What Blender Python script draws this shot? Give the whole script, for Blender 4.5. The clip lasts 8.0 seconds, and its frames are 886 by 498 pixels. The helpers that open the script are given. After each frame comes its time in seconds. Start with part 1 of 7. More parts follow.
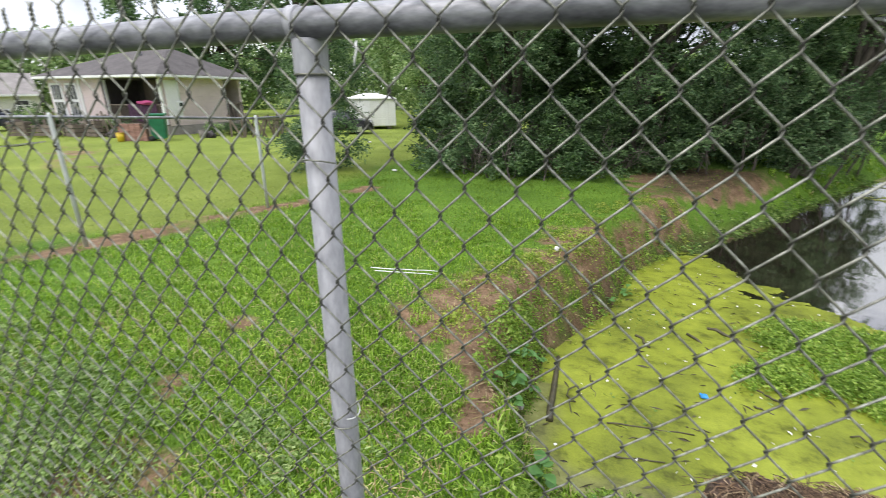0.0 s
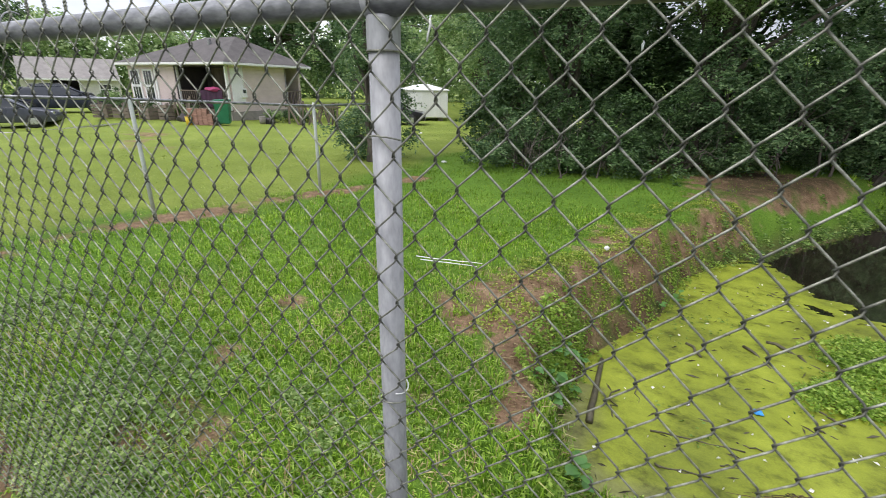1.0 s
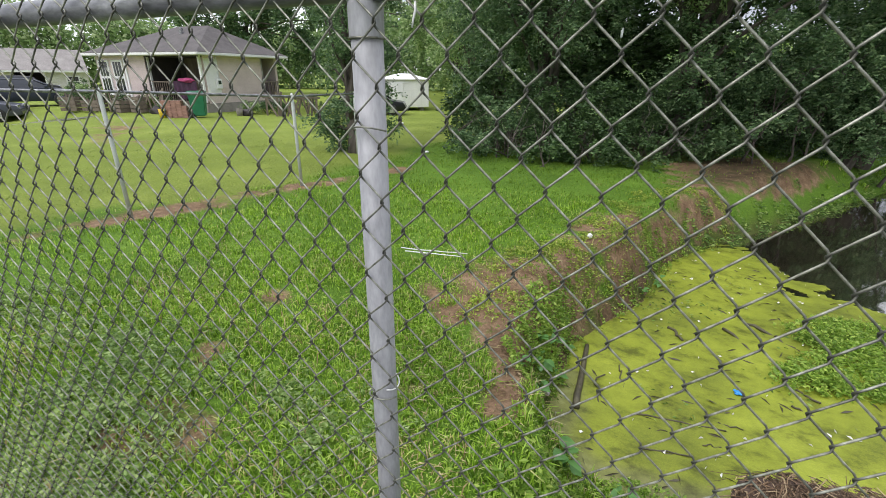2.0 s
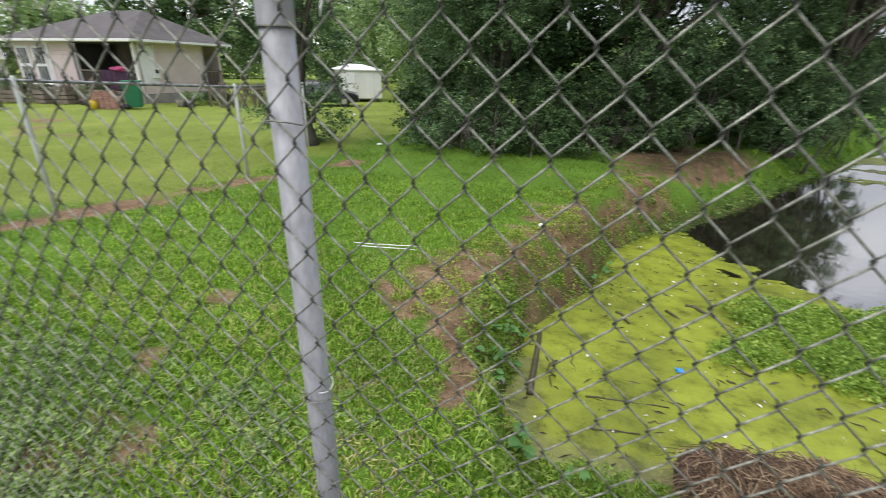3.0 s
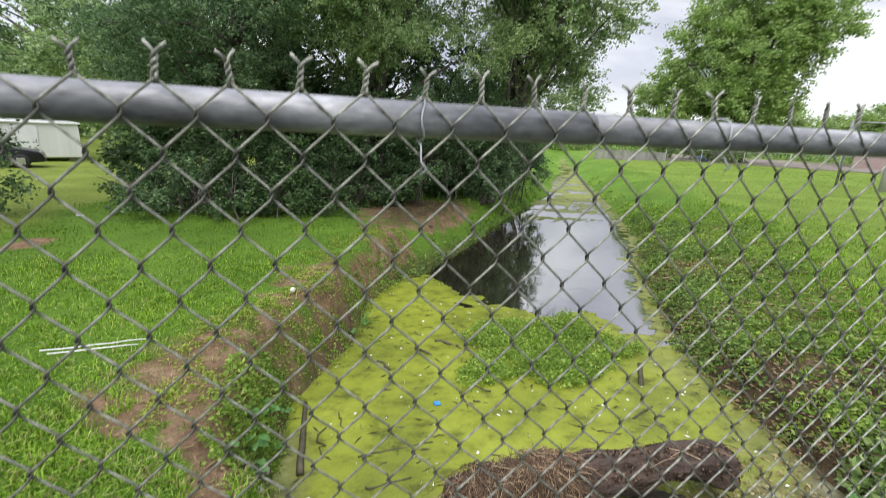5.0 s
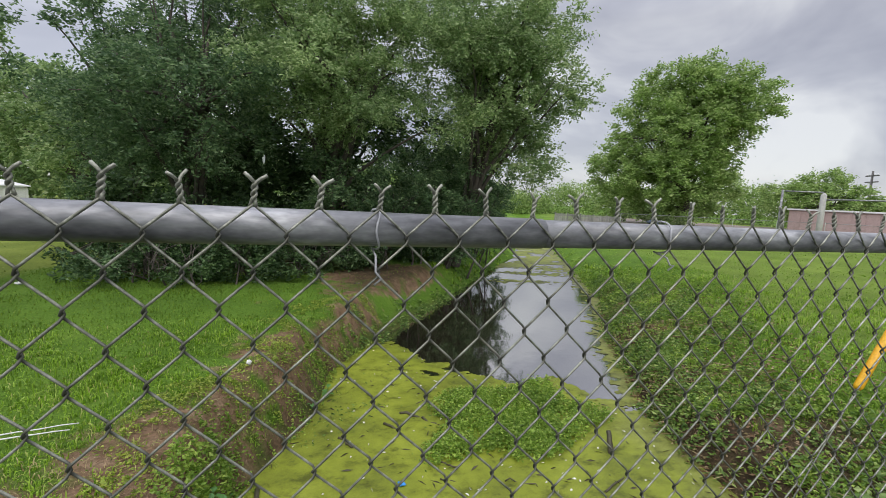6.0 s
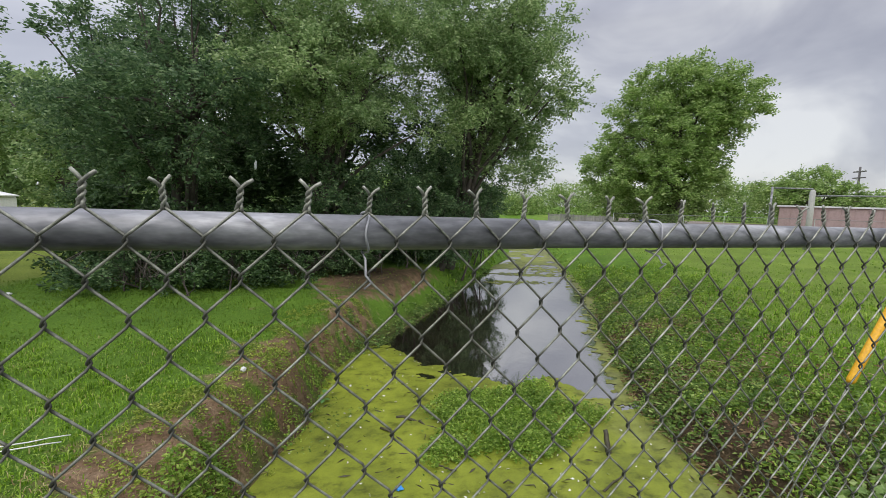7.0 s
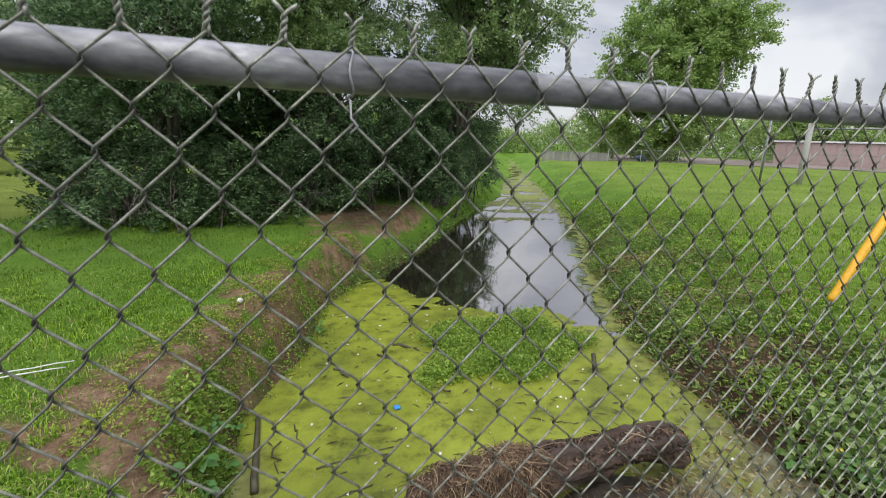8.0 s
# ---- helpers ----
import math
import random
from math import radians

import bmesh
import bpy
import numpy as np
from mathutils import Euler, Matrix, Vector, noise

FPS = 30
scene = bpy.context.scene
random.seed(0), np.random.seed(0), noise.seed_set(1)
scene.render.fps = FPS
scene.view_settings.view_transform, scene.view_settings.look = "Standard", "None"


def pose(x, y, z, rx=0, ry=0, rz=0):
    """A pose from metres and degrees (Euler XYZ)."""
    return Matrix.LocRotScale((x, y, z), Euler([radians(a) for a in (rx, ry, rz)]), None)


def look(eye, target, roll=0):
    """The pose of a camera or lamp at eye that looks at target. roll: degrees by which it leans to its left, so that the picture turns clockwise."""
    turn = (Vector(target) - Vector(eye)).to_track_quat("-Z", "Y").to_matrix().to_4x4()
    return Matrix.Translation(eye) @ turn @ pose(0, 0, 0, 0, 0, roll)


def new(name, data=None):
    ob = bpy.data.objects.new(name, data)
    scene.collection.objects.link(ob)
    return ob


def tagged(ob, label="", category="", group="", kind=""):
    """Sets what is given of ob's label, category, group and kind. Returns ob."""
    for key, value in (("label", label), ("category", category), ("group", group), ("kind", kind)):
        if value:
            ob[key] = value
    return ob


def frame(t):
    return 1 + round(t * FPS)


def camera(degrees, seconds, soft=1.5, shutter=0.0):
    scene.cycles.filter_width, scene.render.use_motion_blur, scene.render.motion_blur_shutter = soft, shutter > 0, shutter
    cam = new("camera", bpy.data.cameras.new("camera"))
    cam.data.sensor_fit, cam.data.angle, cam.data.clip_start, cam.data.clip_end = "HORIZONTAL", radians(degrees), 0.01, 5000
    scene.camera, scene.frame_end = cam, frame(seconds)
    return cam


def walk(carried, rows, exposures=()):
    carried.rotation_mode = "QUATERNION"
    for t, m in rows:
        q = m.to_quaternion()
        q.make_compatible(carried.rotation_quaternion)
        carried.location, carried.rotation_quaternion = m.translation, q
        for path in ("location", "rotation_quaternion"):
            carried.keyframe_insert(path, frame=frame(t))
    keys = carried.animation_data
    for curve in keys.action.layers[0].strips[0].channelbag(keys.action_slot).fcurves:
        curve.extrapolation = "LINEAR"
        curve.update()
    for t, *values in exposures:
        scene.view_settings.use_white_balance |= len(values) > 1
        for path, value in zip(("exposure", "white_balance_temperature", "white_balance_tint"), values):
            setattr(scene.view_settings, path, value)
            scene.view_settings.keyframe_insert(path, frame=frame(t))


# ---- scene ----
cam = camera(89.97, 8.0, soft=0.5, shutter=0.25)
# seconds, eye x y z, yaw, pitch, roll
ROWS = [
    (0.0, -0.2601, -0.5570, 1.7795, 17.496, -19.471, 0.312),
    (0.5, -0.2881, -0.5765, 1.7664, 25.382, -19.793, -0.194),
    (1.0, -0.2781, -0.5725, 1.7604, 23.919, -20.337, -0.819),
    (1.2, -0.2666, -0.5627, 1.7605, 21.157, -20.513, -1.309),
    (2.3, -0.3143, -0.5610, 1.7568, 22.361, -22.053, 0.826),
    (2.5, -0.3260, -0.5600, 1.7528, 24.373, -22.253, 1.317),
    (3.0, -0.2509, -0.5308, 1.7610, 15.987, -22.492, -0.901),
    (3.5, -0.1862, -0.5267, 1.7681, 2.847, -22.162, -1.523),
    (4.0, -0.1337, -0.5480, 1.7759, -8.146, -21.728, -2.904),
    (4.5, -0.1207, -0.5519, 1.7796, -13.337, -20.925, -2.969),
    (4.8, -0.1184, -0.5316, 1.8134, -14.198, -18.275, -2.817),
    (5.0, -0.1145, -0.5196, 1.8549, -14.815, -14.673, -2.679),
    (5.2, -0.1102, -0.5159, 1.8932, -15.926, -11.080, -3.031),
    (6.3, -0.0963, -0.5097, 1.9115, -19.766, -6.364, -2.629),
    (6.5, -0.0927, -0.5072, 1.9121, -19.915, -6.296, -2.309),
    (7.0, -0.0955, -0.5094, 1.9096, -20.047, -6.116, -2.086),
    (7.5, -0.0861, -0.5045, 1.8802, -20.487, -6.504, -2.043),
    (7.8, -0.0801, -0.5005, 1.8326, -20.626, -11.211, -1.969),
    (8.0, -0.0880, -0.5036, 1.8010, -20.980, -13.800, -1.718),
]
walk(cam, [(t, pose(x, y, z, 90 + pitch, roll, yaw)) for t, x, y, z, yaw, pitch, roll in ROWS],
     exposures=[(0.0, 0.26), (0.4, 0.1), (1.2, 0.08), (2.5, 0.04), (3.0, 0.04), (3.5, 0.06), (4.0, 0.24), (4.5, 0.35), (5.2, -0.02), (6.5, -0.42), (7.5, -0.40), (8.0, -0.24)])

# ---- world and light: bright overcast ----
world = bpy.data.worlds.new("overcast_sky")
scene.world = world
world.use_nodes = True
wn, wl = world.node_tree.nodes, world.node_tree.links
wn.clear()
w_out = wn.new("ShaderNodeOutputWorld")
w_bg = wn.new("ShaderNodeBackground")
w_sky = wn.new("ShaderNodeTexSky")
w_sky.sky_type = "NISHITA"
w_sky.sun_disc = False
w_sky.sun_elevation, w_sky.sun_rotation = radians(58), radians(200)
w_co = wn.new("ShaderNodeTexCoord")
w_map = wn.new("ShaderNodeMapping")
w_map.inputs["Scale"].default_value = (1.0, 1.0, 1.7)
w_map.inputs["Location"].default_value = (1.7, 0.6, 0.42)
w_noise = wn.new("ShaderNodeTexNoise")
w_noise.inputs["Scale"].default_value = 2.9
w_noise.inputs["Detail"].default_value = 5.0
w_noise.inputs["Roughness"].default_value = 0.52
w_noise.inputs["Distortion"].default_value = 0.4
w_ramp = wn.new("ShaderNodeValToRGB")
w_ramp.color_ramp.elements[0].position, w_ramp.color_ramp.elements[0].color = 0.37, (0.41, 0.41, 0.48, 1)
w_ramp.color_ramp.elements[1].position, w_ramp.color_ramp.elements[1].color = 0.67, (0.94, 0.94, 0.95, 1)
w_mid = w_ramp.color_ramp.elements.new(0.52)
w_mid.color = (0.60, 0.60, 0.66, 1)
w_mul = wn.new("ShaderNodeMix")
w_mul.data_type = "RGBA"
w_mul.inputs[0].default_value = 0.03
wl.new(w_co.outputs["Generated"], w_map.inputs["Vector"])
wl.new(w_map.outputs["Vector"], w_noise.inputs["Vector"])
wl.new(w_noise.outputs["Fac"], w_ramp.inputs["Fac"])
wl.new(w_ramp.outputs["Color"], w_mul.inputs[6])
wl.new(w_sky.outputs["Color"], w_mul.inputs[7])
# an overcast dome is brighter overhead than near the horizon
w_sep = wn.new("ShaderNodeSeparateXYZ")
w_rise = wn.new("ShaderNodeMapRange")
w_rise.inputs["From Min"].default_value, w_rise.inputs["From Max"].default_value = 0.35, 1.0
w_rise.inputs["To Min"].default_value, w_rise.inputs["To Max"].default_value = 1.0, 3.15
wl.new(w_co.outputs["Generated"], w_sep.inputs["Vector"])
wl.new(w_sep.outputs["Z"], w_rise.inputs["Value"])
# and brighter on the side where the sun hides
w_side = wn.new("ShaderNodeMapRange")
w_side.inputs["From Min"].default_value, w_side.inputs["From Max"].default_value = -0.9, 0.2
w_side.inputs["To Min"].default_value, w_side.inputs["To Max"].default_value = 1.45, 1.0
wl.new(w_sep.outputs["X"], w_side.inputs["Value"])
w_gain = wn.new("ShaderNodeMath")
w_gain.operation = "MULTIPLY"
wl.new(w_rise.outputs["Result"], w_gain.inputs[0])
wl.new(w_side.outputs["Result"], w_gain.inputs[1])
wl.new(w_mul.outputs[2], w_bg.inputs["Color"])
wl.new(w_gain.outputs[0], w_bg.inputs["Strength"])
wl.new(w_bg.outputs["Background"], w_out.inputs["Surface"])

sun_data = bpy.data.lights.new("sun", "SUN")
sun_data.energy, sun_data.angle, sun_data.color = 1.5, radians(50), (1.0, 0.95, 0.87)
sun = new("sun", sun_data)
sun.matrix_world = look((-12, -25, 45), (0, 5, 0))


# ---- materials ----
def node_material(name):
    m = bpy.data.materials.new(name)
    m.use_nodes = True
    nt = m.node_tree
    return m, nt, nt.nodes["Principled BSDF"]


def ramp_node(nt, stops):
    r = nt.nodes.new("ShaderNodeValToRGB")
    els = r.color_ramp.elements
    while len(els) < len(stops):
        els.new(0.5)
    for e, (pos, col) in zip(els, stops):
        e.position, e.color = pos, (*col, 1)
    return r


def noise_node(nt, scale, detail=4.0, rough=0.55, stretch=None, space="Object"):
    co = nt.nodes.new("ShaderNodeTexCoord")
    n = nt.nodes.new("ShaderNodeTexNoise")
    n.inputs["Scale"].default_value, n.inputs["Detail"].default_value, n.inputs["Roughness"].default_value = scale, detail, rough
    if stretch:
        mp = nt.nodes.new("ShaderNodeMapping")
        mp.inputs["Scale"].default_value = stretch
        nt.links.new(co.outputs[space], mp.inputs["Vector"])
        nt.links.new(mp.outputs["Vector"], n.inputs["Vector"])
    else:
        nt.links.new(co.outputs[space], n.inputs["Vector"])
    return n


def mix_node(nt, a, b, fac, mode="MIX"):
    m = nt.nodes.new("ShaderNodeMix")
    m.data_type, m.blend_type = "RGBA", mode
    for sock, v in ((m.inputs[0], fac), (m.inputs[6], a), (m.inputs[7], b)):
        if isinstance(v, bpy.types.NodeSocket):
            nt.links.new(v, sock)
        else:
            sock.default_value = v if isinstance(v, (int, float)) else (*v, 1)
    return m.outputs[2]


def bump_node(nt, height, strength, dist):
    b = nt.nodes.new("ShaderNodeBump")
    b.inputs["Strength"].default_value, b.inputs["Distance"].default_value = strength, dist
    nt.links.new(height, b.inputs["Height"])
    return b.outputs["Normal"]


def surface(name, stops, scale=6.0, rough=0.7, metal=0.0, fine=60.0, bump=0.3, dist=0.004, stretch=None, vary=0.0, spec=0.5):
    """A procedural surface: a broad colour noise, a fine grain and a bump."""
    m, nt, bsdf = node_material(name)
    broad, grain = noise_node(nt, scale, 5.0, 0.6, stretch), noise_node(nt, fine, 3.0, 0.6, stretch)
    col = ramp_node(nt, stops)
    nt.links.new(broad.outputs["Fac"], col.inputs["Fac"])
    g = ramp_node(nt, [(0.25, (0.78, 0.78, 0.78)), (0.75, (1.16, 1.16, 1.16))])
    nt.links.new(grain.outputs["Fac"], g.inputs["Fac"])
    c = mix_node(nt, col.outputs["Color"], g.outputs["Color"], 1.0, "MULTIPLY")
    if vary:
        info = nt.nodes.new("ShaderNodeObjectInfo")
        r = ramp_node(nt, [(0.0, (1 - vary,) * 3), (1.0, (1 + vary,) * 3)])
        nt.links.new(info.outputs["Random"], r.inputs["Fac"])
        c = mix_node(nt, c, r.outputs["Color"], 1.0, "MULTIPLY")
    nt.links.new(c, bsdf.inputs["Base Color"])
    rr = nt.nodes.new("ShaderNodeMapRange")
    rr.inputs["To Min"].default_value, rr.inputs["To Max"].default_value = max(0.02, rough - 0.12), min(1.0, rough + 0.12)
    nt.links.new(broad.outputs["Fac"], rr.inputs["Value"])
    nt.links.new(rr.outputs["Result"], bsdf.inputs["Roughness"])
    bsdf.inputs["Metallic"].default_value = metal
    bsdf.inputs["Specular IOR Level"].default_value = spec
    nt.links.new(bump_node(nt, grain.outputs["Fac"], bump, dist), bsdf.inputs["Normal"])
    return m


def leaf_material(name, stops, through_light=0.35, rough=0.45):
    """Leaves: colour from island to island, some light let through, a waxy sheen."""
    m, nt, bsdf = node_material(name)
    geo = nt.nodes.new("ShaderNodeNewGeometry")
    col = ramp_node(nt, stops)
    nt.links.new(geo.outputs["Random Per Island"], col.inputs["Fac"])
    patch = noise_node(nt, 0.9, 3.0)
    pr = ramp_node(nt, [(0.3, (0.72, 0.76, 0.7)), (0.7, (1.2, 1.15, 1.05))])
    nt.links.new(patch.outputs["Fac"], pr.inputs["Fac"])
    c = mix_node(nt, col.outputs["Color"], pr.outputs["Color"], 1.0, "MULTIPLY")
    nt.links.new(c, bsdf.inputs["Base Color"])
    bsdf.inputs["Roughness"].default_value = rough
    bsdf.inputs["Specular IOR Level"].default_value = 0.3
    tr = nt.nodes.new("ShaderNodeBsdfTranslucent")
    nt.links.new(c, tr.inputs["Color"])
    mx = nt.nodes.new("ShaderNodeMixShader")
    mx.inputs["Fac"].default_value = through_light
    nt.links.new(bsdf.outputs["BSDF"], mx.inputs[1])
    nt.links.new(tr.outputs["BSDF"], mx.inputs[2])
    nt.links.new(mx.outputs["Shader"], nt.nodes["Material Output"].inputs["Surface"])
    return m


M_WIRE = surface("galvanised_wire", [(0.28, (0.14, 0.142, 0.11)), (0.5, (0.295, 0.30, 0.245)), (0.72, (0.48, 0.485, 0.41))], 70, 0.56, 0.66, 420, 0.4, 0.0008, vary=0.2)


def shade_knots(m):
    """Paints shade into the colour where the attribute says, as in the crooks of woven wire."""
    nt = m.node_tree
    bsdf = nt.nodes["Principled BSDF"]
    at = nt.nodes.new("ShaderNodeAttribute")
    at.attribute_name = "knot_shade"
    old = bsdf.inputs["Base Color"].links[0].from_socket
    nt.links.new(mix_node(nt, old, (0.03, 0.03, 0.024), at.outputs["Fac"]), bsdf.inputs["Base Color"])


shade_knots(M_WIRE)
M_RAIL = surface("galvanised_pipe", [(0.3, (0.095, 0.097, 0.10)), (0.47, (0.21, 0.213, 0.22)), (0.58, (0.30, 0.303, 0.31)), (0.72, (0.52, 0.522, 0.53))], 15, 0.48, 0.45, 120, 0.25, 0.0008, stretch=(0.35, 1, 1))
M_POST = surface("grey_painted_pipe", [(0.3, (0.31, 0.312, 0.325)), (0.7, (0.44, 0.442, 0.455))], 7, 0.58, 0.15, 140, 0.3, 0.0008, stretch=(1, 1, 0.3))
M_BARK = surface("bark", [(0.3, (0.05, 0.042, 0.035)), (0.7, (0.13, 0.11, 0.09))], 9, 0.9, 0, 45, 0.8, 0.02, stretch=(1, 1, 0.25))
M_GRASS = leaf_material("grass_blade", [(0.0, (0.08, 0.17, 0.014)), (0.4, (0.225, 0.395, 0.032)), (0.78, (0.40, 0.60, 0.085)), (0.93, (0.49, 0.63, 0.16)), (1.0, (0.62, 0.53, 0.28))], 0.5, 0.32)
M_LAWN = leaf_material("lawn_blade", [(0.0, (0.11, 0.205, 0.02)), (0.5, (0.16, 0.275, 0.03)), (1.0, (0.245, 0.355, 0.055))], 0.5, 0.4)
M_MOWN = leaf_material("mown_grass_blade", [(0.0, (0.17, 0.235, 0.04)), (0.5, (0.25, 0.335, 0.065)), (1.0, (0.38, 0.43, 0.14))], 0.5, 0.4)
M_FIELD = leaf_material("field_grass_blade", [(0.0, (0.14, 0.25, 0.025)), (0.5, (0.22, 0.385, 0.042)), (1.0, (0.36, 0.52, 0.095))], 0.5, 0.4)
M_WEED = leaf_material("weed_leaf", [(0.0, (0.125, 0.23, 0.036)), (0.6, (0.265, 0.415, 0.068)), (1.0, (0.46, 0.59, 0.14))], 0.45, 0.38)
M_SPURGE = leaf_material("yellow_green_leaf", [(0.0, (0.15, 0.22, 0.035)), (0.6, (0.31, 0.41, 0.068)), (1.0, (0.52, 0.57, 0.14))], 0.4, 0.4)
M_CLOVER = leaf_material("grey_green_leaf", [(0.0, (0.12, 0.215, 0.055)), (0.6, (0.28, 0.41, 0.13)), (1.0, (0.48, 0.59, 0.26))], 0.4, 0.36)
M_STRAW = leaf_material("dry_straw", [(0.0, (0.25, 0.19, 0.09)), (0.6, (0.38, 0.31, 0.16)), (1.0, (0.5, 0.44, 0.25))], 0.2, 0.7)
# dark green leaf; inside the thicket this colour also carries the shade
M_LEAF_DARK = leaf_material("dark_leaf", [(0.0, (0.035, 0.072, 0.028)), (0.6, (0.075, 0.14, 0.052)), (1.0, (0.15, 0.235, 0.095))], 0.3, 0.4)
M_LEAF_MID = leaf_material("green_leaf", [(0.0, (0.14, 0.235, 0.085)), (0.6, (0.29, 0.42, 0.175)), (1.0, (0.54, 0.64, 0.37))], 0.5, 0.36)
# the thicket's saplings use this tone to paint shaded low foliage
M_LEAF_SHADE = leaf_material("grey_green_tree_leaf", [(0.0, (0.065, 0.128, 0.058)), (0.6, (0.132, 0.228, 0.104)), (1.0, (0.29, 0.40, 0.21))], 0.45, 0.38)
M_WEED_DARK = leaf_material("dark_weed_leaf", [(0.0, (0.07, 0.14, 0.032)), (0.6, (0.17, 0.285, 0.065)), (1.0, (0.36, 0.46, 0.15))], 0.35)
M_LITTER = leaf_material("dead_leaf", [(0.0, (0.10, 0.06, 0.035)), (0.6, (0.22, 0.14, 0.08)), (1.0, (0.42, 0.34, 0.22))], 0.1, 0.7)
M_LEAF_LIGHT = leaf_material("light_leaf", [(0.0, (0.18, 0.285, 0.08)), (0.6, (0.33, 0.475, 0.155)), (1.0, (0.55, 0.66, 0.31))], 0.5)


# ---- builders ----
def smooth(a):
    a = np.clip(a, 0, 1)
    return a * a * (3 - 2 * a)


def mesh_np(name, verts, faces, material=None, smooth_shade=False):
    """A mesh from arrays: verts (n, 3) and faces (m, k), all of k corners."""
    verts, faces = np.asarray(verts, np.float32), np.asarray(faces, np.int32)
    me = bpy.data.meshes.new(name)
    me.vertices.add(len(verts))
    me.vertices.foreach_set("co", verts.ravel())
    m, k = faces.shape
    me.loops.add(m * k)
    me.loops.foreach_set("vertex_index", faces.ravel())
    me.polygons.add(m)
    me.polygons.foreach_set("loop_start", np.arange(0, m * k, k, dtype=np.int32))
    me.polygons.foreach_set("use_smooth", np.full(m, smooth_shade))
    me.update(calc_edges=True)
    me.validate()
    if material:
        me.materials.append(material)
    return me


def part(name, bm, material, parent=None, label="", shade=False):
    """Links a bmesh as one mesh object under a thing or a part."""
    me = bpy.data.meshes.new(name)
    bm.to_mesh(me)
    bm.free()
    if shade:
        me.shade_smooth()
    me.materials.append(material)
    ob = new(name, me)
    if parent:
        ob.parent = parent
    if label:
        ob["label"] = label
    return ob


def part_mesh(name, me, parent=None, label="", at=None):
    ob = new(name, me)
    if parent:
        ob.parent = parent
    if label:
        ob["label"] = label
    if at is not None:
        ob.matrix_local = at
    return ob


def thing(name, label, category, at=(0, 0, 0), group="", kind="", turn=0):
    ob = new(name)
    ob.empty_display_size = 0.2
    ob.location = at
    ob.rotation_euler[2] = radians(turn)
    return tagged(ob, label, category, group, kind)


def box(size, at=(0, 0, 0), bevel=0.0, rot=None, bm=None):
    """A box of that size, its middle at `at`, with worn edges."""
    own = bmesh.new()
    bmesh.ops.create_cube(own, size=1, matrix=Matrix.Diagonal((*size, 1)))
    if bevel:
        bmesh.ops.bevel(own, geom=own.edges[:], offset=bevel, segments=2, affect="EDGES", profile=0.6)
    m = Matrix.Translation(at) @ (rot or Matrix.Identity(4))
    bmesh.ops.transform(own, matrix=m, verts=own.verts[:])
    if bm is None:
        return own
    tmp = bpy.data.meshes.new("t")
    own.to_mesh(tmp)
    own.free()
    bm.from_mesh(tmp)
    bpy.data.meshes.remove(tmp)
    return bm


def tube_arrays(points, radii, sides=6, closed_ends=True):
    """Verts and quads of a tube along the points."""
    pts = np.asarray(points, float)
    n = len(pts)
    radii = np.broadcast_to(np.asarray(radii, float), (n,))
    tan = np.gradient(pts, axis=0)
    tan /= np.linalg.norm(tan, axis=1, keepdims=True) + 1e-12
    up = np.array([0.0, 0.0, 1.0]) if abs(tan[0, 2]) < 0.9 else np.array([0.0, 1.0, 0.0])
    ring = []
    u = np.cross(tan[0], up)
    for k in range(n):
        u = u - tan[k] * np.dot(u, tan[k])
        u /= np.linalg.norm(u) + 1e-12
        v = np.cross(tan[k], u)
        a = np.linspace(0, 2 * np.pi, sides, endpoint=False)
        ring.append(pts[k] + radii[k] * (np.cos(a)[:, None] * u + np.sin(a)[:, None] * v))
    verts = np.concatenate(ring)
    q = []
    for k in range(n - 1):
        for s in range(sides):
            a, b = k * sides + s, k * sides + (s + 1) % sides
            q.append((a, b, b + sides, a + sides))
    if closed_ends:
        for base, flip in ((0, 1), ((n - 1) * sides, 0)):
            c = list(range(base, base + sides))
            if sides == 6:
                q += [(c[0], c[1], c[2], c[3]), (c[0], c[3], c[4], c[5])] if not flip else [(c[3], c[2], c[1], c[0]), (c[5], c[4], c[3], c[0])]
            else:
                h = sides // 2
                for i in range(0, h - 1):
                    f = (c[i], c[i + 1], c[sides - 2 - i], c[sides - 1 - i])
                    q.append(f if not flip else f[::-1])
    return verts, np.array(q, int)


def join_arrays(items):
    vs, fs, o = [], [], 0
    for v, f in items:
        vs.append(v)
        fs.append(np.asarray(f) + o)
        o += len(v)
    return np.concatenate(vs), np.concatenate(fs)


def tube_part(name, points, radii, material, parent=None, label="", sides=12):
    v, f = tube_arrays(points, radii, sides)
    return part_mesh(name, mesh_np(name, v, f, material, True), parent, label)


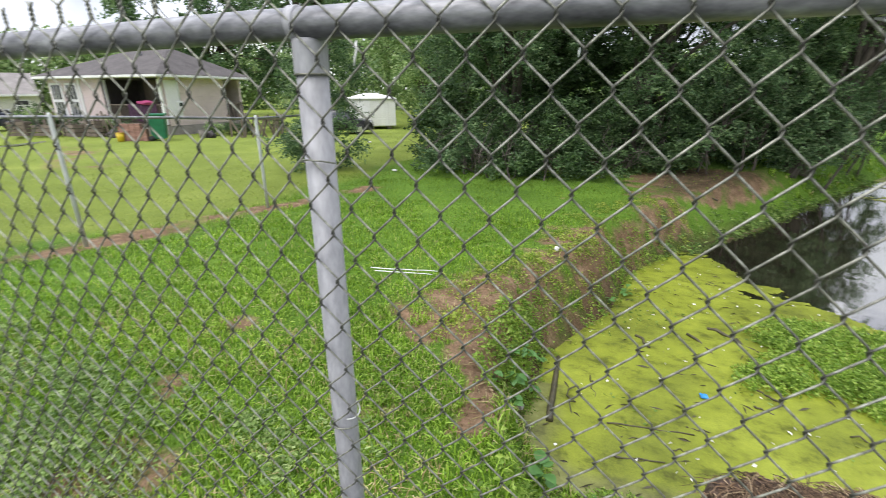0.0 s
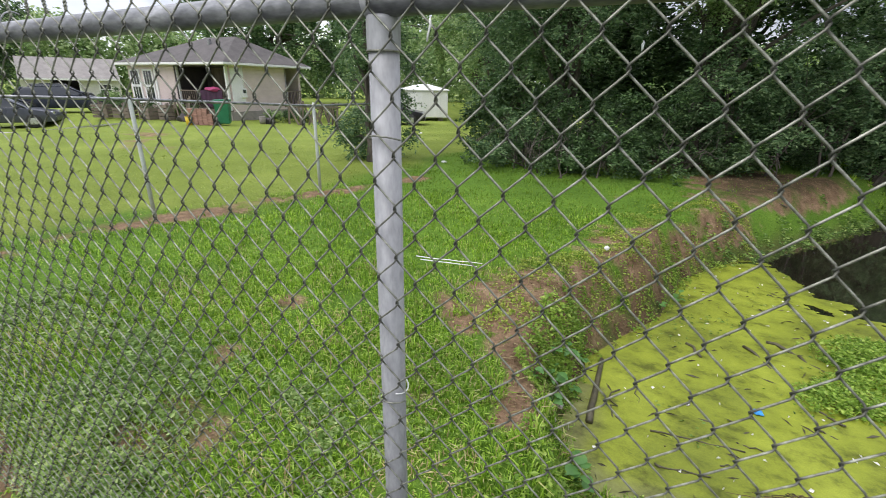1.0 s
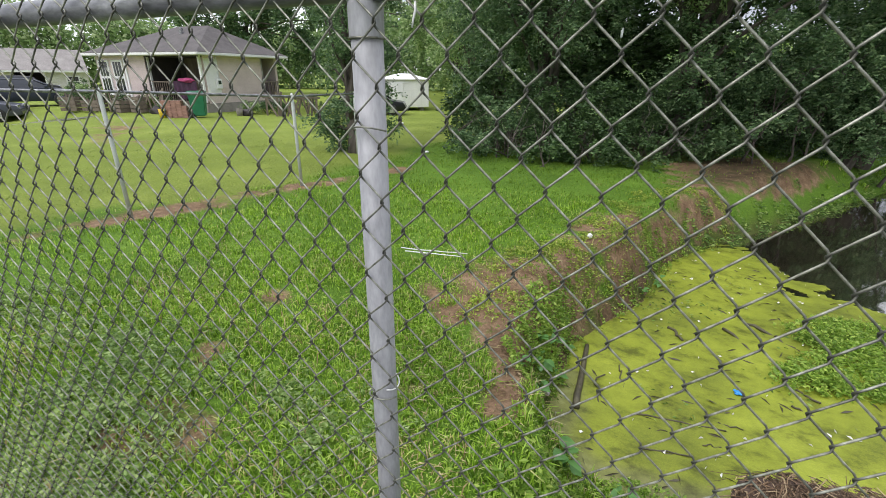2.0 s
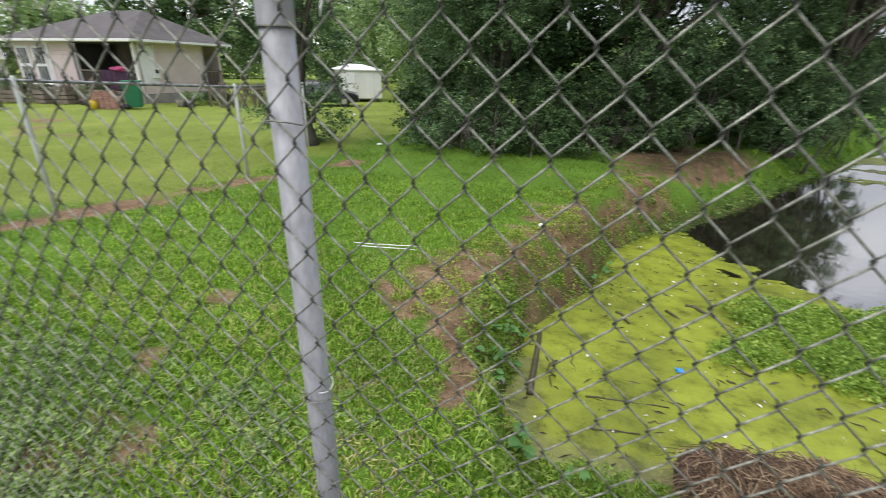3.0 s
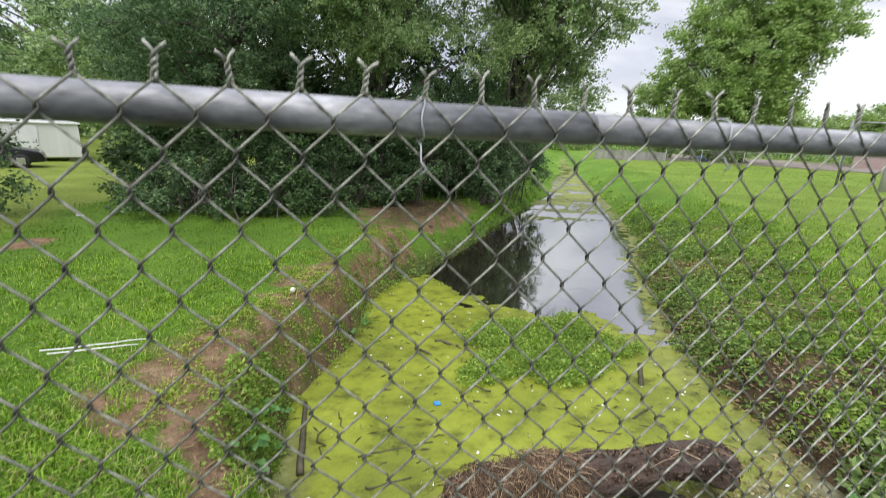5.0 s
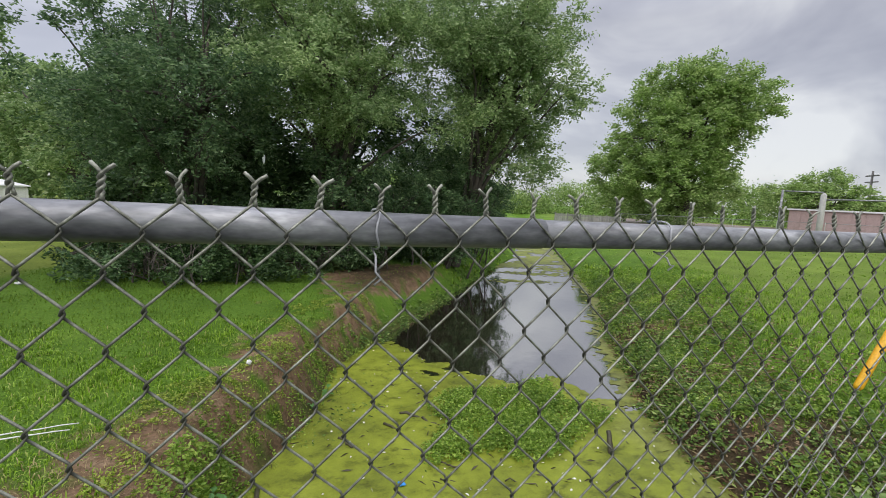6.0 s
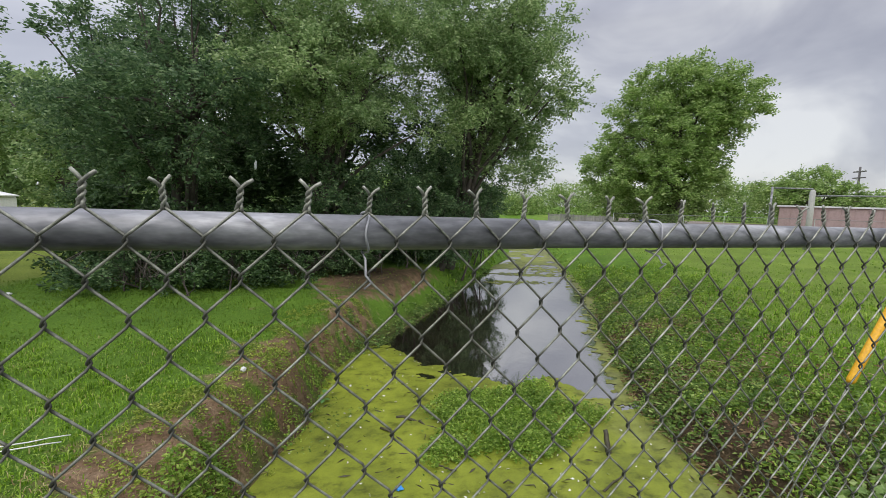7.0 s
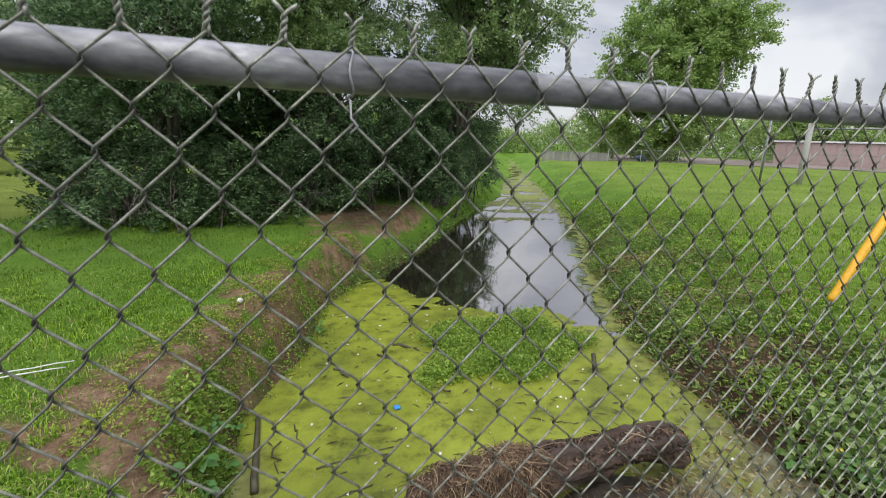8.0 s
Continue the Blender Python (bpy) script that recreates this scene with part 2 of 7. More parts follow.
def leaf_arrays(rng, centers, length, width, droop=0.3, flat=0.0, axis=None):
    """Pointed leaves, each of two folded halves, at the centres."""
    n = len(centers)
    d = rng.normal(size=(n, 3)) if axis is None else axis + rng.normal(size=(n, 3)) * 0.5
    d[:, 2] = d[:, 2] * (1 - flat) - droop
    d /= np.linalg.norm(d, axis=1, keepdims=True) + 1e-9
    r = rng.normal(size=(n, 3))
    r[:, 2] *= (1 - flat * 0.7)
    s = np.cross(d, r)
    s /= np.linalg.norm(s, axis=1, keepdims=True) + 1e-9
    nn = np.cross(s, d)
    L = length * rng.uniform(0.6, 1.35, n)[:, None]
    W = width * rng.uniform(0.7, 1.3, n)[:, None]
    c = np.asarray(centers)
    v = np.stack([c - d * L * 0.5, c + s * W * 0.5 + nn * W * 0.15, c + d * L * 0.5, c - s * W * 0.5 + nn * W * 0.15], 1).reshape(-1, 3)
    f = np.arange(n * 4).reshape(n, 4)
    return v, f


# ---- the lie of the land ----
EDGE_L = np.array([(3.3, 0.55), (2.75, 0.8), (2.3, 1.35), (1.5, 1.7), (0.6, 1.86), (-0.2, 1.92), (-0.5, 2.1), (-0.48, 2.7), (-0.42, 3.4), (-0.1, 4.0), (0.25, 4.6), (0.55, 5.9), (1.0, 6.6), (1.8, 7.6), (5.0, 11.7), (7.8, 15.3), (10.3, 18.6), (18, 32), (40, 72)])
EDGE_R = np.array([(3.3, 0.55), (3.65, 1.2), (3.7, 1.8), (3.86, 2.3), (3.95, 2.9), (4.45, 4.1), (5.4, 5.6), (6.3, 7.1), (8.2, 9.5), (10.9, 14.6), (16.8, 26), (38, 66)])
WATER = np.concatenate([EDGE_L, EDGE_R[:0:-1]])
WATER_Z = -0.75


def dist_line(x, y, line):
    best = np.full(x.shape, 1e9)
    for (ax, ay), (bx, by) in zip(line[:-1], line[1:]):
        dx, dy = bx - ax, by - ay
        t = np.clip(((x - ax) * dx + (y - ay) * dy) / (dx * dx + dy * dy), 0, 1)
        best = np.minimum(best, np.hypot(x - ax - t * dx, y - ay - t * dy))
    return best


def in_water(x, y):
    inside = np.zeros(x.shape, bool)
    for (ax, ay), (bx, by) in zip(WATER, np.roll(WATER, -1, 0)):
        if ay == by:
            continue
        hit = ((ay > y) != (by > y)) & (x < (bx - ax) * (y - ay) / (by - ay) + ax)
        inside ^= hit
    return inside


def wave(x, y, s, k):
    return (np.sin(x * s + 1.3 * k + 1.7 * np.sin(y * s * 0.7 + k)) + np.sin(y * s * 1.13 + 2.1 * k + 1.3 * np.sin(x * s * 0.8 + 2 * k))) * 0.5


def ground_z(x, y):
    x, y = np.asarray(x, float), np.asarray(y, float)
    wob = 0.10 * wave(x, y, 3.1, 1) + 0.05 * wave(x, y, 7.7, 2)
    dl, dr, inside = dist_line(x, y, EDGE_L), dist_line(x, y, EDGE_R), in_water(x, y)
    wl_ = 0.5 - 0.12 * smooth((3.6 - y) / 0.6) + 2.4 * smooth((1.95 - y) / 0.5) * smooth((x + 0.75) / 0.9) + 0.5 * smooth((y - 6) / 4)
    left = -0.8 + 0.8 * smooth(np.clip((dl + wob * np.clip(dl, 0, 1)) / wl_, 0, 1)) ** 0.8
    right = -0.8 + 0.35 * smooth(dr / 0.5) + 0.6 * smooth((dr - 0.2) / 2.6) + 0.25 * smooth((dr - 2.5) / 9)
    land = np.where(dl < dr, left, right)
    far = smooth((np.abs(dl - dr) + 0.2) / 0.4)
    land = land * far + (1 - far) * np.minimum(left, right)
    land = np.where(inside, -0.8 - 0.25 * smooth(np.minimum(dl, dr) / 0.8), land)
    land = land + np.where(inside, 0, 0.025 * wave(x, y, 2.3, 3) + 0.012 * wave(x, y, 6.1, 4)) * smooth(np.minimum(dl, dr) / 0.6)
    dip = 0.62 * smooth((y - 12) / 14) * smooth((x + 18.5) / 3) * smooth((6 - x) / 6)
    dip2 = 0.5 * smooth((-x - 20.5) / 4) * smooth((13.9 - y) / 2.0)
    land = land - dip - dip2
    isl = np.clip(1 - ((x - 2.55 - 0.35 * (y - 4.1)) / 1.05) ** 2 - ((y - 4.1) / 0.85) ** 2 + 0.3 * wave(x, y, 4.4, 61), 0, 1)
    land = np.where(inside, land + isl ** 0.5 * 0.31, land)
    near = smooth((0.15 - y) / 0.5)
    return land * (1 - near) + 0.0 * near


def soil_at(x, y):
    """How bare the soil is, 0 to 1."""
    x, y = np.asarray(x, float), np.asarray(y, float)
    n = 0.5 + 0.5 * wave(x, y, 2.6, 5) + 0.3 * wave(x, y, 9.0, 6)
    dl, dr = dist_line(x, y, EDGE_L), dist_line(x, y, EDGE_R)
    on_left = dl < dr
    ragged_edge = 0.85 + 0.4 * wave(x, y, 11, 79) + 0.25 * wave(x, y, 23, 80)
    strip = smooth((0.95 - dl) / 0.35) * (0.6 + 0.45 * smooth((n - 0.25) / 0.5)) * np.clip(ragged_edge, 0.3, 1.2) * smooth((y - 2.5) / 0.3) * (1 - 0.5 * smooth((y - 4.6) / 1.2)) * (y < 8)
    worn = np.array([(-1.3, 2.4), (-1.02, 2.38), (-0.86, 2.15), (-0.76, 1.75), (-0.68, 1.4)])
    ragged = 0.8 + 0.35 * wave(x, y, 13, 77) + 0.3 * wave(x, y, 29, 78)
    bare = 1.15 * np.clip(ragged, 0.2, 1.3) * np.exp(-(dist_line(x, y, worn) / (0.09 + 0.16 * smooth((y - 1.75) / 0.4) + 0.1 * n)) ** 2)
    bare = bare + 0.9 * n * np.exp(-(dist_line(x, y, np.array([(-0.95, 2.5), (-0.68, 3.1), (-0.48, 3.7), (-0.28, 4.4), (-0.1, 5.1)])) / 0.24) ** 2)
    bare = bare + 1.0 * np.clip(ragged_edge + 0.35 * wave(x, y, 3.7, 91), 0.2, 1.2) * (0.3 + 0.7 * n) * np.exp(-(dist_line(x, y, np.array([(-0.3, 4.6), (-0.1, 5.2), (0.35, 6.0), (0.85, 6.95), (1.5, 8.2)])) / 0.36) ** 2)
    thin = 0.5 * np.clip(ragged_edge, 0.2, 1.3) * np.exp(-(dist_line(x, y, np.array([(-1.3, 1.5), (-1.5, 1.9), (-1.6, 2.5), (-1.25, 3.2), (-0.8, 4.2), (-0.4, 5.4)])) / 0.42) ** 2) * (0.4 + n)
    under = smooth((y - 7.2 - 0.3 * n) / 0.7) * smooth((x - 0.1) / 0.9) * smooth((dl - 0.3) / 0.35) * smooth((2.5 + 0.5 * n - dl) / 0.8) * smooth((12.4 - y) / 1.4) * on_left * (0.5 + 0.4 * n) * np.clip(ragged_edge, 0.4, 1.2)
    path = np.exp(-(dist_line(x, y, np.array([(-6.6, 0.4), (-6.1, 3.1), (-5.1, 5.4), (-4.3, 7.2)])) / 0.28) ** 2) * (0.3 + 0.8 * n)
    near_spots = np.array([(-3.8, 2.25), (-3.3, 2.1), (-2.85, 2.0)])
    weedy = 0.62 * np.exp(-(dist_line(x, y, near_spots) / 0.22) ** 2) * (0.4 + 0.8 * n) + 0.85 * np.exp(-(dist_line(x, y, np.array([(-2.9, 0.6), (-2.3, 0.72), (-2.1, 0.5)])) / 0.2) ** 2) * (0.2 + n) + 0.9 * np.exp(-(dist_line(x, y, np.array([(-3.6, 0.15), (-2.7, 0.0)])) / 0.16) ** 2)
    spots = smooth((wave(x, y, 1.9, 8) + 0.5 * wave(x, y, 5.3, 9) - 0.85) / 0.5) * 0.3 * np.clip(ragged_edge, 0, 1.2) + smooth((wave(x, y, 4.1, 18) + 0.6 * wave(x, y, 9.1, 19) - 0.45) / 0.4) * 0.55 * smooth((1.9 - y) / 0.6) * smooth((-1.2 - x) / 0.4) * smooth((x + 4.2) / 0.8)
    rb = smooth((2.6 - dr) / 1.8) * (0.1 + 0.45 * n) * (dr < dl)
    yard = np.exp(-(dist_line(x, y, np.array([(-12.5, 7.5), (-15.5, 9.5), (-19, 12)])) / 0.9) ** 2) * 0.75 * n
    rb = np.maximum(rb, smooth((1.6 - dr) / 0.8) * smooth((3.4 - y) / 1.4) * (0.35 + 0.75 * n) * (dr < dl) * (x > 3.3)) * smooth((10 - y) / 3)
    verge = np.exp(-((y + 0.15) / 0.16) ** 2) * smooth((-0.9 - x) / 0.4) * (0.25 + 0.9 * n)
    return np.clip(np.maximum.reduce([strip, bare, thin, under, path, spots, weedy, rb, yard, verge]), 0, 1)


def damp_shade_at(x, y):
    """Where the soil is darkened: wet rotted leaves at the foot of both banks, painted shade under weeds and thicket.
    """
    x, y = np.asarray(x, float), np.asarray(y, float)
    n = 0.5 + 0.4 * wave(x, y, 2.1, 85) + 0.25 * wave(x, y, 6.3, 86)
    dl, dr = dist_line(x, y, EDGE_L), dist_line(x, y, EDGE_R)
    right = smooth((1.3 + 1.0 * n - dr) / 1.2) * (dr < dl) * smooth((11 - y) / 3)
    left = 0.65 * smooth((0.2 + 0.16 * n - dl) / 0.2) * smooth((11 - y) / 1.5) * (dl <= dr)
    # under the thicket the dark soil colour stands for canopy shade
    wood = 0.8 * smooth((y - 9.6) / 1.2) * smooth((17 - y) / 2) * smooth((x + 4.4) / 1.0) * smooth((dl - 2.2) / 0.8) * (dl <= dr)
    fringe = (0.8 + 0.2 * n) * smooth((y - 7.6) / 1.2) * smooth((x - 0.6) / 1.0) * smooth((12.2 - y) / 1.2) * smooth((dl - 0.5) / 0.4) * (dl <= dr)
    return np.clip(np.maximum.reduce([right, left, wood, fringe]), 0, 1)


def mown_at(x, y):
    """Where the grass is mown short and dry: the neighbouring yard and, less so, the field across the ditch."""
    x, y = np.asarray(x, float), np.asarray(y, float)
    line = np.interp(y, [-5, 0.9, 3.1, 5.3, 8.4, 12, 20], [-9, -7.1, -6.1, -5.1, -5.0, -4.2, -3.4])
    wob = 0.35 * wave(x, y, 1.7, 71) + 0.15 * wave(x, y, 5.1, 72)
    dr = dist_line(x, y, EDGE_R)
    field = 0.55 * smooth((dr - 1.4 + wob * 1.5) / 2.5) * (dr < dist_line(x, y, EDGE_L))
    return np.maximum(smooth((line - x + wob) / 0.7), field)


def ground_material():
    m, nt, bsdf = node_material("lawn_and_soil")
    at = nt.nodes.new("ShaderNodeAttribute")
    at.attribute_name = "soil"
    broad, grain, patch = noise_node(nt, 0.6, 4), noise_node(nt, 38, 5, 0.7), noise_node(nt, 5, 5, 0.65)
    g1 = ramp_node(nt, [(0.3, (0.085, 0.17, 0.018)), (0.55, (0.13, 0.245, 0.027)), (0.75, (0.19, 0.315, 0.042))])
    nt.links.new(broad.outputs["Fac"], g1.inputs["Fac"])
    g2 = ramp_node(nt, [(0.3, (0.55, 0.6, 0.5)), (0.7, (1.3, 1.25, 1.2))])
    nt.links.new(grain.outputs["Fac"], g2.inputs["Fac"])
    mo = nt.nodes.new("ShaderNodeAttribute")
    mo.attribute_name = "mown"
    g3 = ramp_node(nt, [(0.3, (0.18, 0.235, 0.04)), (0.55, (0.225, 0.29, 0.052)), (0.75, (0.29, 0.35, 0.075))])
    nt.links.new(broad.outputs["Fac"], g3.inputs["Fac"])
    green = mix_node(nt, mix_node(nt, g1.outputs["Color"], g3.outputs["Color"], mo.outputs["Fac"]), g2.outputs["Color"], 1.0, "MULTIPLY")
    s1 = ramp_node(nt, [(0.3, (0.15, 0.092, 0.056)), (0.55, (0.28, 0.182, 0.117)), (0.75, (0.42, 0.30, 0.205))])
    nt.links.new(patch.outputs["Fac"], s1.inputs["Fac"])
    soil = mix_node(nt, s1.outputs["Color"], g2.outputs["Color"], 1.0, "MULTIPLY")
    edge = nt.nodes.new("ShaderNodeMath")
    edge.operation = "ADD"
    nt.links.new(at.outputs["Fac"], edge.inputs[0])
    sub = nt.nodes.new("ShaderNodeMath")
    sub.operation = "MULTIPLY_ADD"
    sub.inputs[1].default_value, sub.inputs[2].default_value = 0.8, -0.4
    nt.links.new(patch.outputs["Fac"], sub.inputs[0])
    nt.links.new(sub.outputs[0], edge.inputs[1])
    cut = ramp_node(nt, [(0.3, (0, 0, 0)), (0.6, (1, 1, 1))])
    nt.links.new(edge.outputs[0], cut.inputs["Fac"])
    c = mix_node(nt, green, soil, cut.outputs["Color"])
    # dark tone for wet bank soil and for shade painted beneath the thicket
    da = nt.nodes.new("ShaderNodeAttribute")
    da.attribute_name = "damp_shade"
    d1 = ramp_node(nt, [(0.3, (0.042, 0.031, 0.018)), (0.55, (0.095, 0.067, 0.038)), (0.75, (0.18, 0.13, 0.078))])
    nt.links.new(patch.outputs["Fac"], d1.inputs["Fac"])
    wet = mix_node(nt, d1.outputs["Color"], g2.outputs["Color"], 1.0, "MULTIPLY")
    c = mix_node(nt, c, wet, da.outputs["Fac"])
    nt.links.new(c, bsdf.inputs["Base Color"])
    bsdf.inputs["Roughness"].default_value = 0.9
    bsdf.inputs["Specular IOR Level"].default_value = 0.2
    crumb = noise_node(nt, 95, 4, 0.75)
    lumps = nt.nodes.new("ShaderNodeMath")
    lumps.operation = "MULTIPLY_ADD"
    lumps.inputs[1].default_value = 0.5
    nt.links.new(crumb.outputs["Fac"], lumps.inputs[0])
    nt.links.new(grain.outputs["Fac"], lumps.inputs[2])
    nt.links.new(bump_node(nt, lumps.outputs[0], 0.9, 0.04), bsdf.inputs["Normal"])
    return m


def build_ground():
    xs = np.concatenate([[-900, -500, -300, -200, -140, -100], np.arange(-80, -16, 2.0), np.arange(-16, -3.5, 0.3), np.arange(-3.5, 8.0, 0.09), np.arange(8, 16, 0.3), np.arange(16, 80, 2.0), [100, 140, 200, 300, 500, 900]])
    ys = np.concatenate([[-600, -300, -120, -60, -30, -15, -8, -4, -2], np.arange(-1.5, 9.0, 0.09), np.arange(9, 18, 0.25), np.arange(18, 80, 1.5), [90, 110, 150, 220, 330, 500, 1200]])
    gx, gy = np.meshgrid(xs, ys)
    z = ground_z(gx, gy)
    nx, ny = len(xs), len(ys)
    idx = np.arange(nx * ny).reshape(ny, nx)
    f = np.stack([idx[:-1, :-1], idx[:-1, 1:], idx[1:, 1:], idx[1:, :-1]], -1).reshape(-1, 4)
    me = mesh_np("ground", np.stack([gx, gy, z], -1).reshape(-1, 3), f, ground_material(), True)
    at = me.attributes.new("soil", "FLOAT", "POINT")
    at.data.foreach_set("value", soil_at(gx, gy).astype(np.float32).ravel())
    at = me.attributes.new("mown", "FLOAT", "POINT")
    at.data.foreach_set("value", mown_at(gx, gy).astype(np.float32).ravel())
    at = me.attributes.new("damp_shade", "FLOAT", "POINT")
    at.data.foreach_set("value", damp_shade_at(gx, gy).astype(np.float32).ravel())
    tagged(new("ground", me), "green lawn with bare reddish soil along the ditch bank", "ground", kind="structure")


build_ground()


# out-of-view road, added so dark grey light bounces under the rail
def build_unseen_road():
    m = surface("worn_asphalt", [(0.3, (0.045, 0.045, 0.048)), (0.7, (0.085, 0.085, 0.088))], 2.0, 0.9, 0, 60, 0.6, 0.006)
    bm = box((60, 7.5, 0.12), (0, -4.0, -0.03), 0.02)
    tagged(part("road", bm, m), "worn grey asphalt road behind the fence, unseen and added for its bounce", "road", kind="structure")


build_unseen_road()


# ---- water in the ditch ----
def water_material():
    m, nt, bsdf = node_material("still_ditch_water")
    n = noise_node(nt, 3.0, 3)
    c = ramp_node(nt, [(0.3, (0.012, 0.010, 0.007)), (0.7, (0.03, 0.024, 0.016))])
    nt.links.new(n.outputs["Fac"], c.inputs["Fac"])
    nt.links.new(c.outputs["Color"], bsdf.inputs["Base Color"])
    bsdf.inputs["Roughness"].default_value = 0.05
    bsdf.inputs["IOR"].default_value = 3.2
    bsdf.inputs["Specular IOR Level"].default_value = 1.0
    rip = noise_node(nt, 2.2, 3, 0.5)
    nt.links.new(bump_node(nt, rip.outputs["Fac"], 0.06, 0.05), bsdf.inputs["Normal"])
    return m


def build_water():
    bm = bmesh.new()
    vs = [bm.verts.new((x, y, WATER_Z)) for x, y in ((-1.5, 0.2), (4.8, 0.2), (8, 6), (14, 12), (45, 70), (38, 76), (6, 16), (-1.5, 6))]
    bm.faces.new(vs)
    bmesh.ops.triangulate(bm, faces=bm.faces[:])
    ob = part("ditch_water", bm, water_material())
    tagged(ob, "dark still water in the ditch reflecting the cloudy sky", "water", kind="structure")


build_water()


def weed_cover(x, y):
    """Where duckweed floats, above zero."""
    n = 0.35 * wave(x, y, 2.2, 11) + 0.22 * wave(x, y, 5.7, 12) + 0.12 * wave(x, y, 13.0, 13) + 0.2 * wave(x * 0.6, y * 2.2, 8.0, 16) + 0.14 * wave(x * 0.7, y * 1.6, 24.0, 17)
    # open water begins past a line from the left bank to the right bank
    line = np.interp(x, [-0.5, 1.0, 1.8, 2.0, 2.1, 2.4, 2.8, 3.2, 3.5, 3.85, 3.95, 4.05, 4.5, 5.2], [7.0, 7.2, 7.1, 6.3, 5.75, 5.65, 5.15, 4.8, 5.15, 5.25, 4.8, 4.05, 3.95, 3.6])
    cover = (line - y) * 1.6 + n
    cover = cover - 2.5 * smooth((wave(x, y, 2.7, 55) + 0.6 * wave(x * 0.7, y * 1.8, 7.3, 56) - 1.0) / 0.12) * (cover < 1.6)
    dl, dr = dist_line(x, y, EDGE_L), dist_line(x, y, EDGE_R)
    fine = 0.5 * wave(x, y, 9.0, 14) + 0.5 * wave(x, y, 19.0, 15)
    rim = np.where(y > 4.0, 0.10 + 0.022 * y, 0) * (0.7 + 0.9 * n + 0.9 * fine) - dr
    far = 0.75 * smooth((y - 13.6) / 2.2) - 0.45 + 1.5 * wave(x * 0.5 + y * 0.3, y * 0.9, 3.1, 81) * 0.6 + 0.5 * fine - np.minimum(dl, dr) * 0.12
    return np.maximum.reduce([cover, rim * 1.2, np.where(y > 12, far * 0.5, -1)])


def duckweed_material():
    m, nt, bsdf = node_material("duckweed")
    broad, mid, grain = noise_node(nt, 1.1, 4), noise_node(nt, 5, 6, 0.68, (1, 1.35, 1)), noise_node(nt, 150, 3, 0.7)
    a = ramp_node(nt, [(0.3, (0.13, 0.155, 0.016)), (0.52, (0.215, 0.25, 0.022)), (0.75, (0.285, 0.325, 0.036))])
    nt.links.new(broad.outputs["Fac"], a.inputs["Fac"])
    b = ramp_node(nt, [(0.33, (0.40, 0.40, 0.30)), (0.46, (0.84, 0.84, 0.78)), (0.57, (1.0, 1.0, 1.0)), (0.75, (1.16, 1.14, 1.16))])
    nt.links.new(mid.outputs["Fac"], b.inputs["Fac"])
    g = ramp_node(nt, [(0.3, (0.72, 0.74, 0.6)), (0.7, (1.2, 1.2, 1.2))])
    nt.links.new(grain.outputs["Fac"], g.inputs["Fac"])
    c = mix_node(nt, mix_node(nt, a.outputs["Color"], b.outputs["Color"], 1.0, "MULTIPLY"), g.outputs["Color"], 1.0, "MULTIPLY")
    at = nt.nodes.new("ShaderNodeAttribute")
    at.attribute_name = "scum"
    sc = ramp_node(nt, [(0.35, (0.075, 0.068, 0.04)), (0.55, (0.145, 0.135, 0.08)), (0.7, (0.23, 0.215, 0.145))])
    nt.links.new(mid.outputs["Fac"], sc.inputs["Fac"])
    c = mix_node(nt, c, sc.outputs["Color"], at.outputs["Fac"])
    nt.links.new(c, bsdf.inputs["Base Color"])
    bsdf.inputs["Roughness"].default_value = 0.6
    bsdf.inputs["Specular IOR Level"].default_value = 0.35
    nt.links.new(bump_node(nt, grain.outputs["Fac"], 0.5, 0.004), bsdf.inputs["Normal"])
    return m


M_DUCKWEED = duckweed_material()


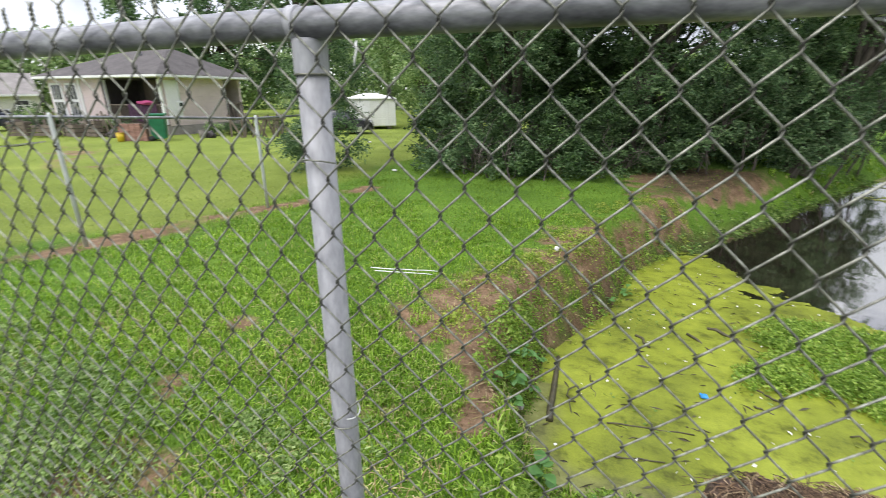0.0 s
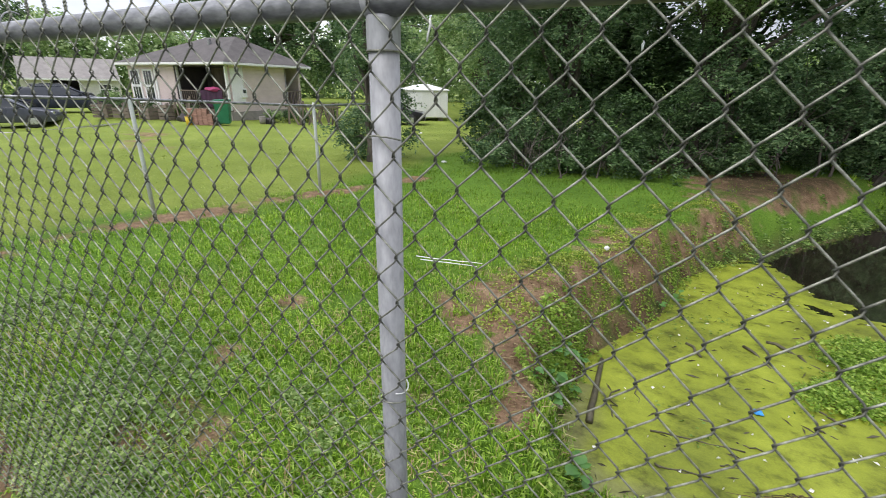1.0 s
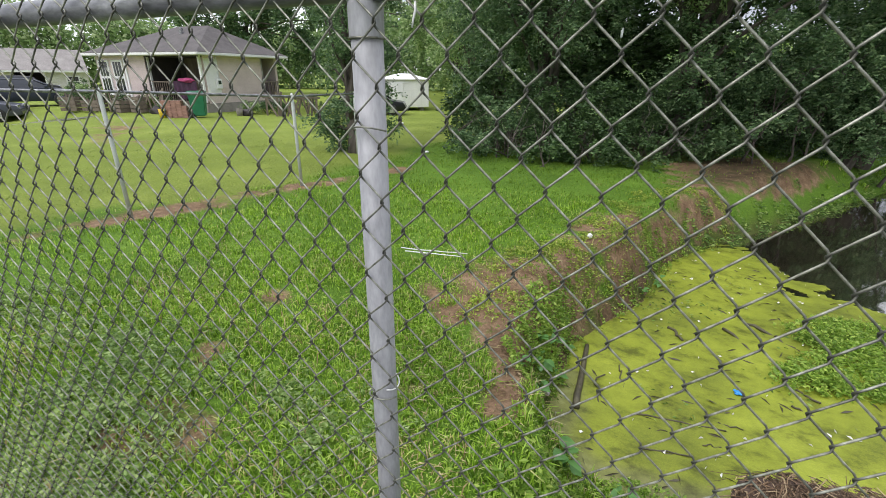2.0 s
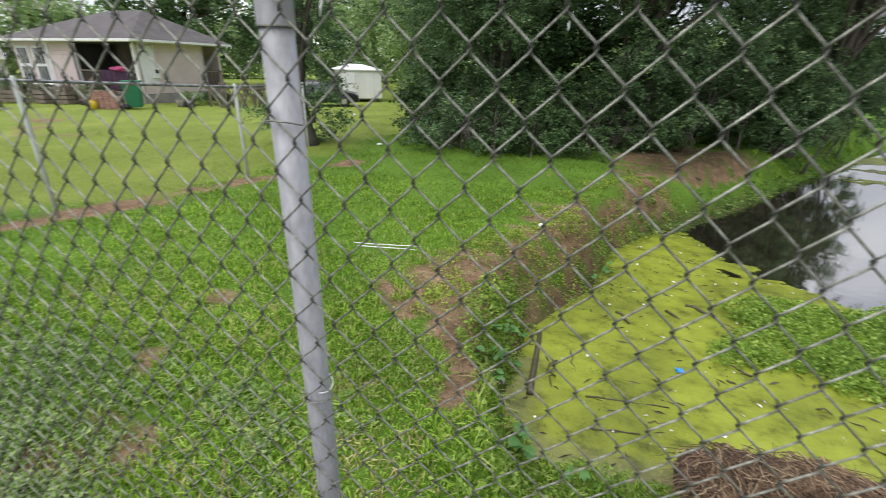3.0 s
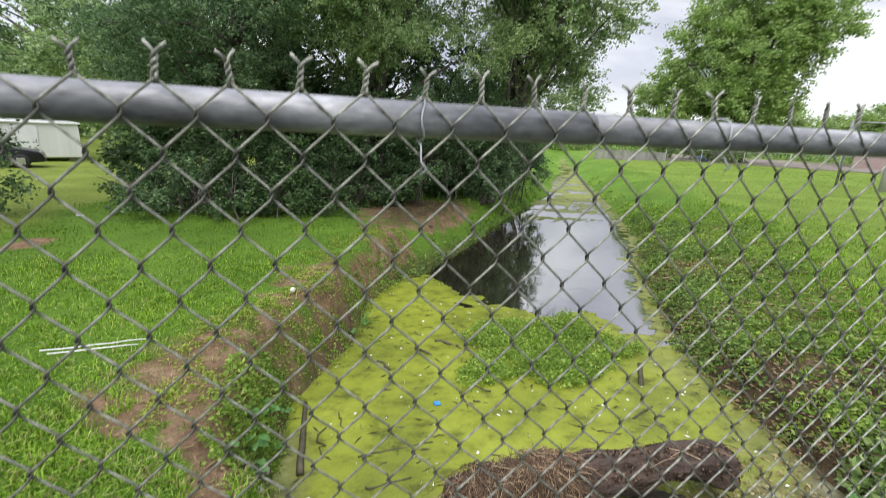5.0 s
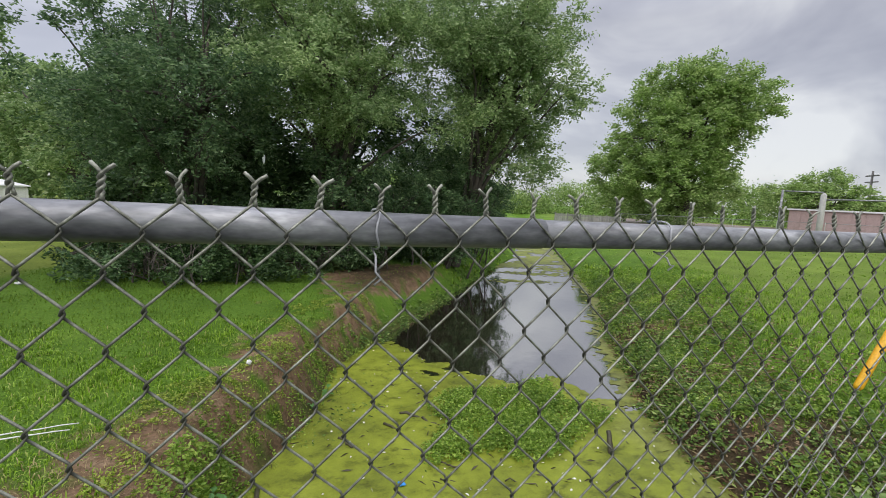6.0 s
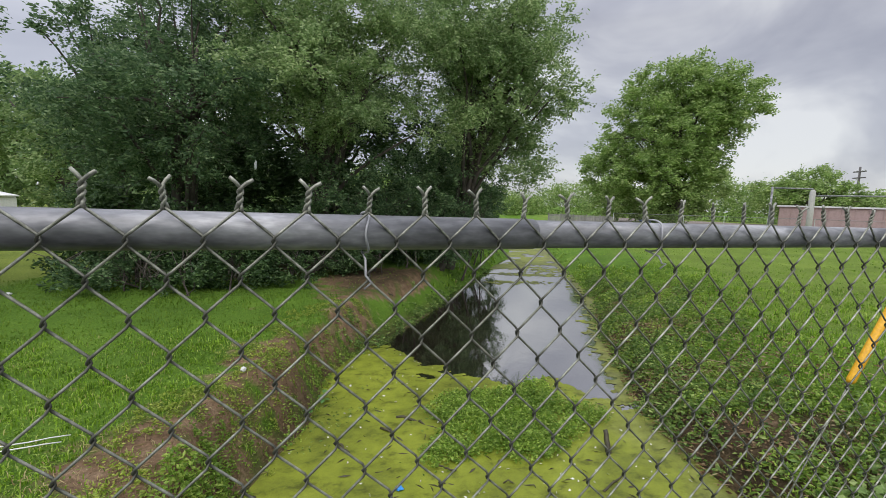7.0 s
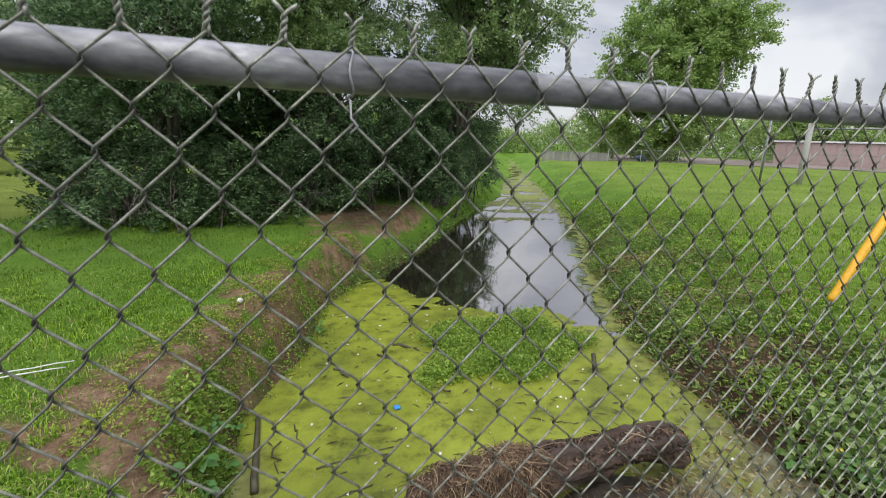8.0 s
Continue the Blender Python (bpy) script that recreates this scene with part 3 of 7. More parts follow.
def build_duckweed():
    items = []
    for x0, x1, y0, y1, s in ((-0.9, 6.2, 0.4, 7.2, 0.035), (0.6, 14, 7.2, 17, 0.09), (6, 42, 17, 70, 0.4)):
        xs, ys = np.arange(x0, x1, s), np.arange(y0, y1, s)
        gx, gy = np.meshgrid(xs + s / 2, ys + s / 2)
        keep = (weed_cover(gx, gy) > 0) & (ground_z(gx, gy) < WATER_Z + 0.03)
        cx, cy = gx[keep], gy[keep]
        ix, iy = np.round((cx - s / 2 - x0) / s).astype(int), np.round((cy - s / 2 - y0) / s).astype(int)
        nx = len(xs) + 1
        corner = np.stack([iy * nx + ix, iy * nx + ix + 1, (iy + 1) * nx + ix + 1, (iy + 1) * nx + ix], -1)
        used, inv = np.unique(corner, return_inverse=True)
        vx, vy = x0 + (used % nx) * s, y0 + (used // nx) * s
        rng = np.random.default_rng(5)
        vx = vx + rng.uniform(-0.3, 0.3, len(vx)) * s
        vy = vy + rng.uniform(-0.3, 0.3, len(vy)) * s
        items.append((np.stack([vx, vy, WATER_Z + 0.005 + 0.003 * wave(vx, vy, 9, 2)], -1), inv.reshape(-1, 4)))
    v, f = join_arrays(items)
    me = mesh_np("duckweed", v, f, M_DUCKWEED)
    at = me.attributes.new("scum", "FLOAT", "POINT")
    n = 0.25 * wave(v[:, 0], v[:, 1], 4.0, 3) + 0.12 * wave(v[:, 0], v[:, 1], 11.0, 4)
    edge = smooth((0.28 + 0.4 * n - dist_line(v[:, 0], v[:, 1], EDGE_L)) / 0.25) * 0.55 * (v[:, 1] < 3)
    rim = smooth((0.7 + n - dist_line(v[:, 0], v[:, 1], EDGE_R)) / 0.7) * (0.3 + 0.12 * (v[:, 1] > 4.2)) + 0.12 * (v[:, 1] > 12)
    pool = smooth((1.85 + n - v[:, 1]) / 0.45) * smooth((v[:, 0] - 1.9) / 0.5) * 0.92
    at.data.foreach_set("value", np.clip(np.maximum.reduce([edge, rim, pool]), 0, 1).astype(np.float32))
    tagged(new("duckweed", me), "bright yellow-green duckweed floating on the ditch water", "duckweed", kind="stuff")


build_duckweed()


# ---- the chain-link fence at the camera ----
M_TIE = surface("white_tie_plastic", [(0.3, (0.68, 0.68, 0.66)), (0.7, (0.8, 0.8, 0.78))], 8, 0.4, 0, 60, 0.1, 0.001)
FENCE_TOP, PITCH_X, PITCH_Z = 1.90, 0.0678, 0.0802
FENCE_X0, FENCE_X1, FENCE_Z0 = -7.2, 7.4, 0.06


def node_x(i):
    """Where the i-th column of knots stands: the mesh is pulled a little tighter left of the post."""
    return i * PITCH_X / 2 if i >= -19 else -19 * PITCH_X / 2 + (i + 19) * 0.0319


def sag(x):
    return -0.016 * max(0.0, min(-x - 0.65, 4.0))


def picket_mesh(flip, sides=5, plain=True):
    """One woven zigzag wire, half a pitch wide: front on the way up to the right, behind on the way back."""
    hx, hz, r = PITCH_X / 2, PITCH_Z / 2, 0.00162
    n = int((FENCE_TOP - FENCE_Z0) / hz)
    # dirt holds each point's painted shade, strongest at the knots
    pts, dirt = [], []
    for k in range(n + 1):
        s = (k + flip) % 2
        x, z = (s - 0.5) * hx, FENCE_TOP - k * hz
        side = 1 if s else -1
        if k == 0:
            pts.append((x, 0.0, z - 0.006))
            dirt.append(0.2)
        else:
            was, now = np.array(pts[-1]), np.array((x - side * 0.0012, -0.0036 if s == 0 else 0.0036, z + 0.0056))
            for u in (0.22, 0.78) if plain else ():
                pts.append(tuple(was + (now - was) * u))
                dirt.append(0.0)
            dirt += [0.6, 0.75, 0.6]
            pts += [(x - side * 0.0012, -0.0036 if s == 0 else 0.0036, z + 0.0056),
                    (x + side * 0.0019, 0.0, z + 0.0),
                    (x - side * 0.0012, 0.0036 if s == 0 else -0.0036, z - 0.0056)]
    v, f = tube_arrays(pts, r, sides)
    me = mesh_np("picket", v, f, M_WIRE, True)
    me.attributes.new("knot_shade", "FLOAT", "POINT").data.foreach_set("value", np.repeat(np.array(dirt, np.float32), sides))
    return me


def barb_mesh():
    """The twisted pair above the top rail, its two cut ends splayed."""
    items = []
    for sgn in (1, -1):
        pts = [(sgn * 0.0032, 0, -0.005)]
        for k in range(10):
            a = k / 9 * 3.0 * math.pi
            pts.append((sgn * 0.0021 * math.cos(a), sgn * 0.0021 * math.sin(a), 0.0 + 0.0215 * k / 9))
        e = -sgn
        pts += [(e * 0.006, 0.001 * e, 0.0255), (e * 0.0115, 0.002 * e, 0.0295)]
        items.append(tube_arrays(pts, 0.0020, 6))
    v, f = join_arrays(items)
    return mesh_np("barb", v, f, M_WIRE, True)


def build_fence():
    fence = thing("chain_link_fence", "grey galvanised chain-link fence with a pipe top rail", "fence", (0, 0, 0))
    # rail in two lengths, the right one pushed into the left
    zc, yc = FENCE_TOP - 0.031, 0.0245
    xs = np.linspace(FENCE_X0, 0.232, 24)
    tube_part("top_rail", [(x, yc, zc + sag(x)) for x in xs], 0.021, M_RAIL, fence, "dull grey galvanised pipe rail", 24)
    xs = np.linspace(0.225, FENCE_X1, 24)
    tube_part("top_rail", [(x, yc, zc) for x in xs], 0.0196, M_RAIL, fence, "mottled galvanised pipe rail", 24)
    for px in (-0.64, -3.7, 2.9, 5.9):
        if px != -0.64 and px > 0:
            continue
        post = tube_part("post", [(px, 0.032, -0.3), (px, 0.032, 1.0), (px, 0.032, FENCE_TOP - 0.052)], 0.0225, M_POST, fence, "grey painted steel pipe post", 24)
        sleeve = tube_part("post_cap", [(px, 0.032, FENCE_TOP - 0.095), (px, 0.032, FENCE_TOP - 0.094), (px, 0.032, FENCE_TOP - 0.056), (px, 0.032, FENCE_TOP - 0.055), (px, 0.032, FENCE_TOP - 0.05)], [0.0245, 0.0245, 0.0245, 0.0244, 0.0235], M_POST, fence, "", 24)
        ring = [(px - 0.0245 * math.cos(a), 0.032 - 0.0245 * math.sin(a), FENCE_TOP - 0.096) for a in np.linspace(0, 2 * math.pi, 25)]
        tube_part("wire_band", ring, 0.0016, M_WIRE, fence, "", 6)
        tube_part("rail_strap", [(px - 0.020, yc, zc), (px - 0.019, yc, zc), (px - 0.007, yc, zc), (px - 0.006, yc, zc)], [0.0215, 0.0228, 0.0228, 0.0215], M_POST, fence, "pale steel strap", 24)
        for z in (1.68, 1.2):
            tie = [(px + 0.0265 * math.cos(a), 0.030 - 0.0285 * math.sin(a), z + 0.008 * math.sin(a)) for a in np.linspace(0.1, 3.5, 12)]
            tube_part("tie_wire", tie, 0.0014, M_WIRE, fence, "", 6)
    zip_tie = [(-0.64 + 0.0285 * math.cos(t), 0.030 + 0.028 * math.sin(t), 1.235 - 0.012 * math.cos(t)) for t in np.linspace(-0.9, 1.3, 12)]
    tube_part("cable_tie", zip_tie, 0.0013, M_TIE, fence, "loose white plastic cable tie", 6)
    scrap_tie = [(-0.5525, 0.004, 1.842), (-0.549, -0.005, 1.838), (-0.548, -0.006, 1.832), (-0.551, -0.006, 1.822), (-0.553, -0.006, 1.812)]
    tube_part("cable_tie", scrap_tie, [0.0012, 0.0016, 0.0016, 0.0014, 0.001], M_TIE, fence, "white plastic tie end", 6)
    # tie wires round the rail
    for tx, hang in ((0.0, 0.036), (0.445, 0.02), (-1.55, 0.0), (-2.6, 0.0), (2.1, 0.0)):
        pts = [(tx + 0.003 * math.sin(3 * a), yc - 0.0245 * math.sin(a), zc + 0.0245 * math.cos(a)) for a in np.linspace(-0.6, 3.4, 14)]
        if hang:
            pts += [(tx - 0.002, 0.004, zc - 0.03), (tx - 0.003, -0.004, zc - 0.03 - hang * 0.5), (tx + 0.004, -0.005, zc - 0.02 - hang), (tx - 0.004, -0.002, zc - 0.028 - hang)]
        tube_part("tie_wire", pts, 0.0014, M_POST, fence, "bright twisted tie wire", 6)
    # woven wires
    even, odd, barb = picket_mesh(0), picket_mesh(1), barb_mesh()
    even_far, odd_far = picket_mesh(0, 4, False), picket_mesh(1, 4, False)
    k0, k1 = int(FENCE_X0 / 0.0319), int(FENCE_X1 / (PITCH_X / 2))
    rest = []
    lean = random.Random(3)
    for k in range(k0, k1):
        me = even if k % 2 == 0 else odd
        x = (node_x(k) + node_x(k + 1)) / 2
        fit_x = (node_x(k + 1) - node_x(k)) / (PITCH_X / 2)
        dz = sag(x)
        if -175 <= k < 125:
            part_mesh("picket", me, fence, "", Matrix.Translation((x, 0, dz)) @ Matrix.Diagonal((fit_x, 1, 1, 1)))
        else:
            me = even_far if k % 2 == 0 else odd_far
            n = len(me.vertices)
            co = np.empty(n * 3)
            me.vertices.foreach_get("co", co)
            lo = np.empty(len(me.loops), np.int32)
            me.loops.foreach_get("vertex_index", lo)
            rest.append((co.reshape(-1, 3) * (fit_x, 1, 1) + (x, 0, dz), lo.reshape(-1, 4)))
        if k % 2 == 0:
            part_mesh("barb", barb, fence, "", pose(node_x(k), 0, FENCE_TOP - 0.003 + sag(node_x(k)), lean.uniform(-7, 7), lean.uniform(-12, 12), lean.uniform(-40, 40)) @ Matrix.Scale(lean.uniform(0.85, 1.05) if node_x(k) > -0.9 else lean.uniform(0.7, 0.95), 4))
    v, f = join_arrays(rest)
    tagged(part_mesh("far_pickets", mesh_np("far_pickets", v, f, M_WIRE, True), fence), kind="stuff")


build_fence()


# ---- trees ----
def tree(name, label, base, clumps, n_leaves, leaf, leaf_mat, trunk_r=0.15, seed=1, stems=1, clump_r=0.5, droop=0.35, inner=0.35, lean=(0, 0), category="tree", limb_n=26, flat=0.2, group="", per_clump=210):
    """Tapered trunk and limbs that reach to clumps of many small leaves inside the given ellipsoids."""
    rng = np.random.default_rng(seed)
    bx, by = base
    bz = float(ground_z(bx, by))
    t = thing(name, label, category, (bx, by, bz), group)
    el = np.array(clumps, float)
    vol = (el[:, 3] * el[:, 4] * el[:, 5]) ** 0.8
    m = max(12, n_leaves // per_clump)
    pick = rng.choice(len(el), m, p=vol / vol.sum())
    d = rng.normal(size=(m, 3))
    d /= np.linalg.norm(d, axis=1, keepdims=True)
    rad = np.where(rng.uniform(size=m) < inner, rng.uniform(0.2, 0.8, m), rng.uniform(0.8, 1.06, m))[:, None]
    cc = el[pick, :3] + d * rad * el[pick, 3:6]
    cc[:, 2] = np.maximum(cc[:, 2], ground_z(cc[:, 0], cc[:, 1]) + 0.25)
    tw, lf = 9, max(6, n_leaves // m // 9)
    out = cc - el[pick, :3]
    out /= np.linalg.norm(out, axis=1, keepdims=True) + 1e-6
    dirs = out[:, None, :] * 0.7 + rng.normal(size=(m, tw, 3)) * np.array([0.8, 0.8, 0.35])
    dirs /= np.linalg.norm(dirs, axis=2, keepdims=True)
    reach = clump_r * rng.uniform(0.8, 1.9, (m, tw, 1, 1))
    u = (np.arange(lf) + rng.uniform(size=(m, tw, lf))) [..., None] / lf
    p = cc[:, None, None, :] + rng.normal(size=(m, tw, 1, 3)) * clump_r * 0.35 + dirs[:, :, None, :] * reach * u
    p = p + rng.normal(size=p.shape) * leaf * 0.45
    p[..., 2] -= droop * 0.6 * clump_r * u[..., 0] ** 2
    side = np.cross(dirs, np.array([0, 0, 1.0]))[:, :, None, :] * np.where(np.arange(lf) % 2, 1, -1)[None, None, :, None]
    ax = (dirs[:, :, None, :] * 0.6 + side).reshape(-1, 3)
    p = p.reshape(-1, 3)
    p[:, 2] = np.maximum(p[:, 2], ground_z(p[:, 0], p[:, 1]) + 0.04)
    v, f = leaf_arrays(rng, p - (bx, by, bz), leaf, leaf * 0.45, droop * 0.5, flat, ax)
    part_mesh("crown", mesh_np("crown", v, f, leaf_mat), t)
    top = el[:, 2].max()
    mid = el[:, :3].mean(0)
    o = np.array([bx, by, bz])
    for s in range(stems):
        off = rng.normal(size=2) * (0.35 if stems > 1 else 0.02)
        end = np.array([mid[0] + rng.normal() * 0.4, mid[1] + rng.normal() * 0.4, bz + (top - bz) * 0.8])
        u = np.linspace(0, 1, 9)[:, None]
        start = np.array([bx + off[0], by + off[1], bz - 0.15])
        tr = start + (end - start) * u + np.array([lean[0], lean[1], 0]) * np.sin(u * math.pi) + rng.normal(size=(9, 3)) * 0.04 * (top - bz) * 0.15
        r = trunk_r * (1 - 0.8 * u[:, 0]) * (0.75 if stems > 1 else 1)
        r[0] *= 1.5
        trunk = tube_part("trunk", tr - o, r, M_BARK, t, "dark rough bark", 10)
        for c in cc[rng.choice(m, min(m, limb_n // stems), replace=False)]:
            k = rng.uniform(0.2, 0.8)
            a = start + (end - start) * k + np.array([lean[0], lean[1], 0]) * math.sin(k * math.pi)
            if a[2] > c[2] + 1.0:
                a = start + (end - start) * max(0.15, (c[2] - bz) / max(0.5, top - bz) * 0.7)
            w = np.linspace(0, 1, 6)[:, None]
            lb = a + (c - a) * w + np.array([0, 0, 0.25]) * np.sin(w * math.pi) * np.linalg.norm(c - a) * 0.3 + rng.normal(size=(6, 3)) * 0.05
            tube_part("limb", lb - o, trunk_r * 0.36 * (1 - 0.85 * w[:, 0]), M_BARK, trunk, "", 6)
    return t


# the thicket past the lawn
tree("tree", "tall green broadleaf tree leaning over the ditch", (4.6, 12.6), [(5.6, 12.0, 5.2, 1.5, 1.7, 1.3), (6.7, 11.2, 4.8, 1.2, 1.2, 0.8), (7.2, 10.3, 4.95, 0.6, 0.6, 0.35), (4.6, 11.6, 7.6, 2.0, 1.8, 1.2), (6.2, 11.8, 6.6, 1.1, 1.2, 0.8), (5.8, 11.7, 3.4, 1.2, 1.0, 0.6), (6.9, 11.3, 3.0, 0.7, 0.7, 0.3), (5.0, 11.2, 6.3, 1.4, 1.0, 0.7), (6.4, 11.6, 4.0, 1.1, 1.0, 0.6), (6.8, 11.0, 6.9, 0.9, 0.8, 0.6), (7.5, 10.2, 5.1, 0.5, 0.5, 0.35), (4.3, 10.4, 6.1, 1.2, 0.9, 0.8), (5.6, 10.4, 6.2, 1.2, 0.9, 0.8), (5.2, 10.0, 4.4, 0.9, 0.7, 0.5), (6.6, 10.0, 5.6, 0.8, 0.7, 0.4), (6.2, 10.4, 2.7, 0.6, 0.5, 0.25), (6.9, 11.6, 2.9, 0.7, 0.6, 0.5)], 88000, 0.095, M_LEAF_MID, 0.2, 11, 2, 0.36)
tree("tree", "tall broadleaf tree with small waxy leaves above the lawn", (0.6, 11.6), [(0.9, 11.0, 4.4, 1.5, 1.3, 1.4), (0.3, 11.5, 7.0, 2.1, 1.6, 1.1), (2.0, 11.2, 6.7, 1.1, 1.0, 0.7), (-0.4, 10.8, 5.4, 1.0, 0.9, 0.8), (0.3, 9.6, 4.6, 1.7, 0.9, 0.6), (2.9, 10.0, 6.1, 1.2, 0.8, 0.4), (1.3, 10.2, 3.8, 0.9, 0.8, 0.7), (3.3, 11.0, 5.0, 0.7, 0.6, 0.5), (1.5, 10.6, 5.7, 1.2, 0.8, 0.8), (2.8, 10.5, 6.0, 1.2, 0.8, 0.7), (0.2, 10.8, 5.8, 1.2, 0.8, 0.9), (3.4, 10.3, 4.0, 1.0, 0.7, 0.6)], 84000, 0.085, M_LEAF_MID, 0.2, 12, 2, 0.34)
tree("tree", "dark feathery-leaved tree over a shady thicket", (-2.6, 11.4), [(-2.2, 10.6, 3.0, 1.6, 1.1, 0.7), (-3.7, 11.2, 3.2, 1.1, 1.1, 0.8), (-2.8, 11.6, 4.7, 1.4, 1.2, 0.7), (-1.4, 11.4, 4.4, 1.1, 1.1, 0.9), (-1.9, 12, 6.4, 1.4, 1.3, 0.7), (-1.8, 9.5, 4.1, 1.3, 0.8, 0.4), (-3.3, 10.0, 3.6, 0.9, 0.8, 0.45)], 46000, 0.09, M_LEAF_SHADE, 0.18, 13, 2, 0.36, 0.5)
# the thicket's inner shade is painted into these trees' dark leaf colour
tree("tree", "dense tree deep in the thicket, its leaf colour darkened for shade", (-2.0, 15.0), [(-2.6, 14.5, 2.6, 2.4, 1.6, 1.7), (-1.0, 15.5, 6.0, 1.8, 1.5, 1.0), (-0.4, 15.0, 4.0, 1.4, 1.2, 1.2), (-3.6, 15.6, 5.4, 1.4, 1.2, 0.8)], 15000, 0.2, M_LEAF_DARK, 0.25, 14, 1, 0.5)
tree("tree", "dense tree deep in the thicket, its leaf colour darkened for shade", (1.2, 15.5), [(0.8, 14.8, 2.4, 2.8, 1.4, 2.0), (3.0, 15.2, 2.8, 2.0, 1.4, 1.3), (0.6, 15.8, 6.4, 1.8, 1.5, 1.2), (2.6, 15.6, 5.4, 1.2, 1.0, 0.7), (3.4, 15.4, 4.4, 1.4, 1.1, 0.8)], 15000, 0.2, M_LEAF_DARK, 0.25, 15, 1, 0.5)
tree("tree", "dense tree beside the ditch, its leaf colour darkened for shade", (6.4, 16.8), [(6.0, 16.2, 2.2, 2.0, 1.6, 1.5), (5.0, 15.6, 3.2, 1.8, 1.6, 1.3), (7.8, 17.6, 1.8, 1.3, 1.2, 1.0), (6.8, 15.6, 4.8, 1.5, 1.3, 1.4), (6.4, 15.6, 7.4, 1.4, 1.2, 1.1)], 16000, 0.19, M_LEAF_DARK, 0.2, 16, 1, 0.5)
tree("tree", "thin tall tree with open crown behind the thicket", (-4.6, 17.0), [(-5.4, 16.6, 4.6, 1.4, 1.4, 0.9), (-4.0, 17.2, 6.6, 1.4, 1.2, 0.7), (-5.2, 17.4, 3.4, 1.2, 1.4, 1.1), (-4.8, 16.8, 2.0, 1.4, 1.4, 1.2), (-6.5, 15.4, 5.1, 1.0, 1.0, 0.55), (-5.4, 15.6, 6.6, 1.1, 1.0, 0.5), (-4.5, 15.8, 7.4, 1.0, 1.0, 0.6), (-6.6, 15.2, 6.2, 0.7, 0.7, 0.3)], 21000, 0.15, M_LEAF_SHADE, 0.2, 17, 1, 0.45)
tree("tree", "bright green tree behind the white shed", (-12.0, 34.0), [(-12, 34, 4.5, 4.0, 3.0, 3.4), (-16, 35, 6.5, 3.6, 3.0, 3.2), (-9, 33, 6.0, 3.0, 2.6, 2.4), (-20, 37, 8, 4, 3, 3)], 19000, 0.34, M_LEAF_MID, 0.35, 18, 2, 0.8)
tree("tree", "bright green tree behind the lawn", (-8.0, 24.0), [(-8.2, 23.6, 3.8, 2.0, 1.8, 1.5), (-9.6, 24.4, 5.4, 1.8, 1.6, 1.2), (-6.6, 24.2, 4.6, 1.4, 1.4, 1.0)], 14000, 0.2, M_LEAF_MID, 0.25, 19, 1, 0.5)
tree("tree", "tall dark trees crowding behind the house", (-31.0, 31.6), [(-33.6, 28.4, 6.6, 2.4, 2.2, 2.6), (-30.6, 31.3, 5.6, 2.6, 2.4, 2.4), (-28.2, 33.4, 6.6, 2.4, 2.2, 3.0), (-26.0, 35.0, 5.4, 2.2, 2.2, 3.2), (-29.5, 32.4, 9.4, 2.6, 2.4, 1.8), (-34.2, 27.5, 9.6, 1.0, 1.0, 1.6)], 20000, 0.36, M_LEAF_SHADE, 0.35, 24, 2, 0.7)
# undergrowth along the thicket's foot, mostly in leaf colour darkened to paint its shade
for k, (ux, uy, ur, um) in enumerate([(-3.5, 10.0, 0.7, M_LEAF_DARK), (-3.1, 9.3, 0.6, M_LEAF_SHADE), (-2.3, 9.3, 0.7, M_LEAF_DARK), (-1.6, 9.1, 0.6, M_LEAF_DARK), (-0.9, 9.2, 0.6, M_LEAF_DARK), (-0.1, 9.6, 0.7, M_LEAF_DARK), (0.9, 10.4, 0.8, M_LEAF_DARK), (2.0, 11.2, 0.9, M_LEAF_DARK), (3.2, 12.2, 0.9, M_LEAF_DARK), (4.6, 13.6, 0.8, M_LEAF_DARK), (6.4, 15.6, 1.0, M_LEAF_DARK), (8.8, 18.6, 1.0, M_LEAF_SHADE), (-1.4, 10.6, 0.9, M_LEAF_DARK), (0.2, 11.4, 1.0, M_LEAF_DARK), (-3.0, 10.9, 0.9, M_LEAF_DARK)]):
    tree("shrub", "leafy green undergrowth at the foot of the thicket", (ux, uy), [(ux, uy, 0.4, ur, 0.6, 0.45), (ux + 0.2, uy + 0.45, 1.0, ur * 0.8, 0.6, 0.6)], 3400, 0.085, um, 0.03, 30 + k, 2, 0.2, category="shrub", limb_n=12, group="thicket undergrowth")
# inner undergrowth, the shade around it put into its leaf colour
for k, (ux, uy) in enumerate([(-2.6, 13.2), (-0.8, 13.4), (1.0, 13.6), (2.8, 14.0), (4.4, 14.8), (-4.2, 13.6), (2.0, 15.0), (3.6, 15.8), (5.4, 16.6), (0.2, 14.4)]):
    tree("shrub", "tall undergrowth inside the thicket, its leaf colour darkened for shade", (ux, uy), [(ux, uy, 0.7, 1.1, 0.8, 0.8), (ux + 0.2, uy + 0.3, 1.9, 1.0, 0.7, 0.8)], 2600, 0.18, M_LEAF_DARK, 0.04, 80 + k, 2, 0.3, category="shrub", limb_n=12, group="deep undergrowth")
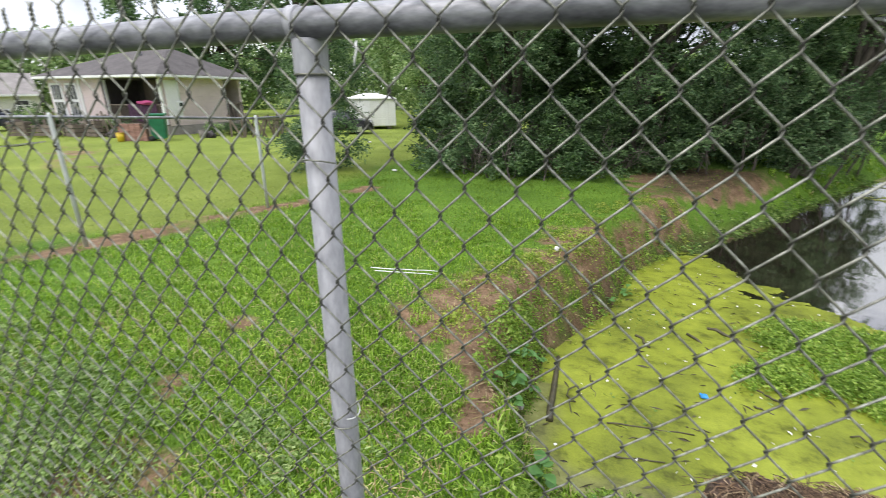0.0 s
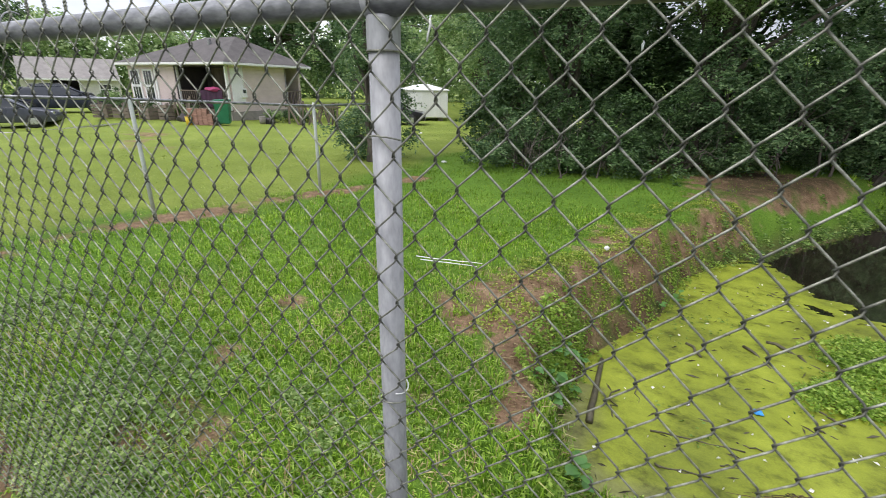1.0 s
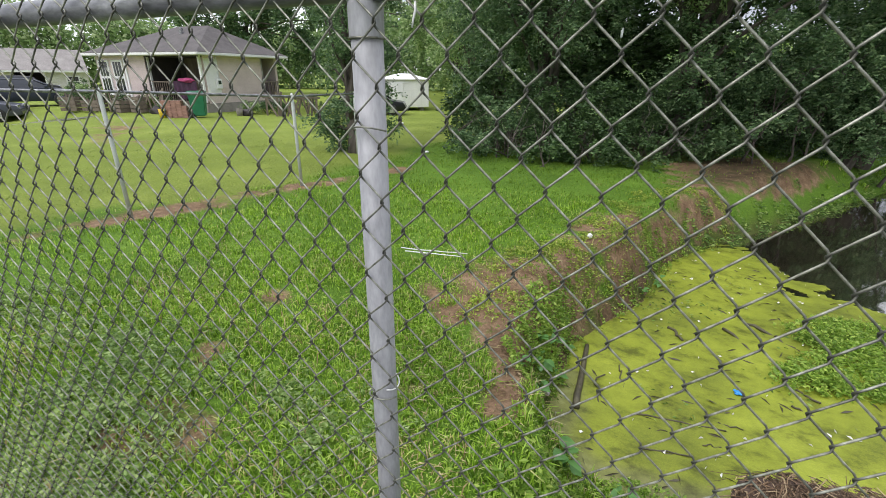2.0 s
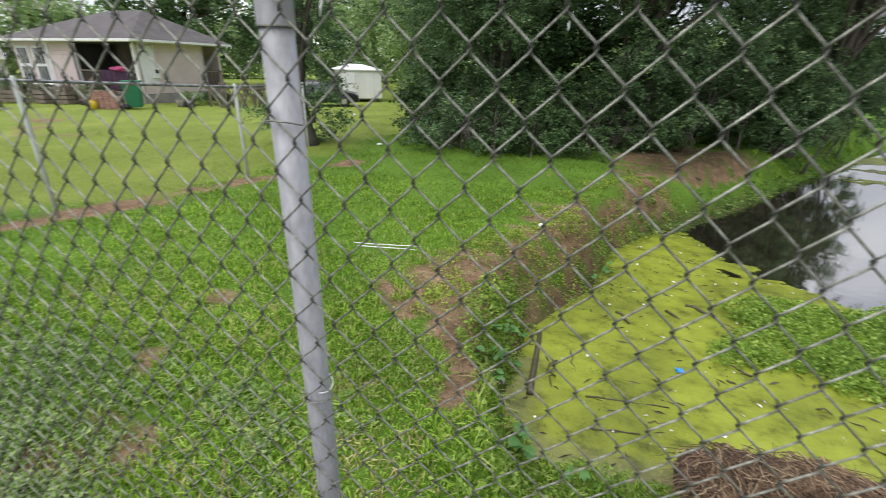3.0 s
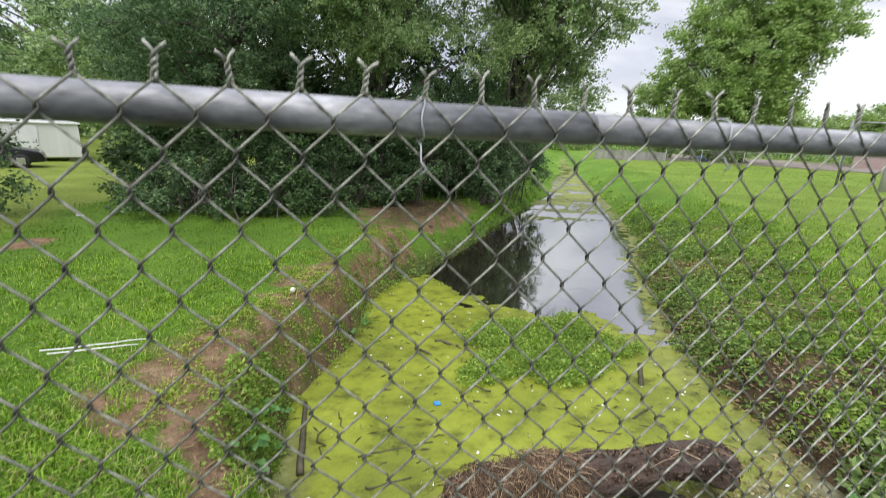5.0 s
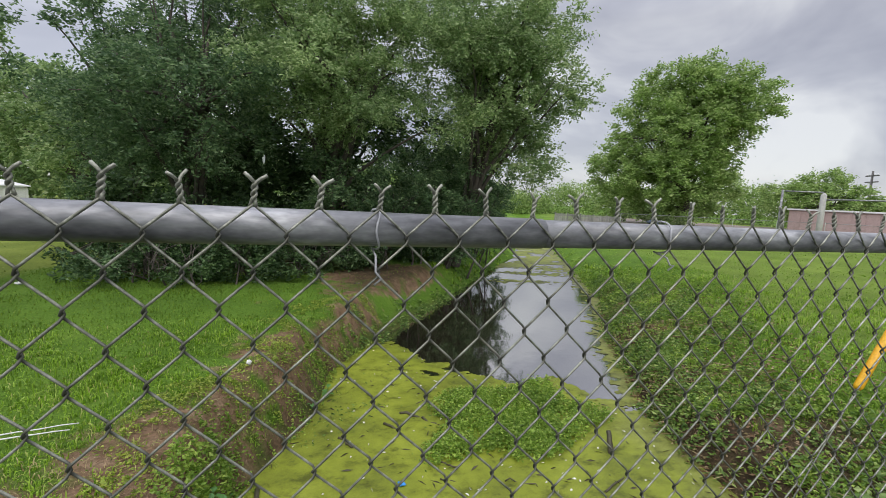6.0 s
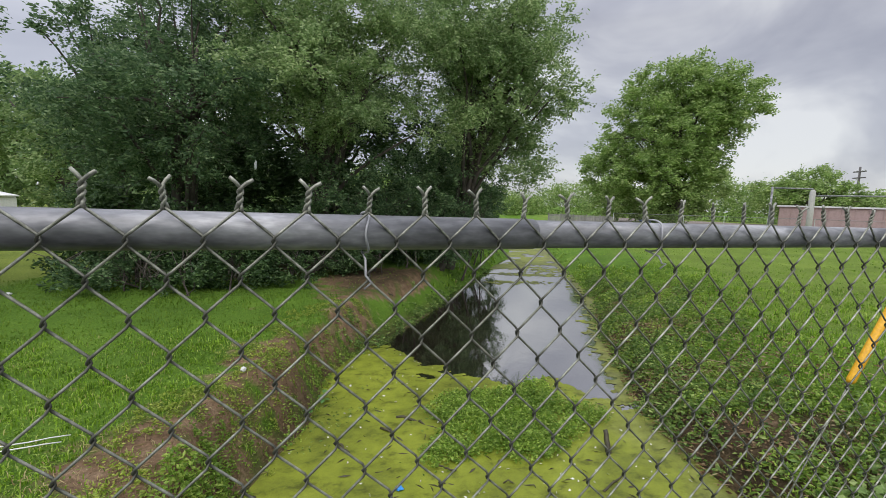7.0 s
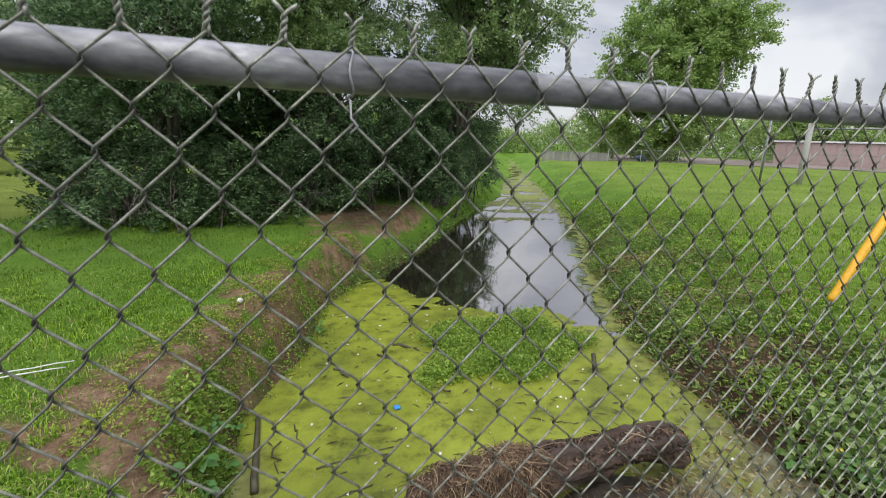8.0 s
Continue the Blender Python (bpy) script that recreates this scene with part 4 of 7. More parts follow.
# low crown of the thicket trees, set apart so darker leaves paint its shade
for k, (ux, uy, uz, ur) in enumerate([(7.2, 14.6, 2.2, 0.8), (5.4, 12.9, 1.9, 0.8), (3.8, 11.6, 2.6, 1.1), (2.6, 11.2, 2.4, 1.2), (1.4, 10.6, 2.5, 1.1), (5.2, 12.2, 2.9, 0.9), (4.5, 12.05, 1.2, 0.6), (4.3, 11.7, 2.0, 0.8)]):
    tree("sapling", "low thicket foliage built as a sapling, darker leaves painting its shade", (ux, uy + 0.4), [(ux, uy, uz, ur, 0.7, 0.9), (ux + 0.2, uy + 0.2, uz * 0.5, ur * 0.9, 0.6, 0.7)], 7000, 0.09, M_LEAF_SHADE, 0.04, 140 + k, 2, 0.28, category="sapling", limb_n=14, group="thicket saplings")
# the tree on the lawn
tree("tree", "small dark tree with low branches standing on the lawn", (-6.15, 8.75), [(-6.1, 8.8, 3.4, 1.0, 0.9, 1.5), (-6.6, 8.9, 5.0, 1.2, 1.0, 1.3), (-5.6, 8.7, 1.0, 0.5, 0.5, 0.35), (-6.8, 8.7, 0.8, 0.5, 0.5, 0.5), (-6.3, 9.3, 2.0, 0.8, 0.7, 0.8), (-6.3, 9.1, 0.6, 0.8, 0.5, 0.4)], 28000, 0.085, M_LEAF_SHADE, 0.19, 21, 1, 0.26, lean=(-0.25, 0))
# the big tree across the field
tree("tree", "large light green broadleaf tree in the open field", (38.7, 34.4), [(39.1, 33.5, 14.4, 2.7, 2.7, 2.7), (36.6, 36.4, 13.9, 2.8, 2.8, 2.8), (41.0, 31.4, 12.5, 2.7, 2.7, 2.7), (34.5, 38.5, 11.0, 2.1, 2.1, 2.3), (33.6, 39.0, 6.5, 2.7, 2.7, 2.8), (37.8, 35.0, 9.5, 4.4, 4.4, 4.4), (40.0, 32.8, 9.7, 2.5, 2.5, 2.5), (41.1, 31.1, 9.7, 0.9, 0.9, 1.1), (37.4, 35.5, 4.5, 4.5, 4.5, 3.9), (40.1, 32.5, 4.7, 1.9, 1.9, 2.3), (34.0, 38.9, 3.1, 2.1, 2.1, 1.9), (37.8, 34.9, 2.6, 3.1, 3.1, 1.5)], 100000, 0.33, M_LEAF_LIGHT, 0.5, 22, 1, 0.62, inner=0.35, per_clump=120)


# ---- far woods ----
def woods(name, label, line, height, depth, n, leaf, mat, seed):
    rng = np.random.default_rng(seed)
    line = np.array(line, float)
    seg = np.linalg.norm(np.diff(line, axis=0), axis=1)
    s = np.concatenate([[0], np.cumsum(seg)])
    m = n // 50
    u = rng.uniform(0, s[-1], m)
    cx, cy = np.interp(u, s, line[:, 0]), np.interp(u, s, line[:, 1])
    h = height * (0.75 + 0.3 * np.sin(u * 0.21 + seed) * np.sin(u * 0.077 + 2 * seed) + 0.3 * np.abs(np.sin(u * 0.37 + seed)) * np.sin(u * 0.13) ** 2)
    cz = h * rng.uniform(0.0, 1, m) ** 0.75
    back = rng.uniform(-1, 1, m) * np.sqrt(1 - (cz / h) ** 2 * 0.8)
    c = np.stack([cx + back * depth + rng.normal(size=m) * 0.4, cy + back * depth + rng.normal(size=m) * 0.4, cz], -1)
    p = (c[:, None, :] + rng.normal(size=(m, 50, 3)) * leaf * np.array([2.2, 2.2, 1.3])).reshape(-1, 3)
    p[:, 2] = np.maximum(p[:, 2], -0.3)
    v, f = leaf_arrays(rng, p, leaf, leaf * 0.7, 0.3, 0.2)
    tagged(new(name, mesh_np(name, v, f, mat)), label, "woods", kind="stuff")


woods("far_woods", "green woods behind the houses", [(-90, 26), (-60, 32), (-50, 38), (-38, 46), (-26, 50), (-8, 46), (2, 38)], 8.1, 2.6, 54000, 0.5, M_LEAF_MID, 3)
tree("tree", "tall dark tree behind the grey-roofed building", (-57, 22.0), [(-57, 24.0, 6.6, 3.0, 2.8, 2.2), (-58.5, 21.5, 3.6, 3.2, 3.0, 2.6)], 13000, 0.36, M_LEAF_DARK, 0.4, 23, 1, 0.8)
woods("far_woods", "green tree line past the field", [(4, 60), (25, 80), (46, 72), (66, 52), (76, 38), (90, 12)], 6.2, 3.2, 78000, 0.38, M_LEAF_LIGHT, 4)
tree("tree", "far green tree standing above the tree line", (60.3, 34.9), [(60.3, 34.9, 4.9, 3.0, 3.0, 2.4), (57.8, 37.6, 4.0, 2.6, 2.6, 2.0), (62.4, 31.8, 3.8, 2.4, 2.4, 1.8)], 16000, 0.34, M_LEAF_LIGHT, 0.3, 25, 1, 0.6, per_clump=120)


# ---- grass and weeds ----
def blades(rng, x, y, height, width, lean=0.5, yaw=None):
    n = len(x)
    z = ground_z(x, y)
    yaw = rng.uniform(0, 2 * np.pi, n) if yaw is None else yaw
    d = np.stack([np.cos(yaw), np.sin(yaw), np.zeros(n)], -1)
    twist = yaw + rng.normal(size=n) * 0.5
    s = np.stack([-np.sin(twist), np.cos(twist), np.zeros(n)], -1)
    h = (height * rng.uniform(0.45, 1.35, n))[:, None]
    w = (width * rng.uniform(0.6, 1.3, n))[:, None]
    b = rng.uniform(0.1, 1.0, n)[:, None] * lean * 2
    up = np.array([0, 0, 1.0])
    p0 = np.stack([x, y, z - 0.01], -1)
    p1 = p0 + up * h * 0.62 + d * h * b * 0.22
    p2 = p0 + up * h * (1 - 0.34 * b) + d * h * b * 0.8
    v = np.stack([p0 - s * w * 0.4, p0 + s * w * 0.4, p1 + s * w * 0.5, p1 - s * w * 0.5, p2 + s * w * 0.08, p2 - s * w * 0.08], 1).reshape(-1, 3)
    k = np.arange(n)[:, None] * 6
    f = np.concatenate([k + np.array([[0, 1, 2, 3]]), k + np.array([[3, 2, 4, 5]])])
    return v, f


def tufts(rng, x, y, each, spread, height, width, lean=0.6):
    """Tussocks: each sends its blades outwards from one root."""
    n = len(x)
    a = rng.uniform(0, 2 * np.pi, (n, each))
    r = spread * np.sqrt(rng.uniform(size=(n, each))) * rng.uniform(0.6, 1.4, (n, 1))
    px, py = (x[:, None] + r * np.cos(a)).ravel(), (y[:, None] + r * np.sin(a)).ravel()
    h = (np.broadcast_to(height, (n,)) * rng.uniform(0.6, 1.35, n))[:, None] * (1.1 - 0.45 * (r / (spread * 1.4)))
    ok = ~in_water(px, py)
    return blades(rng, px[ok], py[ok], h.ravel()[ok], width, lean, (a + rng.normal(size=a.shape) * 0.5).ravel()[ok])


def scatter(rng, n, x0, x1, y0, y1, keep):
    x, y = rng.uniform(x0, x1, n), rng.uniform(y0, y1, n)
    ok = rng.uniform(size=n) < keep(x, y)
    return x[ok], y[ok]


def on_lawn(x, y):
    dl, dr = dist_line(x, y, EDGE_L), dist_line(x, y, EDGE_R)
    dry = ~in_water(x, y)
    tuft = 0.55 + 0.45 * wave(x, y, 4.3, 21) + 0.25 * wave(x, y, 11.0, 22)
    bare = 1 - 0.95 * smooth((soil_at(x, y) - 0.25) / 0.4)
    return dry * bare * np.clip(tuft + 0.25, 0.12, 1) * (np.minimum(dl, dr) > 0.12)


def build_grass():
    rng = np.random.default_rng(77)
    items, lawn, mown, field = [], [], [], []
    for n, x0, x1, y0, y1, h, w in ((60000, -5.0, 0.2, -0.24, 3.4, 0.052, 0.0075), (48000, -7.0, 0.6, 0.0, 6.6, 0.055, 0.009), (34000, -6.5, 3.2, 3.0, 12, 0.05, 0.013),
                                    (32000, 3.6, 12, 0.2, 12, 0.07, 0.011), (9000, -0.7, 4.4, -0.24, 2.0, 0.09, 0.008)):
        x, y = scatter(rng, n, x0, x1, y0, y1, lambda x, y: on_lawn(x, y) * (1 - mown_at(x, y)) * (1 - 0.8 * damp_shade_at(x, y)) * smooth((x - x0) / 1.1 + 0.1) * smooth((y1 - y) / 0.9 + 0.1))
        tall = 1 + 0.45 * wave(x, y, 2.9, 24) + 0.25 * smooth((1.6 - y) / 1.2) * (x < 0)
        (lawn if y0 == 3.0 else items).append(blades(rng, x, y, h * tall, w, 0.62))
    for n, each, x0, x1, y0, y1, h, w in ((6400, 15, -4.6, 0.4, -0.2, 2.6, 0.066, 0.0078), (4000, 12, -6.4, 0.2, 1.8, 6.0, 0.064, 0.0095), (1000, 15, -0.6, 2.9, -0.2, 1.8, 0.12, 0.0085), (7500, 12, 4.4, 10.5, 1.2, 9.5, 0.09, 0.011), (2600, 8, 3.6, 11.0, 10.8, 19.0, 0.14, 0.03)):
        x, y = scatter(rng, n, x0, x1, y0, y1, lambda x, y: on_lawn(x, y) * (1 - mown_at(x, y)) * np.clip(0.35 + 0.9 * wave(x, y, 3.3, 28), 0.05, 1))
        items.append(tufts(rng, x, y, each, 0.05, h, w))
    for n, x0, x1, y0, y1, h, w in ((18000, -12, -4.5, 0.2, 9, 0.032, 0.011), (14000, -30, -3, 6, 26, 0.03, 0.03)):
        x, y = scatter(rng, n, x0, x1, y0, y1, lambda x, y: on_lawn(x, y) * mown_at(x, y))
        mown.append(blades(rng, x, y, h * (1 + 0.3 * wave(x, y, 2.1, 25)), w, 0.7))
    for n, x0, x1, y0, y1, h, w in ((24000, 7, 32, 2, 30, 0.05, 0.028), (18000, 5, 12, 1, 12, 0.055, 0.014)):
        x, y = scatter(rng, n, x0, x1, y0, y1, lambda x, y: on_lawn(x, y))
        field.append(blades(rng, x, y, h * (1 + 0.3 * wave(x, y, 2.1, 25)), w, 0.7))
    v, f = join_arrays(lawn)
    tagged(new("lawn_grass", mesh_np("lawn_grass", v, f, M_LAWN)), "deep green short grass of the lawn", "grass", kind="stuff")
    v, f = join_arrays(mown)
    tagged(new("mown_grass", mesh_np("mown_grass", v, f, M_MOWN)), "short yellow-green mown grass of the yard", "grass", kind="stuff")
    v, f = join_arrays(field)
    tagged(new("field_grass", mesh_np("field_grass", v, f, M_FIELD)), "bright green short grass of the field past the ditch", "grass", kind="stuff")
    x, y = scatter(rng, 26000, -2.8, 1.8, 0.2, 7.5, lambda x, y: smooth((soil_at(x, y) - 0.15) / 0.3) * ~in_water(x, y) * 0.5)
    v, f = blades(rng, x, y, 0.026 + 0 * x, 0.005, 1.5)
    tagged(new("dry_grass", mesh_np("dry_grass", v, f, M_STRAW)), "dry straw-coloured grass on the bare soil", "grass", kind="stuff")
    x, y = scatter(rng, 11000, -2.3, 0.2, 0.1, 3.4, lambda x, y: on_lawn(x, y) * smooth((x + 2.2) / 0.8) * np.clip(0.45 + 0.7 * wave(x, y, 4.9, 29), 0, 1))
    v, f = blades(rng, x, y, 0.06 + 0 * x, 0.006, 1.0)
    tagged(new("dry_grass", mesh_np("dry_grass", v, f, M_STRAW)), "dry yellowed grass beside the worn soil", "grass", kind="stuff")
    x, y = scatter(rng, 4500, -4.2, -0.4, -0.2, 3.0, lambda x, y: on_lawn(x, y) * np.clip(0.2 + 0.8 * wave(x, y, 3.7, 27), 0, 1))
    v, f = blades(rng, x, y, 0.11 + 0 * x, 0.006, 0.9)
    tagged(new("dry_grass", mesh_np("dry_grass", v, f, M_STRAW)), "pale dry blades among the green lawn grass", "grass", kind="stuff")
    x, y = scatter(rng, 15000, 1.3, 4.0, 3.1, 5.1, lambda x, y: np.clip(0.85 - ((x - 2.55 - 0.35 * (y - 4.1)) / 1.0) ** 2 - ((y - 4.1) / 0.85) ** 2 + 0.4 * wave(x, y, 5, 36), 0, 1))
    items.append(blades(rng, x, y, 0.12 + 0 * x, 0.007))
    v, f = join_arrays(items)
    tagged(new("grass", mesh_np("grass", v, f, M_GRASS)), "long green lawn grass with uneven tufts", "grass", kind="stuff")


build_grass()


def leaves_on_ground(name, label, rng, x, y, height, size, mat, flat=0.55, droop=-0.15, wide=0.6, category="weeds"):
    z = ground_z(x, y)
    c = np.stack([x, y, np.maximum(z, WATER_Z) + 0.008 + height * rng.uniform(0.05, 1, len(x)) ** 1.3], -1)
    v, f = leaf_arrays(rng, c, size, size * wide, droop, flat)
    return tagged(new(name, mesh_np(name, v, f, mat)), label, category, kind="stuff")


def leaf_clumps(name, label, rng, x, y, radius, height, each, size, mat, wide=0.5, flat=0.3, category="weeds"):
    """Low bushy weeds: leaves over a dome, with dark hollows left between the domes."""
    m = len(x)
    R, h = radius * rng.uniform(0.5, 1.5, m)[:, None], height * rng.uniform(0.4, 1.5, m)[:, None]
    r, a = np.sqrt(rng.uniform(size=(m, each))), rng.uniform(0, 2 * np.pi, (m, each))
    px, py = x[:, None] + R * r * np.cos(a), y[:, None] + R * r * np.sin(a)
    g = np.maximum(ground_z(px, py), WATER_Z)
    pz = g + 0.01 + h * (1 - 0.75 * r * r) * rng.uniform(0.35, 1.0, (m, each))
    axis = np.stack([np.cos(a), np.sin(a), 0.45 - 0.5 * r], -1).reshape(-1, 3)
    c = np.stack([px, py, pz], -1).reshape(-1, 3)
    v, f = leaf_arrays(rng, c, size, size * wide, -0.05, flat, axis)
    return tagged(new(name, mesh_np(name, v, f, mat)), label, category, kind="stuff")


def build_weeds():
    rng = np.random.default_rng(91)
    patchy = lambda x, y, s, k: np.clip(0.5 + 0.7 * wave(x, y, s, k) + 0.3 * wave(x, y, s * 2.7, k + 1), 0, 1)
    dl = lambda x, y: dist_line(x, y, EDGE_L)
    dr = lambda x, y: dist_line(x, y, EDGE_R)
    dry = lambda x, y: ~in_water(x, y)
    few = lambda x, y: 1 - 0.9 * smooth((soil_at(x, y) - 0.25) / 0.4)
    isle = lambda x, y, k: np.clip(1 - ((x - 2.55 - 0.35 * (y - 4.1)) / 1.15) ** 2 - ((y - 4.1) / 0.9) ** 2 + k * wave(x, y, 5, 36), 0, 1)
    # the grey-green weeds at the fence's foot
    x, y = scatter(rng, 3600, -4.8, -0.9, -0.22, 1.7, lambda x, y: patchy(x, y, 3.2, 31) * smooth((1.5 - y) / 0.8) * smooth((-x - 0.9) / 1.2) * few(x, y))
    leaf_clumps("clover_weeds", "grey-green low broadleaf weeds in the grass", rng, x, y, 0.075, 0.085, 26, 0.036, M_CLOVER, 0.45, 0.25)
    x, y = scatter(rng, 9000, -4.6, -0.4, -0.22, 2.4, lambda x, y: patchy(x, y, 4.2, 32) * 0.6 * few(x, y))
    leaves_on_ground("clover_weeds", "small pale weed leaves scattered in the grass", rng, x, y, 0.07, 0.034, M_WEED, 0.45, -0.2, 0.4)
    # the near bank: bushy weeds hang over the water
    x, y = scatter(rng, 2600, -1.0, 1.1, 1.4, 7.2, lambda x, y: np.exp(-((dl(x, y) - 0.16) / 0.18) ** 2) * (0.12 + 0.88 * patchy(x, y, 4.4, 33) ** 1.4) * dry(x, y))
    leaf_clumps("bank_weeds", "leafy green weeds and vines hanging on the ditch bank", rng, x, y, 0.07, 0.075, 26, 0.032, M_WEED, 0.55)
    x, y = scatter(rng, 360, -0.95, 0.0, 1.9, 3.5, lambda x, y: np.exp(-((dl(x, y) - 0.16) / 0.12) ** 2) * dry(x, y))
    leaf_clumps("bank_weeds", "fresh green leafy weeds above the water's edge", rng, x, y, 0.085, 0.11, 30, 0.042, M_WEED, 0.55)
    x, y = scatter(rng, 4200, -1.3, 1.6, 2.3, 8.0, lambda x, y: np.exp(-((dl(x, y) - 0.5) / 0.38) ** 2) * patchy(x, y, 5.1, 35) ** 1.1 * dry(x, y))
    leaf_clumps("bank_weeds", "low yellow-green weeds on the bare bank soil", rng, x, y, 0.06, 0.04, 18, 0.028, M_SPURGE, 0.6, 0.5)
    x, y = scatter(rng, 2600, 0.8, 7.5, 6.6, 15.5, lambda x, y: np.exp(-((dl(x, y) - 0.15) / 0.2) ** 2) * (0.2 + 0.8 * patchy(x, y, 2.3, 46)) * dry(x, y) * (dl(x, y) < dr(x, y)))
    leaf_clumps("bank_weeds", "dim green weeds along the shady ditch bank", rng, x, y, 0.13, 0.12, 22, 0.065, M_WEED_DARK, 0.45)
    # the island
    x, y = scatter(rng, 4200, 1.2, 4.3, 3.0, 5.3, lambda x, y: isle(x, y, 0.5) ** 0.6 * (0.45 + 0.55 * patchy(x, y, 6, 37)))
    leaf_clumps("island_weeds", "bright green water weeds on a small island in the duckweed", rng, x, y, 0.075, 0.125, 26, 0.042, M_WEED, 0.5)
    x, y = scatter(rng, 5000, 1.0, 4.5, 2.9, 5.5, lambda x, y: isle(x, y, 0.7) ** 0.5 * 0.5)
    leaves_on_ground("island_weeds", "sparse low weeds round the island's edge", rng, x, y, 0.04, 0.034, M_WEED_DARK, 0.6)
    # the far bank
    x, y = scatter(rng, 7000, 3.5, 9.6, 0.9, 12, lambda x, y: smooth((1.9 + 0.9 * wave(x, y, 1.7, 39) - dr(x, y)) / 1.2) * (0.08 + 0.92 * patchy(x, y, 2.9, 38) ** 1.3) * dry(x, y) * (dr(x, y) > 0.03))
    leaf_clumps("bank_weeds", "dark tangled weeds on the far ditch bank", rng, x, y, 0.13, 0.15, 26, 0.062, M_WEED_DARK, 0.42)
    x, y = scatter(rng, 6000, 3.7, 10.5, 1.0, 12, lambda x, y: smooth((2.9 + wave(x, y, 1.4, 40) - dr(x, y)) / 2.0) * (0.12 + 0.88 * patchy(x, y, 3.3, 45) ** 1.4) * dry(x, y) * (dr(x, y) > 0.15))
    leaf_clumps("bank_weeds", "bright green creeping weeds on the far ditch bank", rng, x, y, 0.11, 0.12, 22, 0.056, M_WEED, 0.4)
    x, y = scatter(rng, 2600, 7.5, 17.0, 8.5, 24, lambda x, y: smooth((0.9 + 0.5 * wave(x, y, 1.9, 66) - dr(x, y)) / 0.8) * (0.2 + 0.8 * patchy(x, y, 1.6, 67)) * dry(x, y))
    leaf_clumps("bank_weeds", "rough green weeds at the water's edge along the field", rng, x, y, 0.22, 0.16, 16, 0.11, M_WEED, 0.4)
    x, y = scatter(rng, 520, 2.7, 5.6, 0.3, 1.5, lambda x, y: smooth((dr(x, y) - 0.05) / 0.3) * dry(x, y) * 0.8)
    leaf_clumps("vine_leaves", "broad pale green vine leaves at the water's edge", rng, x, y, 0.14, 0.2, 16, 0.085, M_CLOVER, 0.75, 0.5)
    x, y = scatter(rng, 900, -0.6, 2.8, 0.2, 1.7, lambda x, y: 0.8 * patchy(x, y, 3.4, 41) * dry(x, y))
    leaf_clumps("bank_weeds", "green weeds on the near ditch bank", rng, x, y, 0.08, 0.11, 22, 0.042, M_WEED, 0.5)
    # dead leaves
    x, y = scatter(rng, 52000, 3.3, 9.5, 0.3, 11, lambda x, y: smooth((3.2 - dr(x, y)) / 2.0) * (1 - 0.6 * patchy(x, y, 2.9, 38)) * dry(x, y) * 0.5)
    leaves_on_ground("leaf_litter", "brown dead leaves and stalks on the far bank", rng, x, y, 0.05, 0.055, M_LITTER, 0.7, 0.0, 0.4, "leaf litter")
    x, y = scatter(rng, 1500, 3.3, 7.5, 0.3, 7, lambda x, y: smooth((2.6 - dr(x, y)) / 1.6) * dry(x, y) * 0.6)
    leaves_on_ground("leaf_litter", "pale dry leaves scattered on the far bank", rng, x, y, 0.09, 0.05, M_STRAW, 0.75, 0.0, 0.5, "leaf litter")
    x, y = scatter(rng, 34000, -4.5, 6.0, 0.0, 14, lambda x, y: smooth((soil_at(x, y) - 0.35) / 0.4) * 0.35 * dry(x, y) * (dl(x, y) < dr(x, y)))
    leaves_on_ground("leaf_litter", "brown leaf litter on bare soil", rng, x, y, 0.012, 0.03, M_LITTER, 0.85, 0.0, 0.4, "leaf litter")
    x, y = scatter(rng, 5200, -2.0, 1.4, 1.0, 7.5, lambda x, y: smooth((soil_at(x, y) - 0.25) / 0.3) * smooth((1.05 - soil_at(x, y)) / 0.5) * dry(x, y) * (0.2 + 0.8 * patchy(x, y, 6.3, 63)))
    leaves_on_ground("creeping_weeds", "tiny yellow-green creeping weeds on the worn soil", rng, x, y, 0.02, 0.026, M_WEED, 0.7, -0.1, 0.55)
    x, y = scatter(rng, 900, -1.8, 1.0, 1.2, 6.5, lambda x, y: smooth((soil_at(x, y) - 0.3) / 0.4) * dry(x, y) * 0.5)
    leaves_on_ground("twig_litter", "small pale twigs lying on the worn soil", rng, x, y, 0.012, 0.11, M_STRAW, 0.95, 0.0, 0.07, "twigs")


build_weeds()


def build_stalks():
    rng = np.random.default_rng(95)
    x, y = scatter(rng, 9000, 3.3, 8.0, 0.2, 8, lambda x, y: smooth((2.4 - dist_line(x, y, EDGE_R)) / 1.6) * ~in_water(x, y) * np.clip(0.3 + 0.7 * wave(x, y, 2.2, 48), 0, 1))
    c = np.stack([x, y, ground_z(x, y) + rng.uniform(0.03, 0.15, len(x))], -1)
    v, f = leaf_arrays(rng, c, 0.26, 0.009, 0.0, 0.8)
    tagged(new("dead_stalks", mesh_np("dead_stalks", v, f, M_LITTER)), "dead brown stalks tangled in the bank weeds", "stalks", kind="stuff")


build_stalks()


# ---- what floats and lies in the ditch ----
M_ROTTEN = surface("rotten_wood", [(0.3, (0.03, 0.02, 0.015)), (0.52, (0.08, 0.053, 0.04)), (0.72, (0.19, 0.13, 0.10))], 11, 0.9, 0, 50, 0.9, 0.02, stretch=(0.3, 1, 1))
M_ROOT = leaf_material("dry_root", [(0.0, (0.05, 0.034, 0.025)), (0.45, (0.15, 0.095, 0.065)), (0.8, (0.30, 0.195, 0.125)), (1.0, (0.55, 0.42, 0.28))], 0.05, 0.8)
